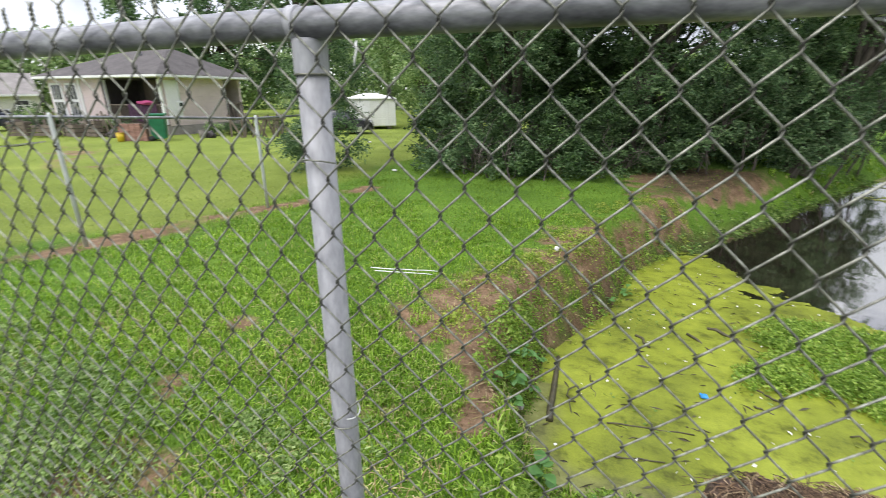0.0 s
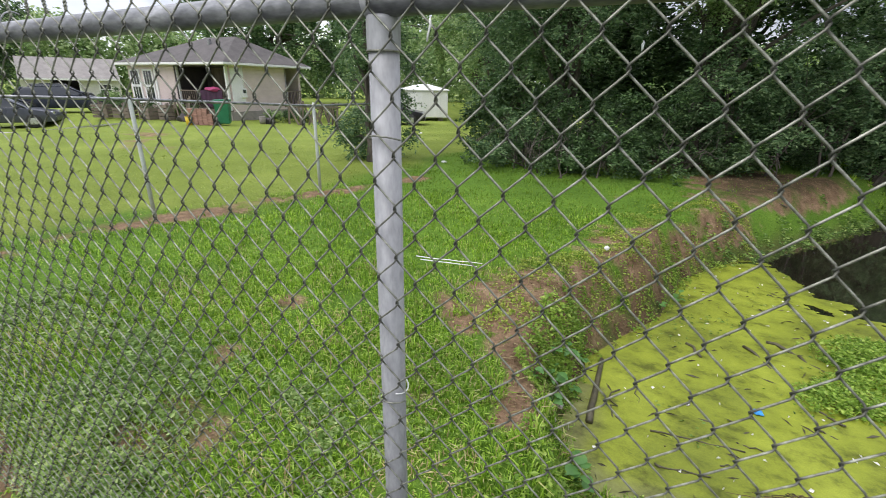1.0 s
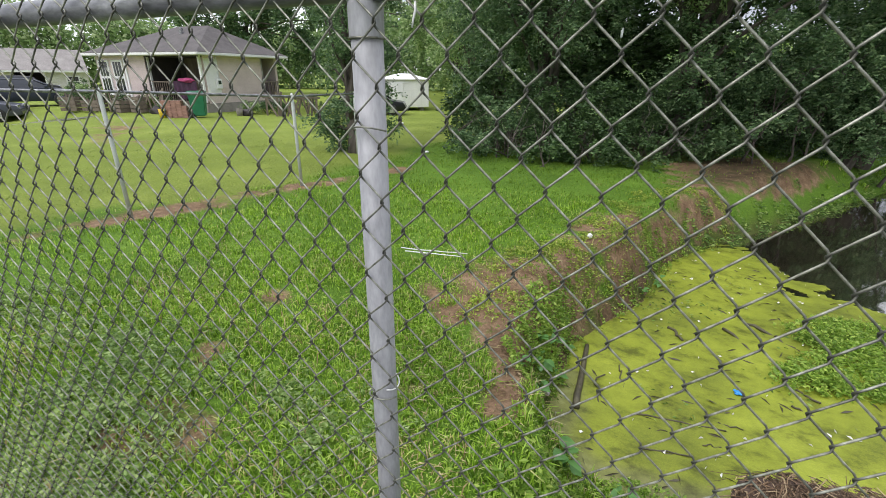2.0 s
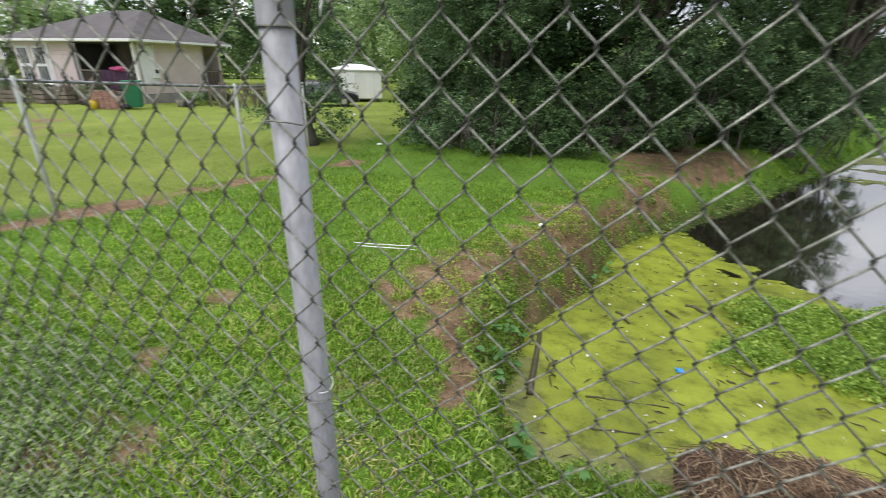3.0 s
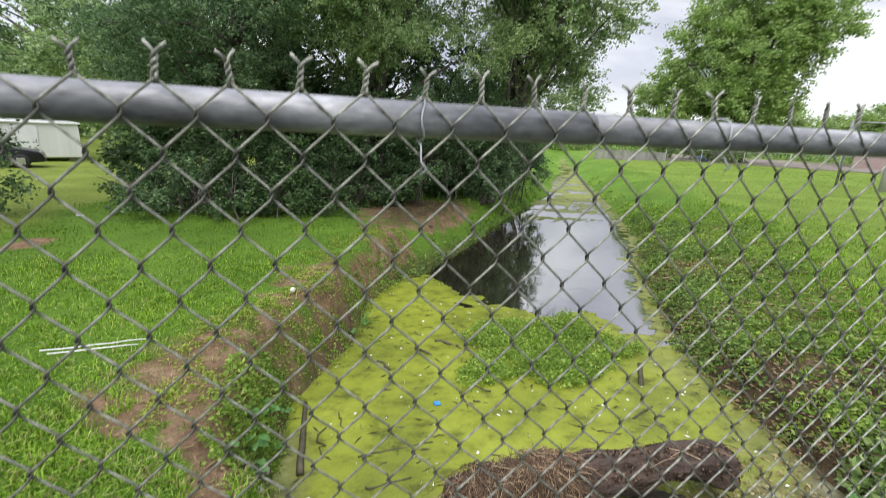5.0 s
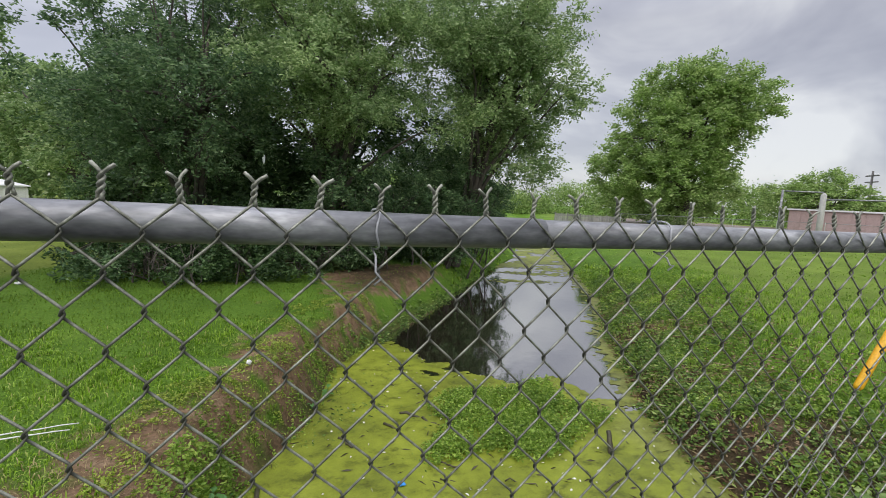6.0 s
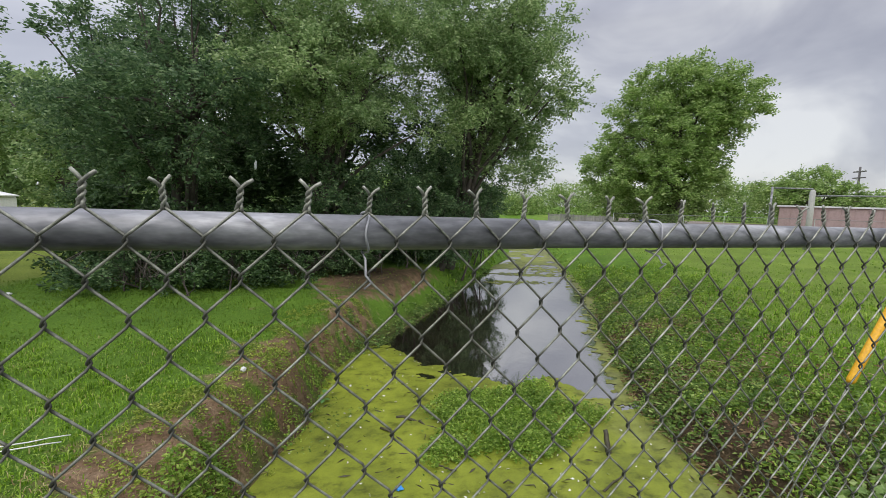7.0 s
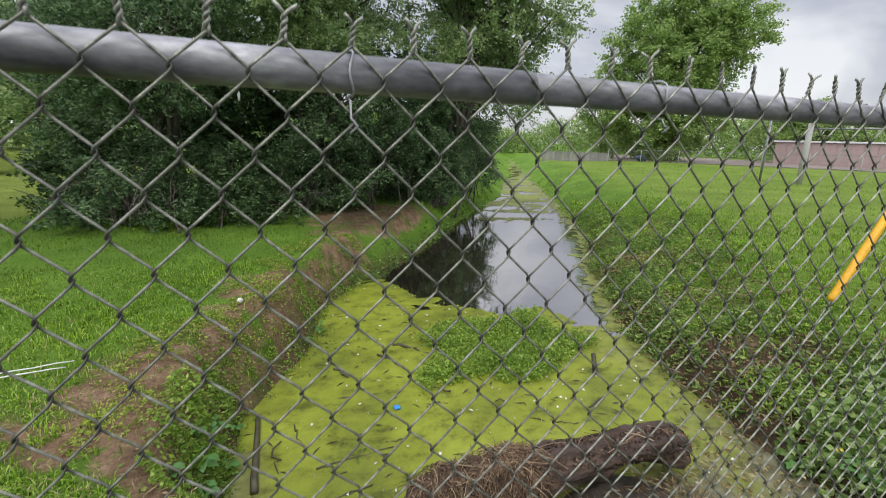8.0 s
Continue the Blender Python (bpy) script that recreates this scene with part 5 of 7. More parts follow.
M_CHIP = leaf_material("bark_flake", [(0.0, (0.03, 0.02, 0.014)), (0.6, (0.085, 0.055, 0.038)), (1.0, (0.2, 0.14, 0.10))], 0.0, 0.9)
M_TWIG = surface("wet_twig", [(0.3, (0.035, 0.03, 0.018)), (0.7, (0.09, 0.08, 0.04))], 20, 0.6, 0, 90, 0.5, 0.003)
M_PLASTIC = surface("white_plastic", [(0.3, (0.68, 0.68, 0.66)), (0.7, (0.8, 0.8, 0.78))], 8, 0.4, 0, 60, 0.1, 0.001)
M_GREYCUP = surface("clear_grey_plastic", [(0.3, (0.33, 0.36, 0.35)), (0.7, (0.45, 0.48, 0.47))], 12, 0.35, 0, 60, 0.15, 0.001)
M_BLUE = surface("blue_plastic", [(0.3, (0.02, 0.22, 0.6)), (0.7, (0.05, 0.3, 0.75))], 9, 0.4, 0, 60, 0.1, 0.001)


def rough_tube(points, radii, sides, rng, amount):
    v, f = tube_arrays(points, radii, sides)
    v = v + amount * np.stack([wave(v[:, 1] + v[:, 2], v[:, 0], 14, 1), wave(v[:, 0], v[:, 2], 17, 2), wave(v[:, 0], v[:, 1], 15, 3)], -1)
    return v, f


def build_log():
    """A rotten trunk on the waterline: its root end matted over, its other half hollowed from below."""
    rng = np.random.default_rng(44)
    log = thing("fallen_log", "dark rotten log in the duckweed matted with dry brown roots", "log", (1.7, 1.8, WATER_Z))
    o = np.array([1.7, 1.8, WATER_Z])
    cx = np.linspace(0.66, 2.92, 110)
    cy = np.interp(cx, [0.66, 1.2, 1.7, 2.3, 2.92], [1.80, 1.82, 1.84, 1.74, 1.66])
    cz = np.interp(cx, [0.66, 1.2, 1.6, 1.9, 2.3, 2.6, 2.92], [-0.66, -0.62, -0.58, -0.54, -0.49, -0.49, -0.53])
    r = np.interp(cx, [0.66, 0.70, 0.9, 1.4, 1.6, 2.0, 2.5, 2.80, 2.87, 2.92], [0.15, 0.21, 0.24, 0.22, 0.17, 0.14, 0.155, 0.15, 0.11, 0.02])
    v, f = tube_arrays(np.stack([cx, cy, cz], -1), r, 36)
    mid = np.stack([v[:, 0], np.interp(v[:, 0], cx, cy), np.interp(v[:, 0], cx, cz)], -1)
    ang = np.arctan2(v[:, 2] - mid[:, 2], v[:, 1] - mid[:, 1])
    k = 0.10 * np.sin(ang * 5 + 2 * np.sin(v[:, 0] * 3)) + 0.06 * np.sin(ang * 13 + v[:, 0] * 4) + 0.13 * wave(v[:, 0], ang, 6.0, 3) + 0.10 * wave(v[:, 0], ang, 19.0, 4) + 0.06 * wave(v[:, 0], ang * 3, 37.0, 5)
    # the rotted hollow that opens towards the bank, and a long crack over it
    off = np.mod(ang + np.pi + 2.25, 2 * np.pi) - np.pi
    hollow = np.exp(-((v[:, 0] - 2.42) / 0.22) ** 2) * np.exp(-(off / 0.75) ** 2)
    crack = np.exp(-((off - 0.95 + 0.25 * np.sin(v[:, 0] * 4)) / 0.12) ** 2) * smooth((v[:, 0] - 1.65) / 0.15) * smooth((2.75 - v[:, 0]) / 0.15)
    v = mid + (v - mid) * (1 + k - 0.75 * hollow - 0.16 * crack)[:, None]
    part_mesh("trunk", mesh_np("trunk", v - o, f, M_ROTTEN, True), log, "dark wet rotten bark")
    lp = np.array([(1.75, 1.62, -0.70), (1.95, 1.5, -0.66), (2.15, 1.43, -0.68), (2.35, 1.33, -0.72), (2.5, 1.3, -0.76)])
    v, f = rough_tube(lp, np.array([0.022, 0.02, 0.018, 0.014, 0.008]), 8, rng, 0.006)
    part_mesh("limb", mesh_np("limb", v - o, f, M_ROTTEN, True), log, "grey broken limb")
    items = []
    # roots that trail over the near flank in uneven hanks
    hank = rng.uniform(0.64, 1.5, 46)
    for q in range(1500):
        h = rng.integers(46)
        x0 = np.clip(hank[h] + rng.normal() * 0.035, 0.62, 1.68)
        cyk, czk, rk = np.interp(x0, cx, cy), np.interp(x0, cx, cz), np.interp(x0, cx, r)
        n = 7
        a = rng.uniform(-0.7, 1.2) + np.linspace(0, rng.uniform(0.25, 0.9), n)
        grow = 1.06 + 0.10 * math.sin(h * 2.4) + rng.uniform(0, 0.16) + 0.05 * np.linspace(0, 1, n)
        sway = rng.normal() * 0.11 * np.linspace(0, 1, n) ** 1.3 + 0.02 * np.sin(np.linspace(0, rng.uniform(2, 7), n) + q)
        pts = np.stack([x0 + sway + rng.normal(size=n) * 0.008, cyk - np.sin(np.minimum(a, 1.45)) * rk * grow, czk + np.cos(np.minimum(a, 1.45)) * rk * grow - np.maximum(a - 1.3, 0) * 0.35 + rng.normal(size=n) * 0.007], -1)
        pts[:, 2] = np.maximum(pts[:, 2], -0.82)
        items.append(tube_arrays(pts, np.linspace(0.0032, 0.0012, n) * rng.uniform(0.4, 1.7), 4, False))
    # loose straw and twigs strewn on top
    for q in range(620):
        x0 = rng.normal(1.3, 0.14) if q % 12 else rng.uniform(0.8, 2.85)
        cyk, czk, rk = np.interp(x0, cx, cy), np.interp(x0, cx, cz), np.interp(x0, cx, r)
        d = rng.normal(size=3) * np.array([0.07, 0.06, 0.025])
        p = np.array([x0, cyk - rng.uniform(-0.06, 0.14), czk + rk * 1.05 + rng.uniform(0, 0.03)])
        items.append(tube_arrays(np.stack([p - d, p + (0, 0, 0.015), p + d * 0.8]), rng.uniform(0.0012, 0.003), 4, False))
    v, f = join_arrays(items)
    tagged(part_mesh("root_mat", mesh_np("root_mat", v - o, f, M_ROOT), log, "matted dry reddish-brown roots"), kind="stuff")
    # rotten chips and soil crumbs clinging to the bare half
    n = 900
    x0 = rng.uniform(1.5, 2.85, n)
    a = rng.uniform(-1.0, 1.5, n)
    rk = np.interp(x0, cx, r) * 1.06
    c = np.stack([x0, np.interp(x0, cx, cy) - np.sin(a) * rk, np.interp(x0, cx, cz) + np.cos(a) * rk], -1)
    v, f = leaf_arrays(rng, c, 0.035, 0.02, 0.1, 0.2)
    tagged(part_mesh("loose_bark", mesh_np("loose_bark", v - o, f, M_CHIP), log, "crumbling brown bark flakes"), kind="stuff")


build_log()


def build_mud():
    """A low mud bank with rotten debris, on which the log rests; its black also paints the shade under the log."""
    rng = np.random.default_rng(46)
    nx, ny = 60, 26
    u, w = np.meshgrid(np.linspace(-1, 1, nx), np.linspace(-1, 1, ny))
    x, y = 2.15 + 0.75 * u, 1.55 + 0.27 * w
    rise = np.clip(1 - u ** 2 - w ** 2 + 0.35 * wave(x, y, 9, 91), 0, 1) ** 0.6
    z = WATER_Z - 0.05 + 0.10 * rise + 0.012 * wave(x, y, 31, 92) * (rise > 0)
    idx = np.arange(nx * ny).reshape(ny, nx)
    f = np.stack([idx[:-1, :-1], idx[:-1, 1:], idx[1:, 1:], idx[1:, :-1]], -1).reshape(-1, 4)
    mud = surface("shaded_mud", [(0.3, (0.014, 0.011, 0.008)), (0.55, (0.04, 0.03, 0.021)), (0.75, (0.10, 0.075, 0.05))], 9, 0.7, 0, 70, 0.8, 0.01)
    tagged(new("mud_bank", mesh_np("mud_bank", np.stack([x, y, z], -1).reshape(-1, 3), f, mud, True)), "wet mud under the rotten log, painted black for the shade there", "mud", kind="structure")
    n = 420
    px, py = rng.uniform(1.5, 2.85, n), rng.uniform(1.3, 1.62, n)
    c = np.stack([px, py, np.full(n, WATER_Z + 0.05)], -1)
    v, f = leaf_arrays(rng, c, 0.09, 0.009, 0.0, 0.9)
    tagged(new("mud_debris", mesh_np("mud_debris", v, f, M_LITTER)), "rotten twigs and stalks on the mud by the log", "debris", kind="stuff")


build_mud()


def stick(name, label, a, b, r, mat=M_TWIG, seed=1, category="stick", group="", bend=0.012):
    rng = np.random.default_rng(seed)
    a, b = np.array(a, float), np.array(b, float)
    u = np.linspace(0, 1, 7)[:, None]
    pts = a + (b - a) * u + rng.normal(size=(7, 3)) * np.linalg.norm(b - a) * bend
    v, f = tube_arrays(pts - a, r * np.linspace(1, 0.7, 7), 8)
    ob = new(name, mesh_np(name, v, f, mat, True))
    ob.location = a
    return tagged(ob, label, category, group)


stick("stick", "dark wet stick floating in the duckweed by the bank", (-0.33, 2.49, WATER_Z + 0.02), (-0.32, 3.42, WATER_Z + 0.03), 0.03, seed=2, bend=0.003)
stick("stick", "thin dark twig floating in the duckweed", (0.1, 2.62, WATER_Z + 0.01), (0.75, 2.66, WATER_Z + 0.012), 0.008, seed=3)
stick("stick", "thin dark twig floating in the duckweed", (0.15, 2.25, WATER_Z + 0.01), (0.5, 2.3, WATER_Z + 0.012), 0.007, seed=4)
stick("stick", "dark broken branch lying beside the island", (1.25, 4.55, WATER_Z + 0.012), (1.62, 4.2, WATER_Z + 0.012), 0.02, seed=5, bend=0.04)
stick("stick", "brown branch stub standing in the duckweed", (3.25, 3.1, WATER_Z - 0.05), (3.3, 3.25, WATER_Z + 0.2), 0.035, seed=6)
for k, (ax, ay, bx, by, sr) in enumerate([(1.01, 4.31, 1.17, 4.0, 0.024), (0.46, 4.15, 0.58, 3.92, 0.026), (0.14, 2.24, 0.38, 2.28, 0.012), (0.21, 2.48, 0.34, 2.5, 0.009), (1.37, 3.47, 1.52, 3.28, 0.02), (1.3, 3.16, 1.45, 3.12, 0.014),
                                       (0.71, 2.74, 0.89, 2.73, 0.01), (0.57, 2.45, 0.69, 2.47, 0.009), (-0.18, 2.99, -0.18, 2.58, 0.012), (0.76, 3.49, 0.93, 3.52, 0.008), (-0.02, 3.21, 0.04, 2.88, 0.01), (1.9, 3.0, 2.2, 2.85, 0.012), (2.3, 2.5, 2.5, 2.42, 0.01)]):
    stick("stick", "short dark rotten stick floating in the duckweed", (ax, ay, WATER_Z + 0.008), (bx, by, WATER_Z + 0.01), sr * 0.62, seed=100 + k, group="floating sticks", bend=0.04)
stick("stick", "thin dark twig floating in the duckweed", (2.75, 2.6, WATER_Z + 0.01), (3.1, 2.75, WATER_Z + 0.012), 0.012, seed=7)
stick("stick", "pale dead stick lying on the bare soil under the trees", (1.3, 9.0, float(ground_z(1.3, 9.0)) + 0.03), (2.3, 9.1, float(ground_z(2.3, 9.1)) + 0.05), 0.02, seed=8)
for k, (px0, py0, px1, py1) in enumerate([(-2.28, 3.31, -1.57, 3.38), (-2.21, 3.26, -1.59, 3.28)]):
    stick("plastic_pipe", "thin white plastic pipe lying on the grass", (px0, py0, float(ground_z(px0, py0)) + 0.06), (px1, py1, float(ground_z(px1, py1)) + 0.05), 0.006, M_PLASTIC, 20 + k, "pipe", "pipes on the lawn", 0.004)


def build_floating():
    rng = np.random.default_rng(8)
    n = 340
    x, y = scatter(rng, n, -0.5, 4.2, 1.6, 7.0, lambda x, y: (in_water(x, y) & (weed_cover(x, y) > 0.1)) * (0.35 + 0.65 * smooth((wave(x, y, 2.3, 51) + 0.2) / 0.6)))
    c = np.stack([x, y, np.full(len(x), WATER_Z + 0.012)], -1)
    v, f = leaf_arrays(rng, c, 0.105, 0.022, 0.0, 0.97)
    v[:, 2] = np.clip(v[:, 2], WATER_Z + 0.009, WATER_Z + 0.03)
    tagged(new("floating_twigs", mesh_np("floating_twigs", v, f, M_TWIG)), "dark twigs and rotten leaves in the duckweed", "debris", kind="stuff")
    x, y = scatter(rng, 5200, -0.5, 4.2, 1.6, 6.8, lambda x, y: (in_water(x, y) & (weed_cover(x, y) > 0.05)) * smooth((wave(x, y, 1.7, 53) + 0.6 * wave(x, y, 4.1, 54) + 0.4 * wave(x * 0.6, y * 1.6, 9.3, 58) - 0.35) / 0.6))
    c = np.stack([x, y, np.full(len(x), WATER_Z + 0.011)], -1)
    v, f = leaf_arrays(rng, c, 0.04, 0.02, 0.0, 0.9)
    v[:, 2] = np.clip(v[:, 2], WATER_Z + 0.009, WATER_Z + 0.03)
    tagged(new("floating_weed", mesh_np("floating_weed", v, f, M_WEED_DARK)), "dark drifting scraps of water weed in the duckweed", "debris", kind="stuff")
    x, y = scatter(rng, 460, -0.5, 4.2, 1.0, 7.0, lambda x, y: in_water(x, y) * (weed_cover(x, y) > 0.1) * 0.6)
    c = np.stack([x, y, np.full(len(x), WATER_Z + 0.014)], -1)
    v, f = leaf_arrays(rng, c, 0.04, 0.026, 0.0, 0.95)
    v[:, 2] = np.clip(v[:, 2], WATER_Z + 0.010, WATER_Z + 0.03)
    tagged(new("floating_scraps", mesh_np("floating_scraps", v, f, M_PLASTIC)), "small pale scraps floating in the duckweed", "debris", kind="stuff")
    x, y = scatter(rng, 1300, 1.9, 3.9, 0.6, 1.9, lambda x, y: in_water(x, y) * 1.0)
    c = np.stack([x, y, np.full(len(x), WATER_Z + 0.012)], -1)
    v, f = leaf_arrays(rng, c, 0.05, 0.028, 0.0, 0.95)
    v[:, 2] = np.clip(v[:, 2], WATER_Z + 0.010, WATER_Z + 0.03)
    tagged(new("floating_leaves", mesh_np("floating_leaves", v, f, M_STRAW)), "pale dead leaves floating by the log", "debris", kind="stuff")


build_floating()


def scrap(name, label, at, size, mat, seed, category="litter"):
    """A crumpled thin-walled scrap."""
    noise.seed_set(seed)
    bm = bmesh.new()
    bmesh.ops.create_icosphere(bm, subdivisions=3, radius=0.5)
    for vt in bm.verts:
        k = 1 + 0.55 * noise.noise(vt.co * 2.6 + Vector((seed, 0, 0))) + 0.2 * noise.noise(vt.co * 7)
        vt.co = Vector((vt.co.x * size[0], vt.co.y * size[1], vt.co.z * size[2])) * k
    ob = part(name, bm, mat, None, "", True)
    ob.location = at
    return tagged(ob, label, category)


M_FOAM = surface("dirty_foam", [(0.3, (0.27, 0.25, 0.24)), (0.7, (0.42, 0.39, 0.375))], 9, 0.7, 0, 60, 0.2, 0.002)
scrap("litter", "crumpled blue plastic scrap floating in the duckweed", (0.93, 3.19, WATER_Z + 0.02), (0.07, 0.06, 0.03), M_BLUE, 3)
scrap("litter", "crumpled white scrap lying on the bank soil", (-0.47, 4.48, float(ground_z(-0.47, 4.48)) + 0.045), (0.05, 0.04, 0.05), M_PLASTIC, 4)
scrap("litter", "crumpled white scrap caught in the bank weeds", (-0.56, 2.42, float(ground_z(-0.56, 2.42)) + 0.10), (0.045, 0.04, 0.06), M_FOAM, 5)
scrap("litter", "small white scrap at the water's edge", (-0.58, 2.24, float(ground_z(-0.58, 2.24)) + 0.08), (0.04, 0.04, 0.06), M_FOAM, 6)
scrap("litter", "white foam ball on top of the log", (1.48, 1.86, -0.385), (0.07, 0.06, 0.05), M_PLASTIC, 7)
scrap("litter", "crumpled white foam cup beside the log", (1.54, 1.5, -0.56), (0.095, 0.07, 0.07), M_FOAM, 8)
scrap("litter", "crushed pale can on the lawn by the shed", (-8.6, 16.0, float(ground_z(-8.6, 16.0)) + 0.04), (0.16, 0.1, 0.08), M_PLASTIC, 9)
scrap("litter", "pale scrap on the lawn near the thicket", (-4.6, 9.3, float(ground_z(-4.6, 9.3)) + 0.03), (0.1, 0.07, 0.06), M_PLASTIC, 10)
scrap("litter", "yellow plastic scrap in the bank weeds", (3.95, 1.15, float(ground_z(3.95, 1.15)) + 0.12), (0.05, 0.05, 0.04), surface("yellow_scrap", [(0.3, (0.7, 0.6, 0.06)), (0.7, (0.8, 0.72, 0.12))], 8, 0.4), 11)


def build_cup():
    cup = thing("plastic_cup", "crushed clear grey plastic cup lying in the weeds", "cup", (0.33, 1.30, -0.36))
    pts = [(0, 0, 0), (0, 0, 0.05), (0, 0, 0.11)]
    v, f = tube_arrays(pts, [0.035, 0.045, 0.055], 20)
    part_mesh("body", mesh_np("body", v, f, M_GREYCUP, True), cup)
    ring = [(0.055 * math.cos(a), 0.055 * math.sin(a), 0.11) for a in np.linspace(0, 2 * math.pi, 25)]
    tube_part("rim", ring, 0.004, M_GREYCUP, cup, "", 6)
    cup.location.z = float(ground_z(0.33, 1.30)) + 0.05
    cup.rotation_euler = (radians(35), radians(15), 0)


build_cup()


# ---- broad-leaved plants on the banks ----
def leaf_blade_mesh(mat):
    """One broad pointed leaf, cupped along its midrib."""
    prof = [(0.0, 0.01), (0.12, 0.26), (0.32, 0.42), (0.55, 0.38), (0.8, 0.2), (1.0, 0.01)]
    v, f = [], []
    for u, w in prof:
        z = 0.10 * math.sin(u * math.pi) - 0.12 * u * u
        v += [(-w, u, z + 0.10 * w), (0, u, z), (w, u, z + 0.10 * w)]
    for k in range(len(prof) - 1):
        q = 3 * k
        f += [(q, q + 1, q + 4, q + 3), (q + 1, q + 2, q + 5, q + 4)]
    return mesh_np("leaf", np.array(v), np.array(f), mat, True)


M_BROAD = leaf_material("broad_leaf", [(0.0, (0.10, 0.24, 0.07)), (0.6, (0.15, 0.32, 0.10)), (1.0, (0.22, 0.40, 0.15))], 0.4, 0.35)
BROAD_LEAF = leaf_blade_mesh(M_BROAD)


def broad_plant(x, y, n, size, seed, label):
    rng = random.Random(seed)
    z = float(np.maximum(ground_z(x, y), WATER_Z))
    plant = thing("broadleaf_weed", label, "plant", (x, y, z), "broad-leaved weeds")
    for k in range(n):
        a, h, r = k * 2.4 + rng.uniform(-0.4, 0.4), size * rng.uniform(0.5, 1.7), size * rng.uniform(0.15, 0.5)
        tip = (r * math.cos(a), r * math.sin(a), h)
        tube_part("stem", [(0, 0, -0.01), (tip[0] * 0.5, tip[1] * 0.5, h * 0.7), tip], 0.0025, M_BROAD, plant, "", 5)
        part_mesh("leaf", BROAD_LEAF, plant, "", pose(*tip, rng.uniform(-25, 20), rng.uniform(-15, 15), math.degrees(a) - 90) @ Matrix.Scale(size * rng.uniform(0.75, 1.25), 4))
    return plant


for k, (x, y, n, size) in enumerate([(-0.34, 1.68, 8, 0.10), (-0.64, 2.51, 9, 0.09), (-0.52, 2.75, 6, 0.07), (-0.75, 2.2, 6, 0.06), (0.05, 1.75, 6, 0.07), (-0.62, 2.36, 8, 0.07), (-0.6, 2.92, 8, 0.075), (-0.5, 3.2, 7, 0.06), (-0.68, 2.65, 7, 0.06), (-0.55, 2.1, 7, 0.065), (0.42, 5.2, 7, 0.07), (0.2, 4.75, 6, 0.06)]):
    broad_plant(x, y, n, size, 200 + k, "bright green broad-leaved weed growing on the ditch bank")
for k, (x, y, n, size) in enumerate([(2.75, 0.72, 9, 0.09), (3.15, 0.62, 9, 0.10), (3.5, 0.75, 9, 0.10), (3.85, 0.95, 9, 0.10), (2.45, 0.95, 6, 0.08), (3.75, 1.3, 7, 0.08)]):
    broad_plant(x, y, n, size, 220 + k, "pale green vine-like weed at the water's edge")


# ---- yard fences past the lawn ----
M_PALE_POST = surface("weathered_zinc_post", [(0.3, (0.44, 0.46, 0.43)), (0.7, (0.58, 0.60, 0.57))], 7, 0.6, 0.2, 140, 0.2, 0.0008)
def yard_fence(label, line, tops, mesh=True, group="yard fences", radius=0.025):
    a0 = line[0]
    fence = thing("yard_fence", label, "fence", (a0[0], a0[1], 0), group)
    o = np.array([a0[0], a0[1], 0.0])
    for (x, y), h in zip(line, tops):
        g = float(ground_z(x, y))
        tube_part("post", np.array([(x, y, g - 0.1), (x, y, (g + h) / 2), (x, y, h), (x, y, h + 0.03)]) - o, [radius, radius, radius, radius * 0.4], M_PALE_POST, fence, "galvanised steel post", 12)
    tube_part("top_rail", np.array([(x, y, h - 0.02) for (x, y), h in zip(line, tops)]) - o, 0.019, M_RAIL, fence, "", 10)
    if mesh:
        items = []
        for (p, h0), (q, h1) in zip(list(zip(line, tops))[:-1], list(zip(line, tops))[1:]):
            p, q = np.array(p, float), np.array(q, float)
            length = np.linalg.norm(q - p)
            n = int(length / 0.075)
            for k in range(-18, n):
                for way in (1, -1):
                    s0, s1 = (k, k + 18) if way == 1 else (k + 18, k)
                    c0, c1 = max(0, min(n, s0)), max(0, min(n, s1))
                    if c0 == c1 or s0 == s1:
                        continue
                    f0, f1 = (c0 - s0) / (s1 - s0), (c1 - s0) / (s1 - s0)
                    pa, pb = p + (q - p) * c0 / n, p + (q - p) * c1 / n
                    zlo, zhi = 0.05, (h0 + h1) / 2 - 0.03
                    A = np.array([pa[0], pa[1], zlo + (zhi - zlo) * f0])
                    B = np.array([pb[0], pb[1], zlo + (zhi - zlo) * f1])
                    items.append(tube_arrays(np.stack([A, B]) - o, 0.0014, 4, False))
        v, f = join_arrays(items)
        tagged(part_mesh("wire_mesh", mesh_np("wire_mesh", v, f, M_WIRE), fence), kind="stuff")
    return fence


yard_fence("low galvanised chain-link fence across the lawn", [(-7.1, 0.9), (-6.1, 3.1), (-5.11, 5.3), (-5.95, 8.4)], [1.64, 1.56, 1.44, 1.36], False)
yard_fence("grey chain-link fence on the far side of the field", [(30.0, 34.0), (32.0, 32.0), (34.1, 29.7), (36.2, 27.4), (38.1, 25.0), (40, 22.6), (42, 20.1), (44, 17.6), (48, 12)], [1.42, 1.45, 1.48, 1.5, 1.55, 1.6, 1.6, 1.6, 1.6], True)


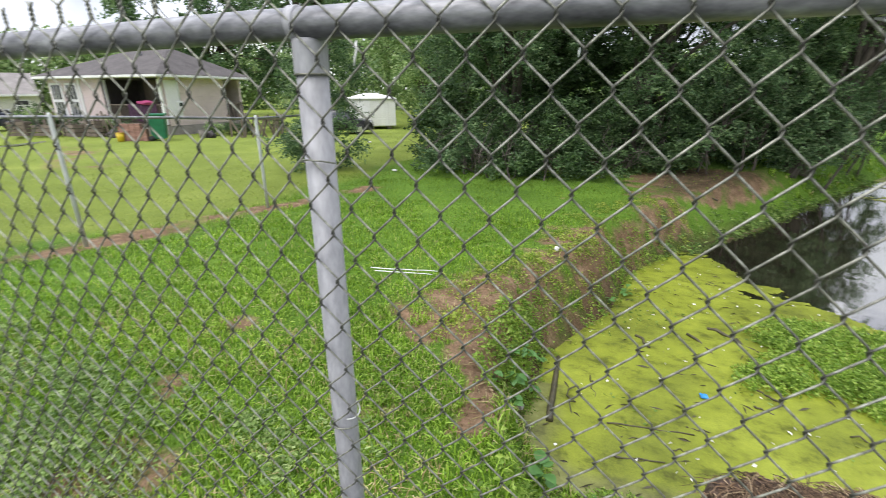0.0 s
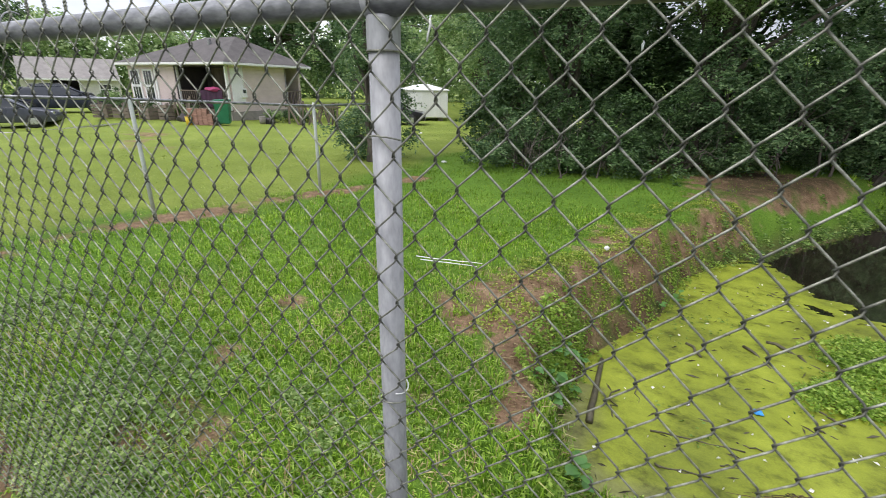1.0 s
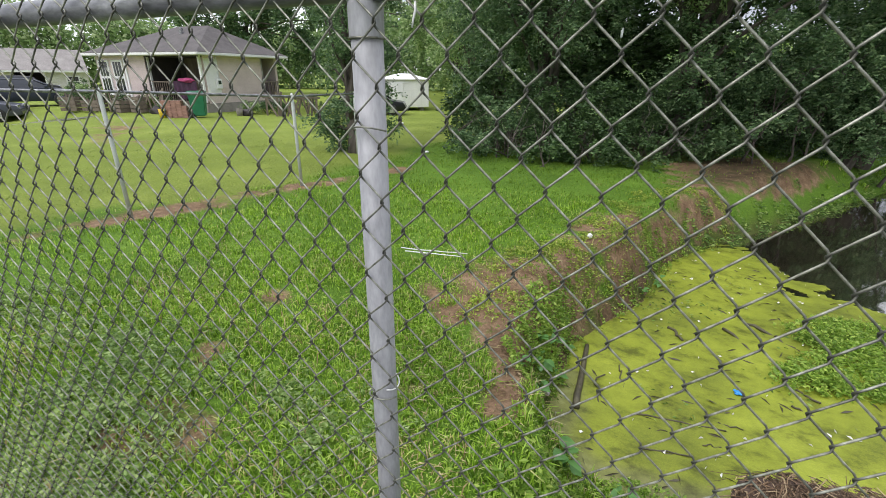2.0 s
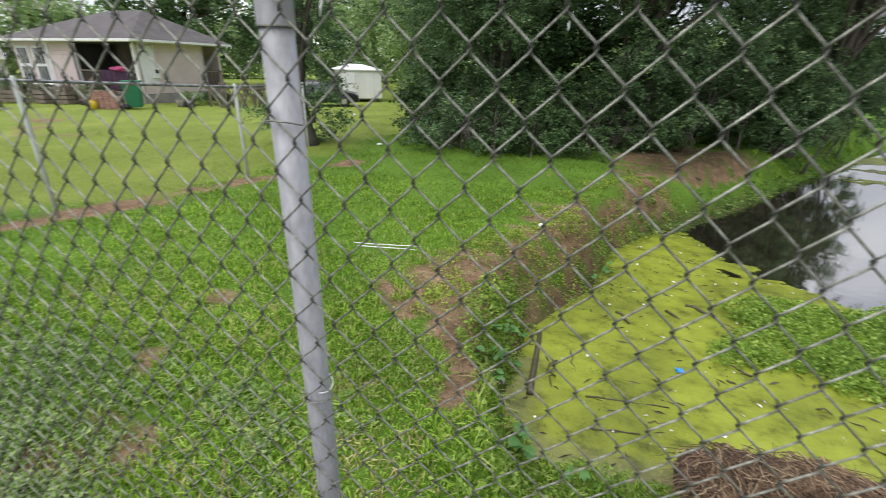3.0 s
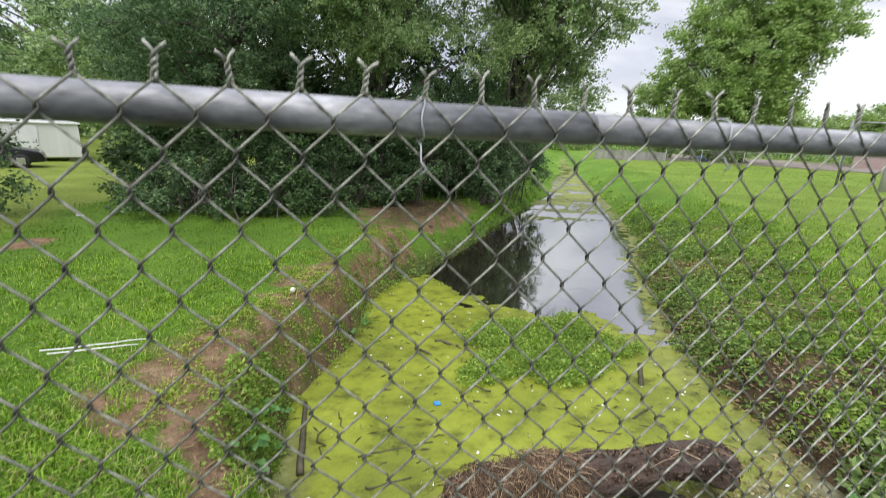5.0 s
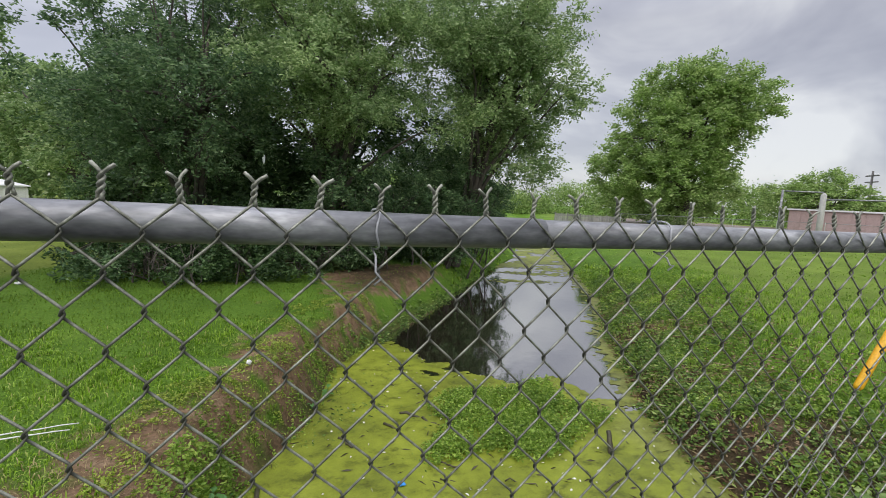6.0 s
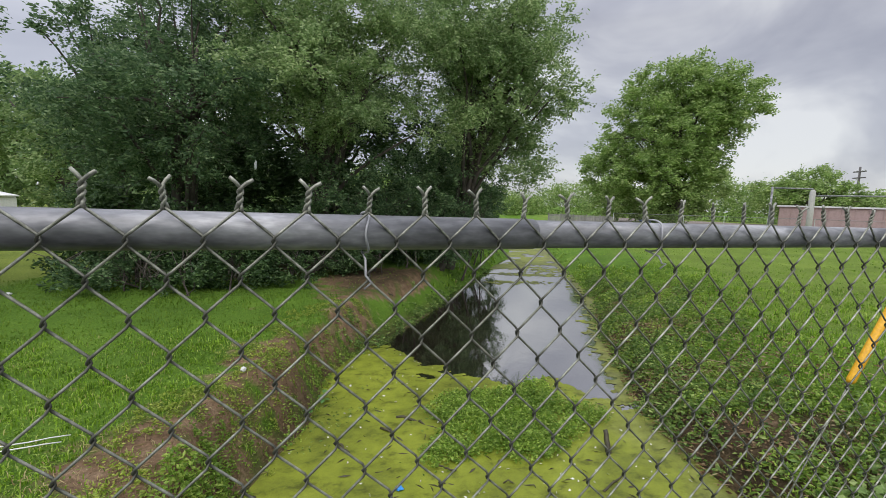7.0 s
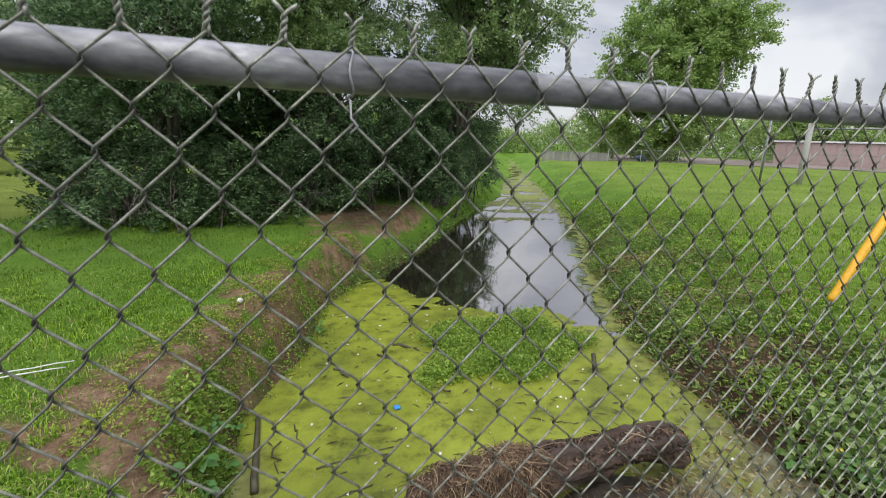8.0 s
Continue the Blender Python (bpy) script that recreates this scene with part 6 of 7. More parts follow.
def board_fence(label, line, h):
    """A run of close-boarded panels between posts."""
    m = surface("silvered_boards", [(0.3, (0.20, 0.19, 0.185)), (0.7, (0.33, 0.315, 0.305))], 3, 0.9, 0, 25, 0.5, 0.006, stretch=(1, 1, 0.2), vary=0.12)
    (x0, y0), (x1, y1) = line
    n, turn = 5, math.degrees(math.atan2(y1 - y0, x1 - x0))
    step = math.hypot(x1 - x0, y1 - y0) / n
    fence = thing("board_fence", label, "fence", (x0, y0, float(ground_z(x0, y0))), turn=turn)
    for k in range(n + 1):
        part("post", box((0.1, 0.1, h + 0.1), (k * step, 0.06, h / 2), 0.01), m, fence)
    for k in range(n):
        panel = part("panel", box((step - 0.02, 0.03, 0.09), ((k + 0.5) * step, 0.03, h * 0.8), 0.004), m, fence)
        for q in range(12):
            part("board", box((step / 12 - 0.02, 0.02, h - 0.05 - 0.03 * (q % 3)), (k * step + (q + 0.5) * step / 12, 0.0, h / 2), 0.003), m, panel)


board_fence("weathered grey close-boarded fence past the field", [(25.6, 38.4), (30.0, 34.0)], 1.1)


# ---- houses ----
def siding_material(name, stops, pitch):
    m = surface(name, stops, 1.5, 0.7, 0, 30, 0.2, 0.003)
    nt = m.node_tree
    bsdf = nt.nodes["Principled BSDF"]
    co = nt.nodes.new("ShaderNodeTexCoord")
    sep = nt.nodes.new("ShaderNodeSeparateXYZ")
    nt.links.new(co.outputs["Object"], sep.inputs["Vector"])
    mul = nt.nodes.new("ShaderNodeMath")
    mul.operation = "DIVIDE"
    mul.inputs[1].default_value = pitch
    nt.links.new(sep.outputs["Z"], mul.inputs[0])
    fr = nt.nodes.new("ShaderNodeMath")
    fr.operation = "FRACT"
    nt.links.new(mul.outputs[0], fr.inputs[0])
    nt.links.new(bump_node(nt, fr.outputs[0], 0.9, 0.02), bsdf.inputs["Normal"])
    return m


M_SIDING = siding_material("cream_siding", [(0.3, (0.60, 0.49, 0.48)), (0.7, (0.72, 0.60, 0.59))], 0.15)
M_SIDING_PALE = siding_material("pale_siding", [(0.3, (0.56, 0.54, 0.50)), (0.7, (0.68, 0.66, 0.62))], 0.18)
M_ROOF = surface("grey_shingle", [(0.3, (0.06, 0.053, 0.05)), (0.7, (0.12, 0.108, 0.103))], 2, 0.9, 0, 14, 0.6, 0.01)
M_ROOF_PALE = surface("pale_grey_shingle", [(0.3, (0.22, 0.20, 0.19)), (0.7, (0.32, 0.30, 0.28))], 2, 0.9, 0, 14, 0.6, 0.01)
M_WHITE = surface("white_paint", [(0.3, (0.72, 0.72, 0.72)), (0.7, (0.83, 0.83, 0.82))], 2, 0.55, 0, 40, 0.15, 0.002)
# dark surfaces, and the shade painted onto porch and carport walls
M_DARK = surface("dark_and_shade", [(0.3, (0.03, 0.026, 0.026)), (0.7, (0.07, 0.06, 0.06))], 3, 0.8)
M_BLOCK = surface("grey_block", [(0.3, (0.20, 0.18, 0.165)), (0.7, (0.31, 0.285, 0.26))], 4, 0.9, 0, 30, 0.6, 0.01)
M_PURPLE = surface("purple_cloth", [(0.3, (0.028, 0.012, 0.028)), (0.7, (0.075, 0.025, 0.062))], 5, 0.85)
M_PINK = surface("pink_cloth", [(0.3, (0.34, 0.04, 0.14)), (0.7, (0.48, 0.08, 0.22))], 5, 0.85)
M_CONCRETE = surface("pale_concrete", [(0.3, (0.38, 0.37, 0.35)), (0.7, (0.52, 0.51, 0.49))], 2, 0.85, 0, 30, 0.4, 0.006)
M_WOOD = surface("weathered_wood", [(0.3, (0.10, 0.08, 0.062)), (0.7, (0.215, 0.175, 0.14))], 5, 0.85, 0, 40, 0.5, 0.004, stretch=(1, 1, 0.2))
M_GLASS, _nt, _b = node_material("window_glass")
_b.inputs["Base Color"].default_value = (0.03, 0.035, 0.04, 1)
_b.inputs["Roughness"].default_value = 0.08
_b.inputs["Specular IOR Level"].default_value = 0.7


def window(parent, at, w, h, axis):
    """A framed window; axis 'x' lies along x on a wall that faces -y, 'y' along y on a wall that faces +x."""
    def rect(sw, sh, depth):
        return (sw, depth, sh) if axis == "x" else (depth, sw, sh)
    out = Vector((0, -1, 0)) if axis == "x" else Vector((1, 0, 0))
    win = part("window", box(rect(w + 0.14, h + 0.14, 0.06), Vector(at) + out * 0.0, 0.01), M_WHITE, parent, "white-framed window")
    for k in (-0.5, 0.5):
        pane = Vector(at) + out * 0.034 + Vector((0, 0, k * h * 0.52))
        part("pane", box(rect(w * 0.9, h * 0.44, 0.012), pane, 0.003), M_GLASS, win, "dark glass")
    sill = Vector(at) + out * 0.06 - Vector((0, 0, h / 2 + 0.09))
    part("sill", box(rect(w + 0.22, 0.05, 0.12), sill, 0.01), M_WHITE, win)
    return win


def hip_roof(x0, x1, y0, y1, z0, z1, thick=0.12, slide=0.0):
    """A hipped roof over the rectangle, its ridge along the longer side."""
    bm = bmesh.new()
    w, d = x1 - x0, y1 - y0
    if d >= w:
        r0, r1 = ((x0 + x1) / 2, y0 + w / 2 * 0.95, z1), ((x0 + x1) / 2, y1 - w / 2 * 0.95, z1)
    else:
        r0, r1 = (x0 + d / 2 * 0.95 + slide, (y0 + y1) / 2, z1), (x1 - d / 2 * 0.95 + slide, (y0 + y1) / 2, z1)
    c = [bm.verts.new(p) for p in ((x0, y0, z0), (x1, y0, z0), (x1, y1, z0), (x0, y1, z0))]
    b = [bm.verts.new((v.co.x, v.co.y, z0 - thick)) for v in c]
    a, e = bm.verts.new(r0), bm.verts.new(r1)
    if d >= w:
        fs = [(c[0], c[1], a), (c[1], c[2], e, a), (c[2], c[3], e), (c[3], c[0], a, e)]
    else:
        fs = [(c[0], c[1], e, a), (c[1], c[2], e), (c[2], c[3], a, e), (c[3], c[0], a)]
    for f in fs:
        bm.faces.new(f)
    for k in range(4):
        bm.faces.new((b[k], b[(k + 1) % 4], c[(k + 1) % 4], c[k]))
    bm.faces.new(b[::-1])
    bmesh.ops.recalc_face_normals(bm, faces=bm.faces[:])
    return bm


def build_house():
    h = thing("house", "single-storey cream house with a brown-grey hipped roof and a dark porch", "house", (-17.85, 14.95, 0.0))
    E = 2.50
    zc, hh = 0.4 + (E - 0.4) / 2, E - 0.4
    part("foundation", box((6.8, 4.95, 0.5), (-3.8, 2.92, 0.15)), M_BLOCK, h, "grey block foundation")
    part("wall", box((3.3, 0.16, hh), (-5.5, 0.48, zc)), M_SIDING, h)
    part("wall", box((0.16, 3.6, hh), (-0.48, 2.44, zc)), M_SIDING, h)
    # recessed porch walls take a dark colour in place of shade
    part("wall", box((0.16, 1.75, hh), (-3.85, 1.3, zc)), M_DARK, h, "porch wall painted dark for the porch's shade")
    part("wall", box((3.3, 0.16, hh), (-2.2, 2.25, zc)), M_DARK, h, "porch wall painted dark for the porch's shade")
    part("wall", box((0.16, 5.0, hh), (-7.2, 2.9, zc)), M_SIDING, h)
    part("wall", box((6.6, 0.16, hh), (-3.8, 5.4, zc)), M_SIDING, h)
    part("wall", box((2.4, 0.14, hh), (-1.7, 4.3, zc)), M_DARK, h, "rear porch wall painted dark for its shade")
    part("porch_floor", box((3.4, 1.8, 0.12), (-2.15, 1.3, 0.44), 0.01), M_WOOD, h, "worn wooden porch floor")
    part("porch_ceiling", box((3.4, 1.8, 0.05), (-2.15, 1.3, E - 0.07)), M_DARK, h, "porch ceiling painted dark for its shade")
    part("roof", hip_roof(-7.6, 0.0, 0.0, 5.8, E + 0.1, 3.9, 0.1, 0.6), M_ROOF, h, "brown-grey shingle roof")
    for at, size in (((-3.8, -0.014, E + 0.03), (7.64, 0.03, 0.10)), ((0.014, 2.9, E + 0.03), (0.03, 5.85, 0.10)), ((-7.614, 2.9, E + 0.03), (0.03, 5.8, 0.10))):
        part("fascia", box(size, at, 0.004), M_WHITE, h, "white fascia board")
    part("soffit", box((7.5, 5.7, 0.03), (-3.8, 2.9, E - 0.03)), M_WHITE, h)
    for x, y in ((-0.5, 0.5),):
        part("porch_post", box((0.11, 0.11, E - 0.45), (x, y, 0.45 + (E - 0.45) / 2), 0.01), M_WHITE, h)
    door = part("door", box((0.85, 0.06, 1.95), (-2.9, 2.14, 1.48), 0.01), M_WOOD, h, "dark wooden front door")
    part("handle", box((0.03, 0.05, 0.12), (-2.55, 2.09, 1.4), 0.008), M_RAIL, door)
    window(h, (-1.4, 2.13, 1.6), 0.8, 0.95, "x")
    window(h, (-2.1, 2.13, 1.7), 0.45, 0.8, "x")
    rail = part("porch_railing", box((3.2, 0.05, 0.06), (-2.15, 0.5, 1.32), 0.01), M_WOOD, h, "dark porch railing")
    for k in range(22):
        part("baluster", box((0.03, 0.03, 0.86), (-3.65 + k * 0.14, 0.5, 0.9)), M_WOOD, rail)
    for x in (-6.75, -5.75):
        window(h, (x, 0.38, 1.5), 0.62, 1.45, "x")
    for x in (-6.75, -5.75):
        for dx in (-0.1, 0.1):
            part("mullion", box((0.025, 0.02, 1.36), (x + dx, 0.335, 1.5), 0.003), M_WHITE, h, "white window bar")
    part("corner_board", box((0.12, 0.1, hh), (-5.2, 0.39, zc), 0.01), M_WHITE, h)
    part("porch_post", box((0.11, 0.11, E - 0.45), (-3.78, 0.5, 0.45 + (E - 0.45) / 2), 0.01), M_WHITE, h)
    part("wall_panel", box((0.02, 0.75, hh - 0.5), (-0.385, 1.0, zc + 0.1), 0.004), M_WHITE, h, "pale boarded-up side door")
    unit = part("meter_box", box((0.12, 0.3, 0.42), (-0.34, 1.25, 1.25), 0.02), M_WHITE, h, "white electric meter box")
    part("dial", box((0.04, 0.16, 0.16), (-0.27, 1.25, 1.32), 0.02), M_GLASS, unit)
    tube_part("conduit", [(-0.36, 1.32, 1.4), (-0.36, 1.32, 2.45)], 0.03, M_WHITE, h, "", 8)
    part("corner_board", box((0.1, 0.1, hh), (-0.45, 4.22, zc), 0.01), M_WHITE, h)
    for k in range(5):
        part("rear_rail", box((0.05, 0.05, 0.85), (-0.5, 4.4 + k * 0.25, 0.85)), M_WOOD, h, "dark rear porch rail")
    part("rear_rail", box((0.06, 1.2, 0.06), (-0.5, 4.85, 1.3)), M_WOOD, h, "dark rear porch rail")
    part("roof_vent", box((0.14, 0.14, 0.4), (-3.0, 2.0, 3.55), 0.02), M_RAIL, h, "roof vent pipe")
    part("porch_step", box((1.1, 0.35, 0.2), (-2.9, 0.2, 0.08), 0.015), M_CONCRETE, h, "concrete porch step")
    return h


build_house()


def drape(name, label, at, w, d, hgt, mat, seed):
    """Folded cloth hung over a rail."""
    rng = np.random.default_rng(seed)
    nx, nz = 24, 10
    u, k = np.meshgrid(np.linspace(-0.5, 0.5, nx), np.linspace(0, 1, nz))
    z = -k * hgt * (0.85 + 0.15 * np.sin(u * 9 + seed))
    y = -d * (0.3 + 0.5 * k) - 0.035 * np.sin(u * 34 + seed) * (0.4 + k)
    v = np.stack([u * w, y, z], -1).reshape(-1, 3)
    idx = np.arange(nx * nz).reshape(nz, nx)
    f = np.stack([idx[:-1, :-1], idx[:-1, 1:], idx[1:, 1:], idx[1:, :-1]], -1).reshape(-1, 4)
    v2 = v + np.array([0, 0.012, 0])
    vv, ff = join_arrays([(v, f), (v2, f[:, ::-1])])
    ob = new(name, mesh_np(name, vv, ff, mat, True))
    ob.location = at
    return tagged(ob, label, "cloth")


drape("hanging_cloth", "dark purple cloth hung over the porch railing", (-19.55, 15.42, 1.36), 1.7, 0.06, 0.8, M_PURPLE, 2)
scrap("cloth_bundle", "crumpled bright pink cloth heaped on the porch railing", (-19.3, 15.42, 1.40), (0.8, 0.26, 0.2), M_PINK, 33, "cloth")


def build_garage():
    g = thing("neighbouring_house", "low pale house with a grey gabled roof and a carport", "house", (-51.05, 26.4, -0.1), turn=63)
    L, D, E, R = 7.3, 5.4, 1.80, 3.62
    part("wall", box((L * 0.42, 0.16, E), (L * 0.28, -D / 2 + 0.4, E / 2)), M_SIDING_PALE, g)
    part("wall", box((L * 0.26, 0.16, E), (-L * 0.36, -D / 2 + 0.4, E / 2)), M_SIDING_PALE, g)
    # the carport's shade is painted as a dark back wall
    part("wall", box((L - 0.4, 0.16, E), (0, D / 2 - 0.4, E / 2)), M_DARK, g)
    for s in (-1, 1):
        part("wall", box((0.16, D - 0.8, E + 0.5), (s * (L / 2 - 0.2), 0, (E + 0.5) / 2)), M_SIDING_PALE, g)
    bm = bmesh.new()
    pts = [(-L / 2, -D / 2, E), (-L / 2, 0, R), (-L / 2, D / 2, E), (L / 2, -D / 2, E), (L / 2, 0, R), (L / 2, D / 2, E)]
    lo = [bm.verts.new(p) for p in pts]
    hi = [bm.verts.new((x, y, z + 0.12)) for x, y, z in pts]
    for a, b in ((0, 1), (1, 2)):
        bm.faces.new((lo[a], lo[b], lo[b + 3], lo[a + 3]))
        bm.faces.new((hi[a + 3], hi[b + 3], hi[b], hi[a]))
        for e in (0, 3):
            bm.faces.new((lo[a + e], lo[b + e], hi[b + e], hi[a + e]))
    for a in (0, 2):
        bm.faces.new((lo[a], lo[a + 3], hi[a + 3], hi[a]))
    bmesh.ops.recalc_face_normals(bm, faces=bm.faces[:])
    part("roof", bm, M_ROOF_PALE, g, "pale grey shingle roof")
    part("fascia", box((L, 0.04, 0.16), (0, -D / 2 - 0.03, E + 0.03), 0.004), M_WHITE, g, "white fascia board")
    part("gable", box((0.1, D * 0.5, 0.55), (-L / 2 + 0.12, 0, E + 0.3)), M_SIDING, g)
    for x in (-L * 0.22, L * 0.07):
        part("carport_post", box((0.12, 0.12, E), (x, -D / 2 + 0.3, E / 2), 0.01), M_WHITE, g)
    window(g, (L * 0.33, -D / 2 + 0.3, 1.0), 0.9, 0.8, "x")
    return g


build_garage()


def build_shed():
    s = thing("shed", "white clapboard shed with a faceted white roof", "shed", (-15.05, 29.3, 0.0), turn=28)
    s.location.z = float(ground_z(-15.05, 29.3))
    w, d, e = 3.3, 2.6, 1.75
    part("body", box((w - 0.06, d - 0.06, e), (0, 0, 0.22 + e / 2), 0.02), M_WHITE, s)
    me_front = bpy.data.meshes.new("board")
    bm = box((w, 0.02, 0.115), (0, 0, 0), 0.0, Matrix.Rotation(radians(6), 4, "X"))
    bm.to_mesh(me_front)
    bm.free()
    me_front.materials.append(M_WHITE)
    me_side = bpy.data.meshes.new("board")
    bm = box((0.02, d, 0.115), (0, 0, 0), 0.0, Matrix.Rotation(radians(6), 4, "Y"))
    bm.to_mesh(me_side)
    bm.free()
    me_side.materials.append(M_WHITE)
    n = int(e / 0.12)
    for k in range(n):
        z = 0.28 + k * 0.12
        part_mesh("board", me_front, s, "", Matrix.Translation((0, -d / 2 + 0.02, z)))
        part_mesh("board", me_side, s, "", Matrix.Translation((w / 2 - 0.02, 0, z)))
    part("roof", hip_roof(-w / 2 - 0.1, w / 2 + 0.1, -d / 2 - 0.1, d / 2 + 0.1, e + 0.28, e + 0.62, 0.06), M_WHITE, s, "white metal roof")
    door = part("door", box((0.85, 0.05, 1.55), (-0.5, -d / 2 - 0.02, 1.05), 0.01), M_WHITE, s, "white plank door")
    part("handle", box((0.03, 0.04, 0.14), (-0.17, -d / 2 - 0.06, 1.05), 0.005), M_DARK, door)
    for x in (-1.2, 0, 1.2):
        for y in (-0.9, 0.9):
            part("pier", box((0.3, 0.3, 0.3), (x, y, 0.08), 0.01), M_BLOCK, s)


build_shed()


# ---- cars ----
M_RUBBER = surface("tyre_rubber", [(0.3, (0.02, 0.02, 0.02)), (0.7, (0.035, 0.035, 0.035))], 9, 0.85)
M_CHROME = surface("bright_metal", [(0.3, (0.5, 0.5, 0.52)), (0.7, (0.65, 0.65, 0.67))], 9, 0.3, 0.9)


def car(label, at, turn, paint_stops, length=4.5, seed=0, tall=1.42):
    paint = surface("car_paint", paint_stops, 2, 0.3, 0.3, 60, 0.05, 0.001)
    c = thing("car", label, "car", at, turn=turn)
    w = 1.75
    prof = [(-0.5, 0.32), (-0.5, 0.62), (-0.47, 0.86), (-0.3, 0.93), (0.16, 0.95), (0.30, 0.88), (0.47, 0.74), (0.5, 0.58), (0.5, 0.3), (0.40, 0.26), (-0.4, 0.26)]
    roof = [(-0.44, 0.90), (-0.33, tall - 0.06), (-0.22, tall), (0.02, tall), (0.10, tall - 0.07), (0.27, 0.90)]

    def slab(pts, half, inset):
        bm = bmesh.new()
        sides = []
        for s in (-1, 1):
            sides.append([bm.verts.new((x * length, s * (half - inset * max(0.0, (z - 0.9) / (tall - 0.9))), z)) for x, z in pts])
        bm.faces.new(sides[0])
        bm.faces.new(sides[1][::-1])
        for k in range(len(pts)):
            j = (k + 1) % len(pts)
            bm.faces.new((sides[0][j], sides[0][k], sides[1][k], sides[1][j]))
        bmesh.ops.recalc_face_normals(bm, faces=bm.faces[:])
        bmesh.ops.bevel(bm, geom=bm.edges[:], offset=0.035, segments=2, affect="EDGES", profile=0.6)
        return bm

    part("body", slab(prof, w / 2, 0), paint, c, "", True)
    cabin = part("cabin", slab(roof, w / 2 - 0.06, 0.16), M_GLASS, c, "dark glass cabin", True)
    part("roof_panel", box((length * 0.26, w - 0.42, 0.05), (-0.1 * length, 0, tall), 0.02), paint, cabin, "", True)
    for x in (-0.44, -0.1, 0.265):
        for s in (-1, 1):
            z0, z1 = 0.92, tall - 0.03
            dx = {-0.44: 0.10, -0.1: 0.0, 0.265: -0.165}[x]
            tube_part("pillar", [(x * length, s * (w / 2 - 0.06), z0), ((x + dx) * length, s * (w / 2 - 0.2), z1)], 0.035, paint, cabin, "", 8)
    for x in (-0.31, 0.31):
        for s in (-1, 1):
            ring = [(x * length, s * (w / 2 - 0.12), 0.32), (x * length, s * (w / 2 - 0.09), 0.32), (x * length, s * (w / 2 + 0.01), 0.32), (x * length, s * (w / 2 + 0.03), 0.32)]
            wheel = tube_part("wheel", ring, [0.27, 0.32, 0.32, 0.27], M_RUBBER, c, "black tyre", 24)
            part("rim", box((0.30, 0.03, 0.30), (x * length, s * (w / 2 + 0.035), 0.32), 0.012), M_CHROME, wheel, "alloy rim")
    for s in (-1, 1):
        part("headlight", box((0.1, 0.36, 0.13), (0.478 * length, s * 0.62, 0.7), 0.03), M_CHROME, c)
        part("tail_light", box((0.06, 0.3, 0.14), (-0.487 * length, s * 0.66, 0.78), 0.02), surface("red_lens", [(0.3, (0.4, 0.02, 0.02)), (0.7, (0.5, 0.03, 0.03))], 6, 0.3), c)
        part("mirror", box((0.14, 0.16, 0.12), (0.2 * length, s * (w / 2 + 0.06), 0.98), 0.03), paint, c)
        part("door_handle", box((0.16, 0.03, 0.03), (-0.02 * length, s * (w / 2 + 0.01), 0.8), 0.008), M_CHROME, c)
    part("bumper", box((0.12, w - 0.1, 0.2), (0.495 * length, 0, 0.42), 0.04), paint, c)
    return c


def gz(x, y):
    return float(ground_z(x, y))


car("dark grey car parked on the driveway", (-28.9, 11.2, gz(-28.9, 11.2)), 52, [(0.3, (0.05, 0.055, 0.07)), (0.7, (0.08, 0.085, 0.10))])
car("black car parked beside the white shed", (-14.9, 24.5, gz(-14.9, 24.5)), 24, [(0.3, (0.012, 0.012, 0.014)), (0.7, (0.02, 0.02, 0.023))], 4.2)
car("dark car parked under the carport", (-41.5, 20.3, gz(-41.5, 20.3)), 60, [(0.3, (0.03, 0.03, 0.035)), (0.7, (0.05, 0.05, 0.055))], 4.3)


car("dark blue car parked among the shrubs beside the house", (-30.2, 14.6, gz(-30.2, 14.6)), 62, [(0.3, (0.018, 0.022, 0.035)), (0.7, (0.03, 0.036, 0.055))], 4.4, tall=1.36)


# ---- things in front of the house ----
def build_bin():
    m = surface("green_plastic", [(0.3, (0.01, 0.13, 0.065)), (0.7, (0.02, 0.18, 0.09))], 4, 0.45)
    b = thing("wheelie_bin", "green plastic wheeled rubbish bin on the lawn", "bin", (-16.9, 13.75, gz(-16.9, 13.75)), turn=40)
    bm = bmesh.new()
    lo = [bm.verts.new((x * 0.24, y * 0.26, 0.08)) for x, y in ((-1, -1), (1, -1), (1, 1), (-1, 1))]
    hi = [bm.verts.new((x * 0.30, y * 0.34, 0.98)) for x, y in ((-1, -1), (1, -1), (1, 1), (-1, 1))]
    bm.faces.new(lo[::-1])
    bm.faces.new(hi)
    for k in range(4):
        bm.faces.new((lo[k], lo[(k + 1) % 4], hi[(k + 1) % 4], hi[k]))
    bmesh.ops.bevel(bm, geom=bm.edges[:], offset=0.03, segments=2, affect="EDGES")
    part("body", bm, m, b)
    part("lid", box((0.64, 0.74, 0.07), (0, 0, 1.02), 0.025), m, b)
    part("handle", box((0.04, 0.5, 0.04), (-0.36, 0, 0.96), 0.012), m, b)
    for s in (-1, 1):
        tube_part("wheel", [(-0.26, s * 0.22, 0.11), (-0.26, s * 0.28, 0.11)], 0.11, M_RUBBER, b, "", 16)


build_bin()


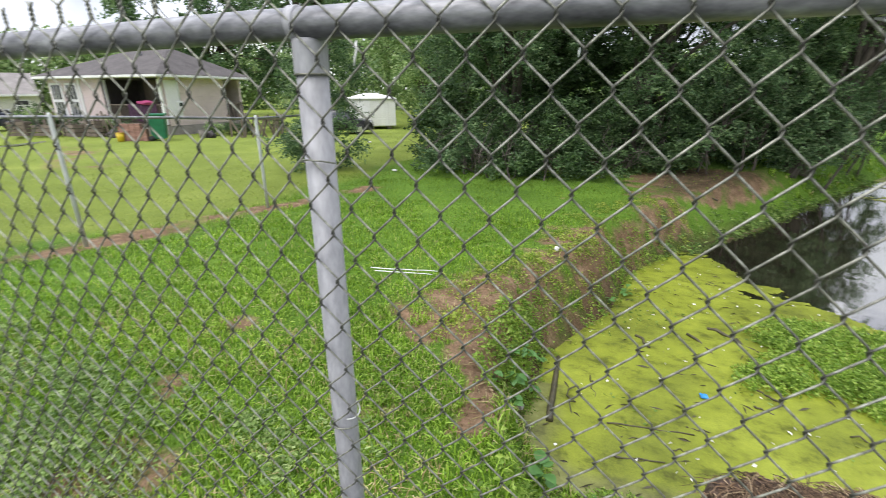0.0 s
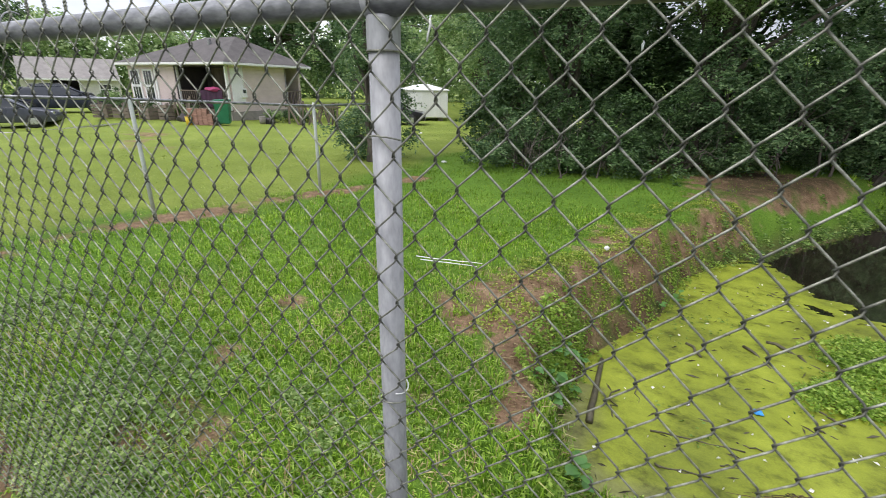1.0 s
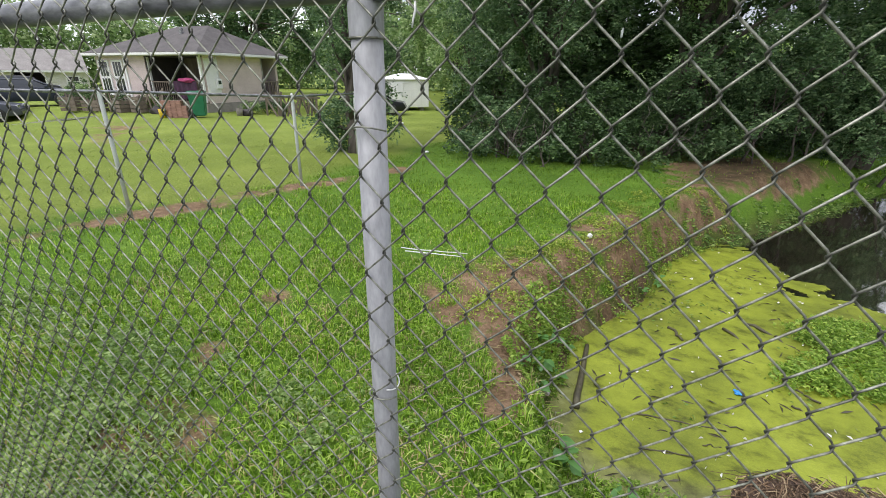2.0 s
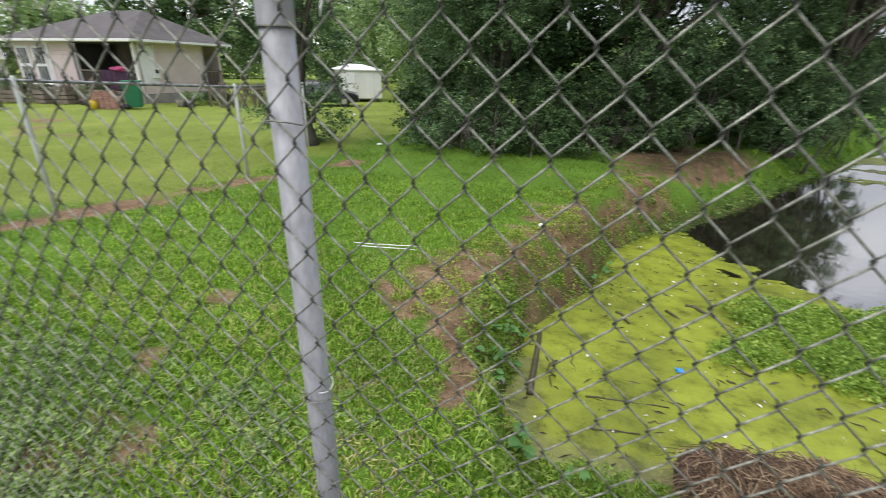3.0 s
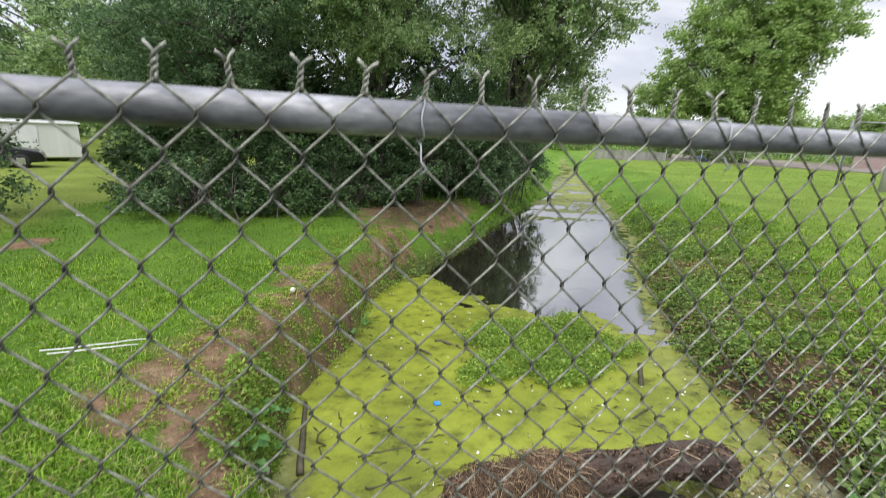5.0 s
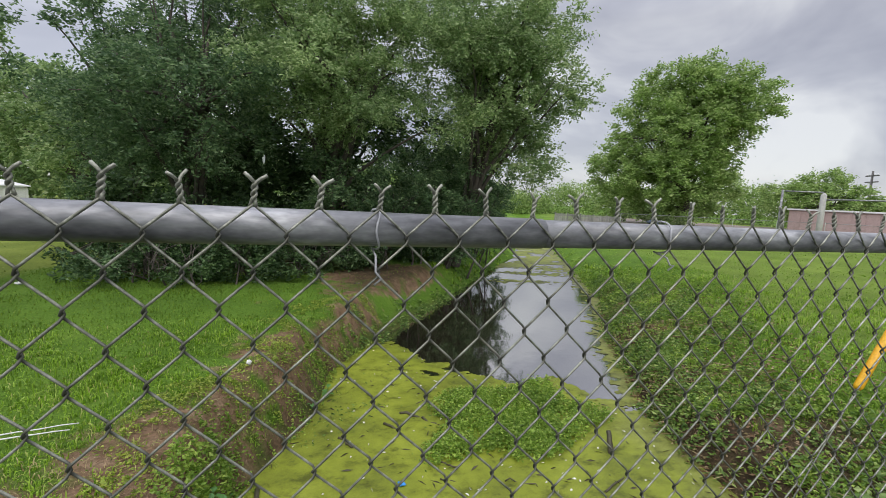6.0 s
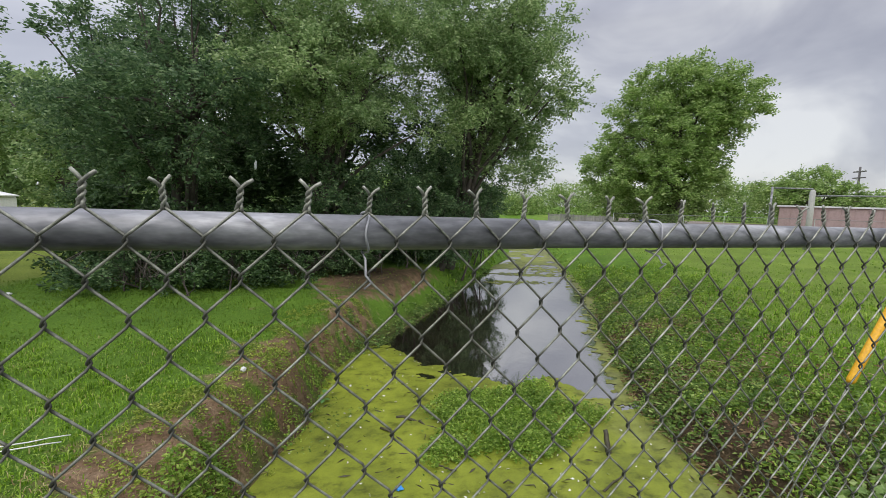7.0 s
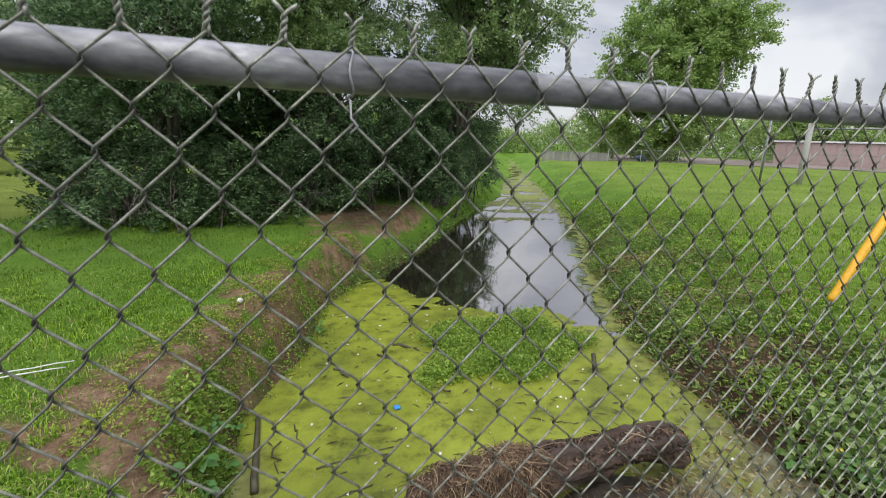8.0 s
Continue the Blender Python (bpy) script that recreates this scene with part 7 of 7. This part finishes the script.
def build_brick_pile():
    m = surface("red_brick", [(0.3, (0.22, 0.11, 0.085)), (0.7, (0.36, 0.21, 0.17))], 8, 0.9, 0, 50, 0.5, 0.004, vary=0.2)
    p = thing("brick_pile", "stack of weathered red bricks on the lawn", "bricks", (-17.6, 13.2, gz(-17.6, 13.2)), turn=20)
    me = bpy.data.meshes.new("brick")
    bm = box((0.21, 0.10, 0.065), (0, 0, 0), 0.006)
    bm.to_mesh(me)
    bm.free()
    me.materials.append(m)
    rng = random.Random(4)
    for r in range(10):
        for k in range(5 - (r > 6)):
            for q in range(2):
                part_mesh("brick", me, p, "", pose(-0.44 + k * 0.215 + rng.uniform(-0.01, 0.01), (q - 0.5) * 0.11, 0.03 + r * 0.067, 0, 0, rng.uniform(-4, 4)))


build_brick_pile()


def build_bench():
    b = thing("saw_bench", "weathered wooden saw bench beside the house", "bench", (-16.4, 19.6, gz(-16.4, 19.6)), turn=75)
    part("top", box((1.5, 0.22, 0.08), (0, 0, 0.86), 0.01), M_WOOD, b)
    for x in (-0.6, 0.6):
        for s in (-1, 1):
            tube_part("leg", [(x + 0.1 * (1 if x > 0 else -1), s * 0.34, 0.0), (x, s * 0.06, 0.84)], 0.035, M_WOOD, b, "", 8)
        part("stretcher", box((0.05, 0.45, 0.06), (x * 1.08, 0, 0.35)), M_WOOD, b)


build_bench()


def plank_stack(at, turn, n, seed):
    rng = random.Random(seed)
    s = thing("plank_stack", "loose weathered planks leaning together beside the house", "planks", (at[0], at[1], gz(*at)), "plank stacks", turn=turn)
    for k in range(n):
        x = (k - n / 2) * 0.22 + rng.uniform(-0.05, 0.05)
        tilt = rng.uniform(-28, 28)
        part("plank", box((0.09, 0.03, rng.uniform(0.9, 1.3)), (x, rng.uniform(-0.1, 0.1), 0.5), 0.004, Matrix.Rotation(radians(tilt), 4, "Y") @ Matrix.Rotation(radians(rng.uniform(-8, 8)), 4, "X")), M_WOOD, s)
    part("crosspiece", box((n * 0.24, 0.05, 0.08), (-0.1, 0.02, 0.86), 0.006), M_WOOD, s)


plank_stack((-15.4, 17.2), 30, 7, 3)
plank_stack((-14.9, 18.4), 60, 6, 4)
def crate(at, turn, w, h, seed):
    """A slatted wooden crate with scrap wood left in it."""
    rng = random.Random(seed)
    c = thing("wooden_crate", "weathered slatted wooden crate beside the house wall", "crate", (at[0], at[1], gz(*at)), "crates", turn=turn)
    n = max(3, int(h / 0.16))
    for k in range(n):
        z = 0.06 + k * h / n
        for s in (-1, 1):
            part("slat", box((w, 0.025, h / n - 0.04), (0, s * 0.25, z + 0.05), 0.004), M_WOOD, c)
            part("slat", box((0.025, 0.5, h / n - 0.04), (s * w / 2, 0, z + 0.05), 0.004), M_WOOD, c)
    for k in range(4):
        part("scrap_board", box((0.07, 0.03, rng.uniform(0.4, 0.8)), (rng.uniform(-0.3, 0.3) * w, rng.uniform(-0.15, 0.15), h * 0.75), 0.004, Matrix.Rotation(radians(rng.uniform(-30, 30)), 4, "Y")), M_WOOD, c)


for k, (x, y, w, h) in enumerate([(-22.1, 14.05, 0.8, 0.55), (-21.0, 14.15, 0.6, 0.7), (-23.6, 13.8, 0.9, 0.5), (-24.8, 13.5, 0.7, 0.65)]):
    crate((x, y), 12 * k - 10, w, h, 300 + k)
plank_stack((-20.2, 14.3), 10, 6, 9)
plank_stack((-22.9, 13.9), -5, 5, 10)
# dark lumps added to stand in for clutter of no known kind
for k, (x, y, w, h) in enumerate([(-19.8, 14.0, 0.5, 0.4), (-16.6, 16.0, 0.5, 0.4)]):
    scrap("clutter_lump", "dark lump added for unclear clutter beside the house", (x, y, gz(x, y) + h * 0.3), (w, 0.5, h), M_DARK, 304 + k, "bag")


def bucket(at, mat, label, h=0.34):
    b = thing("bucket", label, "bucket", at)
    v, f = tube_arrays([(0, 0, 0), (0, 0, h * 0.5), (0, 0, h)], [0.12, 0.135, 0.15], 16)
    part_mesh("body", mesh_np("body", v, f, mat, True), b)
    ring = [(0.152 * math.cos(a), 0.152 * math.sin(a), h) for a in np.linspace(0, 2 * math.pi, 21)]
    tube_part("rim", ring, 0.009, mat, b, "", 6)
    tube_part("handle", [(0.155 * math.cos(a), 0.02, h - 0.02 + 0.12 * math.sin(a)) for a in np.linspace(0, math.pi, 12)], 0.005, M_RAIL, b, "", 6)
    return b


bucket((-18.0, 12.9, gz(-18.0, 12.9)), surface("yellow_plastic", [(0.3, (0.62, 0.42, 0.02)), (0.7, (0.75, 0.55, 0.04))], 5, 0.45), "yellow plastic bucket on the lawn")
bucket((-16.6, 15.6, gz(-16.6, 15.6)), M_BLOCK, "grey bucket beside the house wall")
# shrubs and clutter along the house's foot
for k, (sx, sy, sr) in enumerate([(-21.0, 14.6, 0.45), (-22.2, 14.5, 0.55), (-23.4, 14.4, 0.5), (-24.6, 14.4, 0.7), (-26.2, 14.6, 0.8), (-27.4, 15.4, 0.8), (-29.8, 17.6, 0.9), (-31.4, 18.0, 0.9), (-17.0, 16.6, 0.35), (-16.9, 17.6, 0.35), (-16.8, 18.6, 0.35), (-16.6, 20.8, 0.7), (-16.0, 22.4, 0.8), (-19.6, 14.5, 0.35), (-28.5, 16.5, 0.6), (-15.2, 23.5, 0.8)]):
    tree("shrub", "small dark garden shrub beside the house", (sx, sy), [(sx, sy, gz(sx, sy) + sr * 0.7, sr, sr * 0.8, sr * 0.65)], 1100, 0.10, M_LEAF_DARK if k % 4 else M_LEAF_MID, 0.02, 60 + k, 2, 0.14, category="shrub", limb_n=8, group="garden shrubs")


def slab(label, pts, thick=0.06):
    bm = bmesh.new()
    vs = [bm.verts.new((x, y, gz(x, y) + 0.03)) for x, y in pts]
    f = bm.faces.new(vs)
    r = bmesh.ops.extrude_face_region(bm, geom=[f])
    bmesh.ops.translate(bm, verts=[v for v in r["geom"] if isinstance(v, bmesh.types.BMVert)], vec=(0, 0, -thick))
    bmesh.ops.recalc_face_normals(bm, faces=bm.faces[:])
    tagged(part("driveway", bm, M_CONCRETE), label, "driveway", kind="structure")


slab("pale concrete driveway edge beside the lawn", [(-27.0, 8.6), (-24.2, 8.0), (-21.7, 10.6), (-21.9, 12.6), (-22.6, 12.7), (-22.9, 10.9)])


# ---- across the field ----
def build_track():
    """A bare dirt lot past the far fence."""
    m = surface("grey_dirt", [(0.3, (0.17, 0.135, 0.115)), (0.7, (0.30, 0.25, 0.215))], 0.25, 0.95, 0, 6, 0.5, 0.02)
    n, w = 40, 14
    line = np.array([(27.0, 39.0), (30.6, 35.2), (36.9, 28.4), (44.8, 18.4), (50.0, 11.0)])
    u = np.linspace(0, 1, n)
    cx, cy = np.interp(u, np.linspace(0, 1, 5), line[:, 0]), np.interp(u, np.linspace(0, 1, 5), line[:, 1])
    across = np.linspace(0.3, 26.0, w)
    px = cx[:, None] + across * 0.74 + 0.3 * np.sin(np.arange(n) * 1.7)[:, None]
    py = cy[:, None] + across * 0.67
    top = np.stack([px, py, ground_z(px, py) + 0.035], -1).reshape(-1, 3)
    idx = np.arange(n * w).reshape(n, w)
    f = np.stack([idx[:-1, :-1], idx[:-1, 1:], idx[1:, 1:], idx[1:, :-1]], -1).reshape(-1, 4)
    rim = np.concatenate([idx[0], idx[1:, -1], idx[-1, -2::-1], idx[-2:0:-1, 0]])
    side = np.stack([rim, rim + n * w, np.roll(rim, -1) + n * w, np.roll(rim, -1)], -1)
    me = mesh_np("dirt_lot", np.concatenate([top, top - (0, 0, 0.1)]), np.concatenate([f[:, ::-1], f + n * w, side]), m, True)
    tagged(new("dirt_lot", me), "bare pinkish-grey dirt lot past the field", "dirt lot", kind="structure")


build_track()



def build_warehouse():
    m = surface("pink_brown_metal", [(0.3, (0.40, 0.29, 0.27)), (0.7, (0.50, 0.375, 0.35))], 1.2, 0.7, 0, 20, 0.3, 0.01)
    b = thing("warehouse", "long low pink-brown building with a pale roof edge", "building", (50.2, 32.0, 0.3), turn=-66)
    L, D, H = 22.0, 8.0, 2.35
    part("wall", box((L, D, H), (L / 2, D / 2, H / 2)), m, b)
    part("roof_edge", box((L + 0.4, D + 0.4, 0.16), (L / 2, D / 2, H + 0.1), 0.02), M_WHITE, b, "pale metal roof edge")
    me = bpy.data.meshes.new("panel")
    bm = box((0.9, 0.04, H - 0.1), (0, 0, 0), 0.01)
    bm.to_mesh(me)
    bm.free()
    me.materials.append(m)
    for k in range(22):
        part_mesh("panel", me, b, "", Matrix.Translation((0.5 + k, -0.02, H / 2)))


build_warehouse()


def build_gate():
    g = thing("pipe_gate", "pale concrete gate post with grey pipe rails", "gate", (21.5, 12.15, gz(21.5, 12.15)))
    top = 3.0 - g.location.z
    v, f = tube_arrays([(0, 0, -0.1), (0, 0, top * 0.5), (0, 0, top - 0.08), (0, 0, top)], [0.12, 0.115, 0.11, 0.05], 14)
    part_mesh("post", mesh_np("post", v, f, M_CONCRETE, True), g, "weathered pale concrete post")
    for dz, dx, dy in ((0.05, -0.7, 1.15), (-0.25, 1.4, -2.6)):
        tube_part("rail", [(0, 0, top + dz - 0.02), (dx, dy, top + dz)], 0.035, M_RAIL, g, "", 8)
    tube_part("end_post", [(-0.75, 1.2, -0.1), (-0.75, 1.2, top + 0.1)], 0.05, M_RAIL, g, "", 10)


build_gate()


def build_pole():
    M_POLE = surface("grey_weathered_pole", [(0.3, (0.10, 0.095, 0.09)), (0.7, (0.17, 0.16, 0.155))], 4, 0.9)
    p = thing("utility_pole", "far wooden utility pole with a crossarm", "utility pole", (80.0, 40.6, 0.3))
    tube_part("pole", [(0, 0, -0.2), (0, 0, 4), (0, 0, 8.9)], [0.2, 0.17, 0.13], M_POLE, p, "", 10)
    for z in (8.2, 7.3):
        part("crossarm", box((0.15, 2.4, 0.16), (0, 0, z), 0.01, Matrix.Rotation(radians(-28), 4, "Z")), M_POLE, p)
    for k in (-1.0, -0.5, 0.5, 1.0):
        tube_part("insulator", [(k * 0.47, k * 0.88, 8.26), (k * 0.47, k * 0.88, 8.5)], 0.06, M_WHITE, p, "", 8)


build_pole()


def build_guy():
    m = surface("yellow_guard_plastic", [(0.3, (0.72, 0.36, 0.008)), (0.7, (0.85, 0.46, 0.015))], 5, 0.45)
    a, b = Vector((3.49, 1.23, 0.80)), Vector((4.37, 1.25, 1.97))
    d = (b - a).normalized()
    foot = a - d * ((a.z - gz(3.1, 1.0)) / d.z)
    g = thing("guy_wire", "steel guy wire with a bright yellow plastic guard", "guy wire", foot)
    tube_part("cable", [Vector((0, 0, -0.05)), (a - foot), (b - foot) + d * 3.0], 0.005, M_WIRE, g, "", 6)
    pts = [a - foot - d * 0.0, a - foot + d * 0.02] + [a - foot + d * (0.25 * k) for k in range(1, 7)] + [b - foot]
    tube_part("guard", pts, [0.02] + [0.0275] * 6 + [0.0275, 0.025], m, g, "bright yellow plastic sleeve", 14)
    v, f = tube_arrays([(0, 0, -0.1), (0, 0, 0.02), (0.02, 0.01, 0.1)], [0.02, 0.02, 0.012], 8)
    part_mesh("anchor", mesh_np("anchor", v, f, M_RAIL, True), g, "anchor rod")


build_guy()
scrap("litter", "dark navy tarpaulin heap beside the far fence", (33.0, 33.0, gz(33, 33) + 0.25), (1.0, 0.8, 0.6), surface("navy_tarpaulin", [(0.3, (0.02, 0.035, 0.07)), (0.7, (0.04, 0.06, 0.11))], 5, 0.6), 21)
scrap("litter", "small white scrap hanging in the leaves of the tree", (-0.56, 9.3, 2.50), (0.055, 0.04, 0.15), M_GREYCUP, 22)
